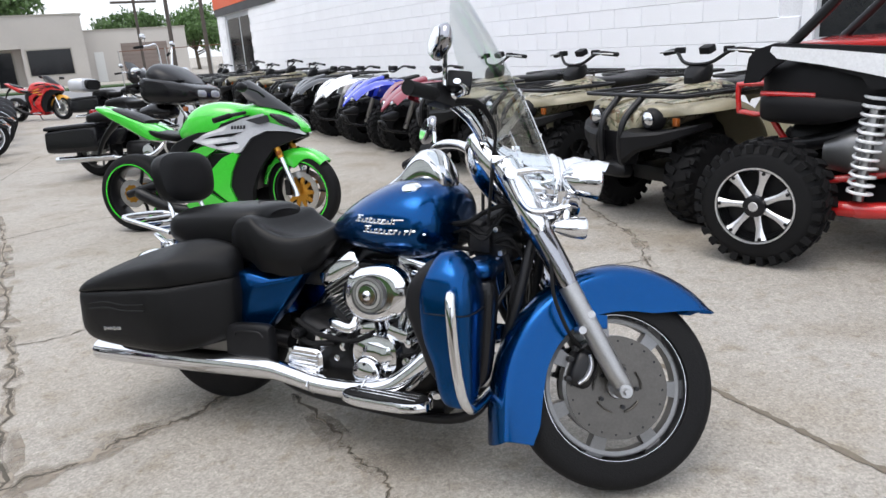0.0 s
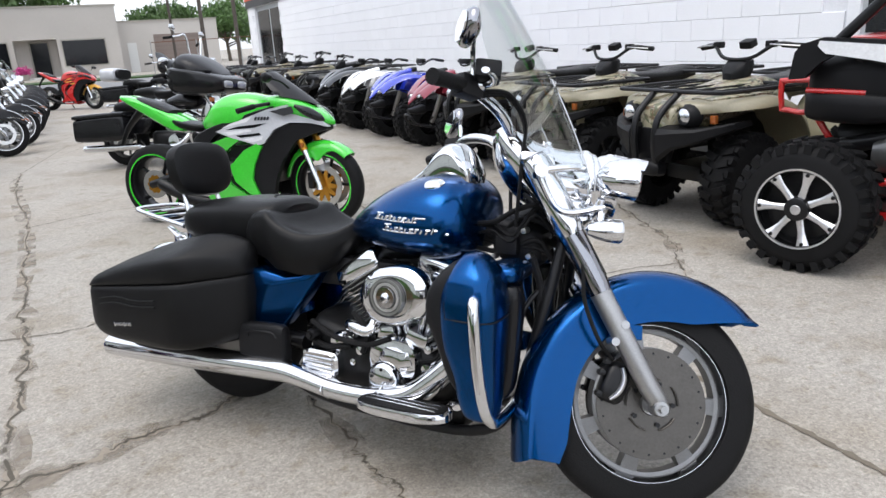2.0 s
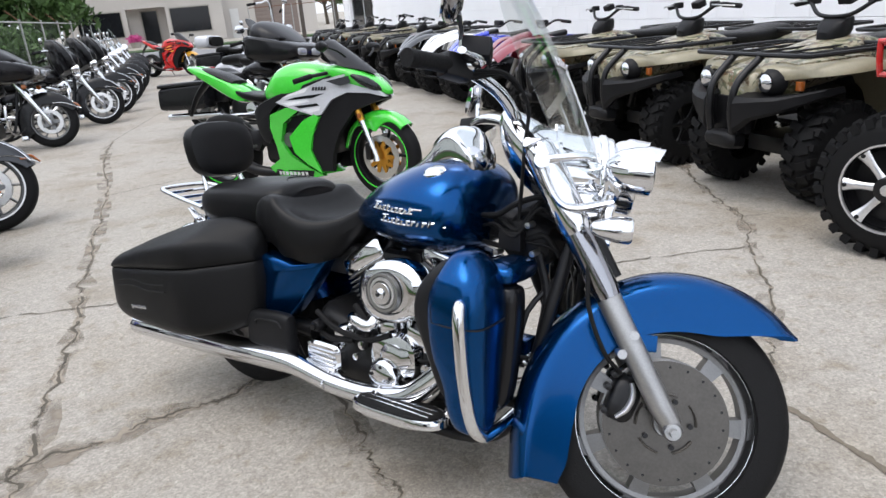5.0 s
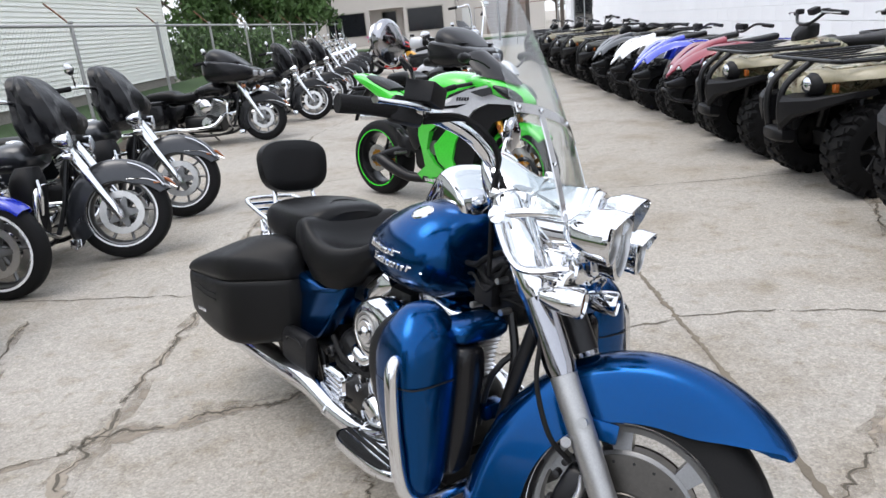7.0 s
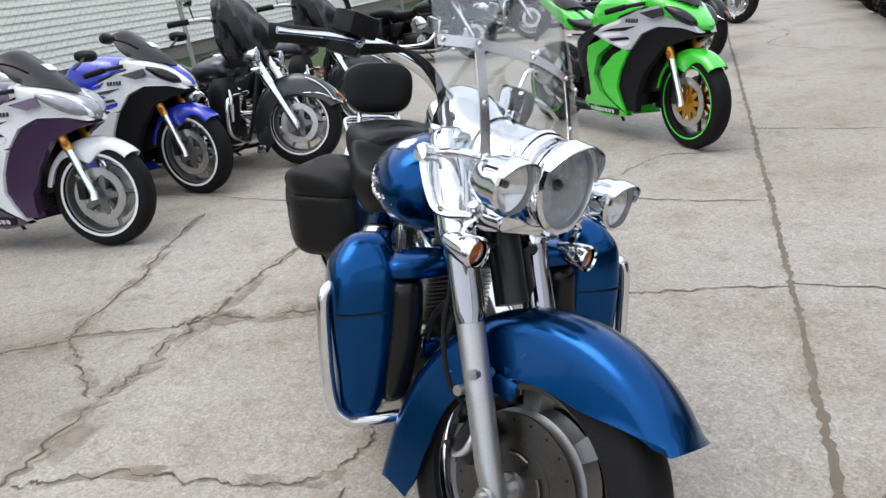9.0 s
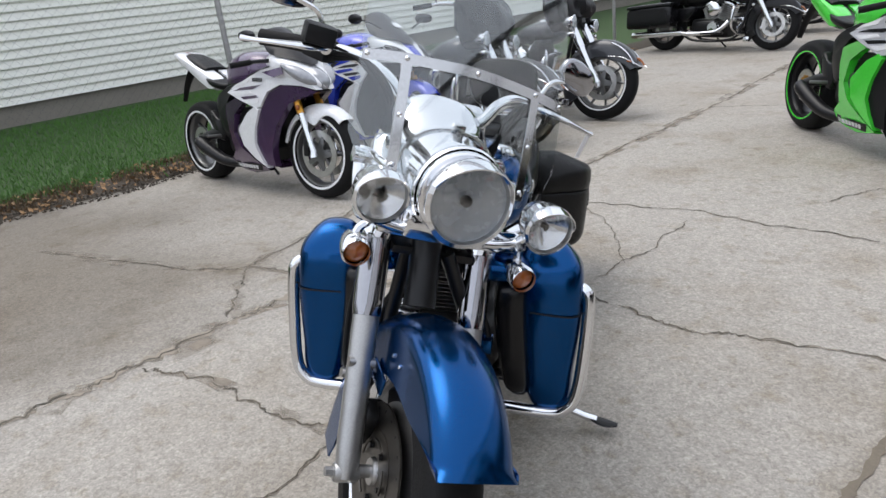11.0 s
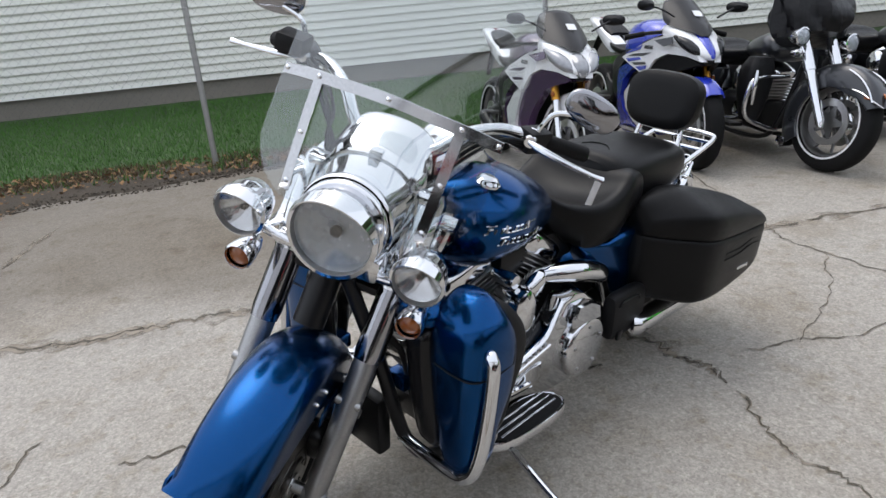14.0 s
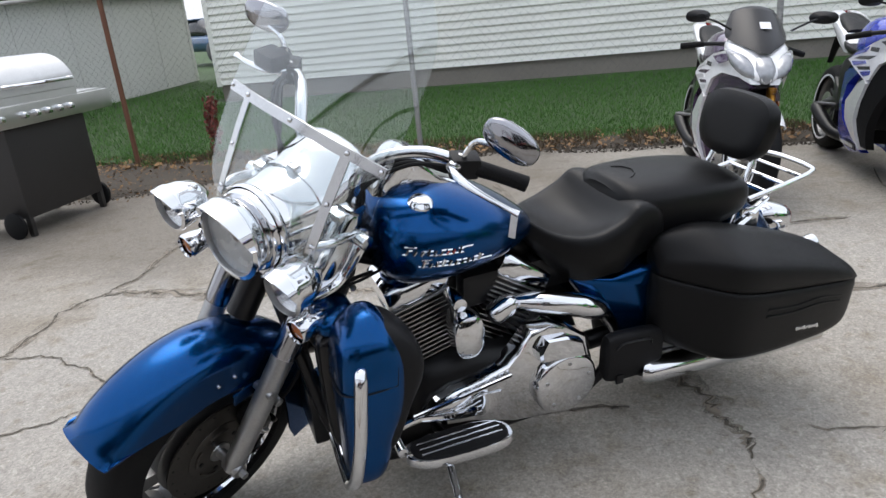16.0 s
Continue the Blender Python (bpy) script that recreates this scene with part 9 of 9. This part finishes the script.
def side_by_side(m):
    """The tail end of a red, white and black side-by-side: x towards its tail, from the middle of the rear axle's foot."""
    u = thing("side_by_side", "red white and black sport side-by-side buggy with knobbly tyres", "off-road buggy", m)
    for x, y in ((0, 0.62), (0, -0.62), (-2.1, 0.60), (-2.1, -0.60)):
        atv_wheel(u, x, y, 0.34, 0.29, "bright_alloy", 7, 0.0, "black wheel with bright machined spokes")
        s = 1 if y > 0 else -1
        d = 1 if x == 0 else -1
        a, b = Vector((x - d * 0.46, s * 0.44, 0.93)), Vector((x - d * 0.43, s * 0.50, 0.36))
        sh = part("shock", tube([a, b], 0.026, 10, 1), "brushed_steel", u, "coil-over shock")
        turns = []
        for k in range(100):
            w, t = k * 0.75, 0.06 + 0.9 * k / 99
            p = a.lerp(b, t)
            turns.append((p.x + 0.058 * math.cos(w), p.y + 0.058 * math.sin(w), p.z))
        part("spring", tube(turns, 0.009, 6, 2), "white_paint", sh, "white coil spring")
        part("reservoir", tube([(x - d * 0.50, s * 0.40, 0.86), (x - d * 0.50, s * 0.40, 0.70)], 0.03, 10, 1), "brushed_steel", sh)
        part("radius_rod", tube([(x - d * 0.75, s * 0.30, 0.52), (x - d * 0.10, s * 0.44, 0.41)], 0.022, 10, 1), "red_paint", u, "red suspension link")
        part("trailing_arm", tube([(x - d * 1.0, s * 0.42, 0.36), (x - d * 0.45, s * 0.46, 0.30), (x, s * 0.46, 0.32)], [0.04, 0.045, 0.03], 10, 3), "red_paint", u, "red trailing arm")
    part("axle", tube([(0, -0.5, 0.34), (0, 0.5, 0.34)], 0.025, 10, 1), "black_metal", u)
    part("chassis", join(slab(-2.5, -0.20, -0.30, 0.30, 0.26, 0.42, 0.02), slab(-1.75, -0.70, -0.62, 0.62, 0.30, 0.60, 0.03)), "black_plastic", u, "black chassis tub")
    part("engine", body([(-0.65, 0, 0.60, 0.26, 0.16, 0.20, 4), (-0.30, 0, 0.60, 0.30, 0.18, 0.20, 4), (0.0, 0, 0.58, 0.24, 0.14, 0.16, 4)], 2, 18), "engine_dark", u, "dark engine under the bed")
    part("airbox", body([(-0.52, 0.30, 0.60, 0.12, 0.10, 0.12, 2.6), (-0.36, 0.34, 0.60, 0.12, 0.12, 0.13, 2.6), (-0.22, 0.32, 0.58, 0.10, 0.08, 0.09, 2.6)], 3, 16), "wheel_alloy", u, "grey rounded engine cover")
    part("exhaust", tube([(-0.05, 0.30, 0.60), (-0.16, 0.34, 0.63), (-0.32, 0.37, 0.68), (-0.46, 0.36, 0.78), (-0.52, 0.30, 0.86)], 0.045, 14), "black_metal", u, "thick black intake hose")
    # cargo bed with its black box, red top and white flank bands
    part("bed", body([(0.12, 0, 0.90, 0.36, 0.10, 0.10, 5), (0.06, 0, 0.90, 0.46, 0.20, 0.12, 5), (-0.30, 0, 0.92, 0.48, 0.20, 0.14, 6), (-0.72, 0, 0.94, 0.48, 0.20, 0.14, 6)], 2, 24), "black_plastic", u, "black moulded cargo bed")
    part("bed_floor_red", slab(-0.80, -0.02, -0.46, 0.46, 1.125, 1.165, 0.012), "red_paint", u, "red bed liner edge")
    part("seat_bulkhead", moved(slab(-0.02, 0.02, -0.5, 0.5, 0, 0.32, 0.012), Matrix.Translation((-0.78, 0, 1.15)) @ pose(0, 0, 0, 0, -20, 0)), "red_paint", u, "red bulkhead panel")
    for s in (1, -1):
        side = [(0.15, 1.10), (0.12, 1.14), (0.02, 1.17), (-0.45, 1.135), (-1.0, 1.10), (-1.0, 0.92), (-0.62, 0.94), (-0.44, 0.93), (-0.40, 0.99), (-0.20, 1.05), (-0.04, 1.085), (0.02, 1.05), (0.10, 0.97), (0.17, 0.965)]
        sp = part("bed_side", plate(side, s * 0.48, s * 0.545), "black_plastic", u, "black bed side panel", 30)
        part("white_band", plate([(0.03, 1.155), (-0.25, 1.128), (-0.55, 1.09), (-1.0, 1.07), (-1.0, 0.965), (-0.56, 0.975), (-0.42, 1.01), (-0.22, 1.055), (0.0, 1.092), (0.04, 1.13)], s * 0.546, s * 0.556), "white_paint", sp, "white flank band", 30)
        part("tail_lamp", body([(0.10, s * 0.43, 1.04, 0.05, 0.06, 0.05, 3), (0.165, s * 0.43, 1.03, 0.055, 0.075, 0.06, 3), (0.18, s * 0.43, 1.02, 0.03, 0.04, 0.04, 3)], 2, 16), "tail_glass", u, "dark tail lamp")
        part("strut", tube([(-0.10, s * 0.45, 1.10), (-0.30, s * 0.46, 0.86)], 0.018, 8, 1), "black_metal", u)
        part("under_box", body([(0.12, s * 0.30, 0.84, 0.12, 0.06, 0.08, 4), (0.06, s * 0.32, 0.84, 0.16, 0.075, 0.10, 4), (-0.20, s * 0.34, 0.83, 0.16, 0.075, 0.10, 4), (-0.40, s * 0.34, 0.83, 0.14, 0.05, 0.05, 4)], 2, 18), "black_plastic", u, "black rear bumper box")
        part("bed_rail", tube([(0.10, s * 0.47, 0.905), (-0.18, s * 0.475, 0.895)], 0.014, 8, 1), "red_paint", u, "red bed rail")
        part("bumper", tube([(0.12, s * 0.24, 0.94), (0.29, s * 0.24, 0.935), (0.31, s * 0.24, 0.92), (0.30, s * 0.24, 0.79), (0.28, s * 0.24, 0.775), (0.12, s * 0.24, 0.77), (0.12, s * 0.24, 0.93)], 0.016, 8, 2), "red_paint", u, "red square bumper tube")
        part("bumper_stay", tube([(0.13, s * 0.24, 0.78), (0.06, s * 0.26, 0.68), (0.0, s * 0.26, 0.60)], 0.018, 8, 2), "red_paint", u, "red bumper stay")
        part("roll_cage", tube([(-0.04, s * 0.50, 1.15), (-0.22, s * 0.50, 1.34), (-0.40, s * 0.49, 1.55), (-0.60, s * 0.48, 1.70), (-1.50, s * 0.50, 1.70), (-1.90, s * 0.54, 1.20)], 0.027, 12), "black_metal", u, "black roll cage tube")
        part("door", dome([(-0.85, 1.02), (-1.70, 1.02), (-1.75, 0.58), (-0.90, 0.50)], 0.58, 0.66, s), "black_gloss", u, "black half door")
        part("seat", body([(-1.45, s * 0.28, 0.62, 0.20, 0.06, 0.10, 3), (-1.05, s * 0.28, 0.66, 0.22, 0.08, 0.10, 3), (-0.95, s * 0.28, 0.90, 0.20, 0.34, 0.25, 3), (-0.86, s * 0.28, 0.95, 0.18, 0.28, 0.25, 3)], 3, 18), "black_vinyl", u, "black bucket seat")
    part("bumper_bar", tube([(0.30, -0.24, 0.925), (0.30, 0.24, 0.925)], 0.016, 8, 1), "red_paint", u, "red bumper bar")
    part("cross_tube", tube([(-0.60, -0.48, 1.70), (-0.60, 0.48, 1.70)], 0.024, 8, 1), "black_metal", u)
    part("bonnet", body([(-1.75, 0, 0.95, 0.50, 0.08, 0.30, 4), (-2.2, 0, 0.90, 0.46, 0.08, 0.25, 4), (-2.6, 0, 0.78, 0.34, 0.06, 0.16, 4)], 3, 20), "black_gloss", u, "black bonnet")
    return u


mat("tail_glass", (0.03, 0.012, 0.03), 0.12, 0, 0.2, 10, coat=1.0)
# -- the row by the fence: noses point into the lot --


def spot(x, y, turn=0.0, lean=-6.0, z=0.0):
    """A place on the lot for a motorcycle: rear wheel's foot, heading and lean to its left."""
    return LOT @ pose(x, y, z, 0, 0, turn) @ pose(0, 0, 0, lean, 0, 0)


sportbike("white purple and blue sport motorcycle with white rims", spot(-3.00, 3.10, 4), "white_paint", "purple_paint", "white_paint", "white_paint", "white_paint", "white_paint", "gold_fork", "purple_paint", 8, "white_paint", "black_metal", "white_paint", True, "white_paint", "white_paint", "purple_paint", None, "purple_paint")
sportbike("blue and white sport motorcycle with gold forks", spot(-3.08, 4.06, 2), "white_paint", "sport_blue", "white_paint", "sport_blue", "sport_blue", "white_paint", "gold_fork", "sport_blue", -6, "white_paint", "black_metal", "white_paint", False, None, "white_paint", "charcoal_paint", "sport_blue")
cruiser("charcoal touring motorcycle with a black bag over its fairing", spot(-2.76, 4.78, 0), "charcoal_paint", "batwing", True, True, True, 10, False, True)
cruiser("charcoal touring motorcycle, its fairing wrapped in a black bag", spot(-2.72, 5.82, 0), "charcoal_paint", "batwing", True, True, True, 10, False, True)
cruiser("gloss black touring motorcycle with a shark-nose fairing", spot(-2.94, 10.08, -6), "black_gloss", "shark", True, False, False, 6)
row = [cruiser("black touring motorcycle with a covered fairing in the far row", spot(-2.55, 11.75), "black_gloss", "batwing", True, True, True, 8),
       cruiser("black cruiser with a clear windshield and chrome trim", spot(-2.42, 15.9), "black_gloss", "screen", False, False, True, 8),
       cruiser("black cruiser with bare chrome handlebar in the far row", spot(-2.42, 17.2), "black_gloss", "bare", False, False, True, 8)]
copy_thing(row[0], spot(-2.45, 13.05))
copy_thing(row[0], spot(-2.42, 14.6))
copy_thing(row[1], spot(-2.50, 18.5))
copy_thing(row[2], spot(-2.50, 19.8))
copy_thing(row[1], spot(-2.55, 21.2))
copy_thing(row[2], spot(-2.70, 22.8))

# -- the bikes in the middle of the lot --
sportbike("bright green silver and black sport motorcycle with gold discs", spot(0.50, 5.95, -43.5, -5), "green_paint", "green_paint", "silver_paint", "white_paint", "green_paint", "green_paint", "gold_fork", "green_paint", -8, "green_paint", "black_metal", "white_paint", False, "green_paint")
cruiser("gloss black bagger with shark-nose fairing behind the green bike", spot(0.45, 9.40, -44), "black_gloss", "shark", True, False, False, -6, group="motorcycles in the middle")
cruiser("silver and black cruiser with tall handlebars", spot(0.9, 12.6, -44), "silver_paint", "bare", False, False, False, 5, False, False, "high", group="motorcycles in the middle")
cruiser("black touring motorcycle with a silver top box", spot(1.0, 17.2, -44), "black_gloss", "batwing", True, False, False, 5, True, group="motorcycles in the middle")
sportbike("red and yellow sport motorcycle near the street", spot(-0.65, 21.6, -44), "red_paint", "red_paint", "red_paint", "yellow_paint", "yellow_paint", "", "black_metal", "red_paint", 0, "red_paint", "black_metal", "white_paint")

# -- quads along the white wall, noses out --


def nose_out(x, y, turn=180.0):
    return LOT @ pose(x, y, 0, 0, 0, turn)


q1 = utility_atv("camouflage utility quad with black racks and brush guard", nose_out(3.72, 3.57, 181))
q1.scale = (1.06, 1.06, 1.06)
copy_thing(q1, nose_out(3.72, 4.93, 180))
copy_thing(q1, nose_out(3.76, 6.27, 179))
sport_quad("dark red sport quad with pointed nose", nose_out(3.80, 7.50), "maroon_paint")
sport_quad("blue sport quad with pointed nose", nose_out(3.80, 8.70), "sport_blue")
sport_quad("white and black sport quad", nose_out(3.82, 9.85), "white_paint")
sport_quad("dark grey sport quad", nose_out(3.82, 10.95), "charcoal_paint")
q4 = utility_atv("dark olive utility quad with black racks", nose_out(3.9, 12.3), "dark_olive", "dark_olive")
copy_thing(q1, nose_out(3.9, 13.6, 180))
copy_thing(q4, nose_out(3.9, 15.0, 180))
copy_thing(q1, nose_out(3.95, 16.4, 180))
copy_thing(q4, nose_out(3.95, 17.8, 180))
copy_thing(q4, nose_out(3.95, 19.3, 180))
copy_thing(q4, nose_out(4.2, 21.0, 180))
side_by_side(LOT @ pose(3.92, 2.62, 0, 0, 0, 108))

# -- stainless grill on its cart by the fence --
mat("stainless", (0.55, 0.55, 0.54), 0.3, 1.0, 0.1, 8, 0.04, 160)
mat("grill_black", (0.02, 0.018, 0.017), 0.5, 0.2, 0.25, 8, 0.1, 120)
grill = thing("gas_grill", "stainless gas grill with knobs on a black cart", "grill", LOT @ pose(-1.74, -1.60, 0, 0, 0, 180) @ Matrix.Diagonal((0.94, 1.0, 1.11, 1.0)))
part("cart", slab(-0.42, 0.42, -0.02, 0.48, 0.12, 0.70, 0.01), "grill_black", grill, "black cart cabinet")
for x in (-0.40, 0.40):
    for y in (0.0, 0.46):
        part("leg", slab(x - 0.02, x + 0.02, y - 0.02, y + 0.02, 0.0, 0.14, 0.004), "grill_black", grill)
part("control_panel", moved(slab(-0.70, 0.70, -0.10, -0.02, 0.70, 0.83, 0.008), pose(0, 0, 0, 0, 0, 0)), "stainless", grill, "brushed control panel")
for k, x in enumerate((-0.52, -0.30, -0.18, -0.06, 0.06, 0.18)):
    part("knob", at(lathe([(0.0, -0.045), (0.018, -0.043), (0.022, -0.02), (0.026, -0.004), (0.026, 0)], 16), x, -0.10, 0.765), "chrome", grill, "round control knob")
part("firebox", slab(-0.42, 0.42, -0.02, 0.50, 0.72, 0.88, 0.012), "stainless", grill)
lid = part("lid", moved(rings([[(x, 0.24 + 0.27 * math.cos(a), 0.88 + 0.24 * math.sin(a)) for a in [math.pi * k / 14 for k in range(15)]] for x in (-0.42, -0.41, 0.41, 0.42)]), pose(0, 0, 0)), "stainless", grill, "rounded stainless lid")
part("handle", tube([(-0.32, -0.03, 0.94), (-0.32, -0.075, 0.94), (0.32, -0.075, 0.94), (0.32, -0.03, 0.94)], 0.012, 8, 2), "chrome", lid)
for s in (1, -1):
    part("side_shelf", slab(s * 0.56 - 0.14, s * 0.56 + 0.14, -0.02, 0.48, 0.81, 0.84, 0.006), "stainless", grill)
    part("caster", at(lathe([(0.0, 0.022), (0.07, 0.022), (0.088, 0.012), (0.088, -0.012), (0.07, -0.022), (0.0, -0.022)], 20, "x"), s * 0.48, 0.06, 0.088), "rubber", grill, "black caster wheel")
part("scraper", tube([(-0.50, 0.1, 0.85), (-0.66, 0.02, 0.855)], 0.010, 6, 1), "red_paint", grill, "red handled tool on the shelf")

# red-leaved shrub at the fence
shrub = thing("shrub", "small dry red-leaved shrub at the fence", "shrub", LOT @ pose(-3.9, -1.55, 0))
part("stem", tube([(0, 0, 0), (0.02, 0.01, 0.3), (0, 0.03, 0.62)], [0.012, 0.008, 0.003], 6), "bark", shrub)
part("leaves", join(foliage((0, 0, 0.34), (0.10, 0.10, 0.34), 320, 0.03, 77), foliage((0.04, 0.05, 0.55), (0.08, 0.08, 0.16), 120, 0.028, 78)), "red_leaf", shrub, "", 0)
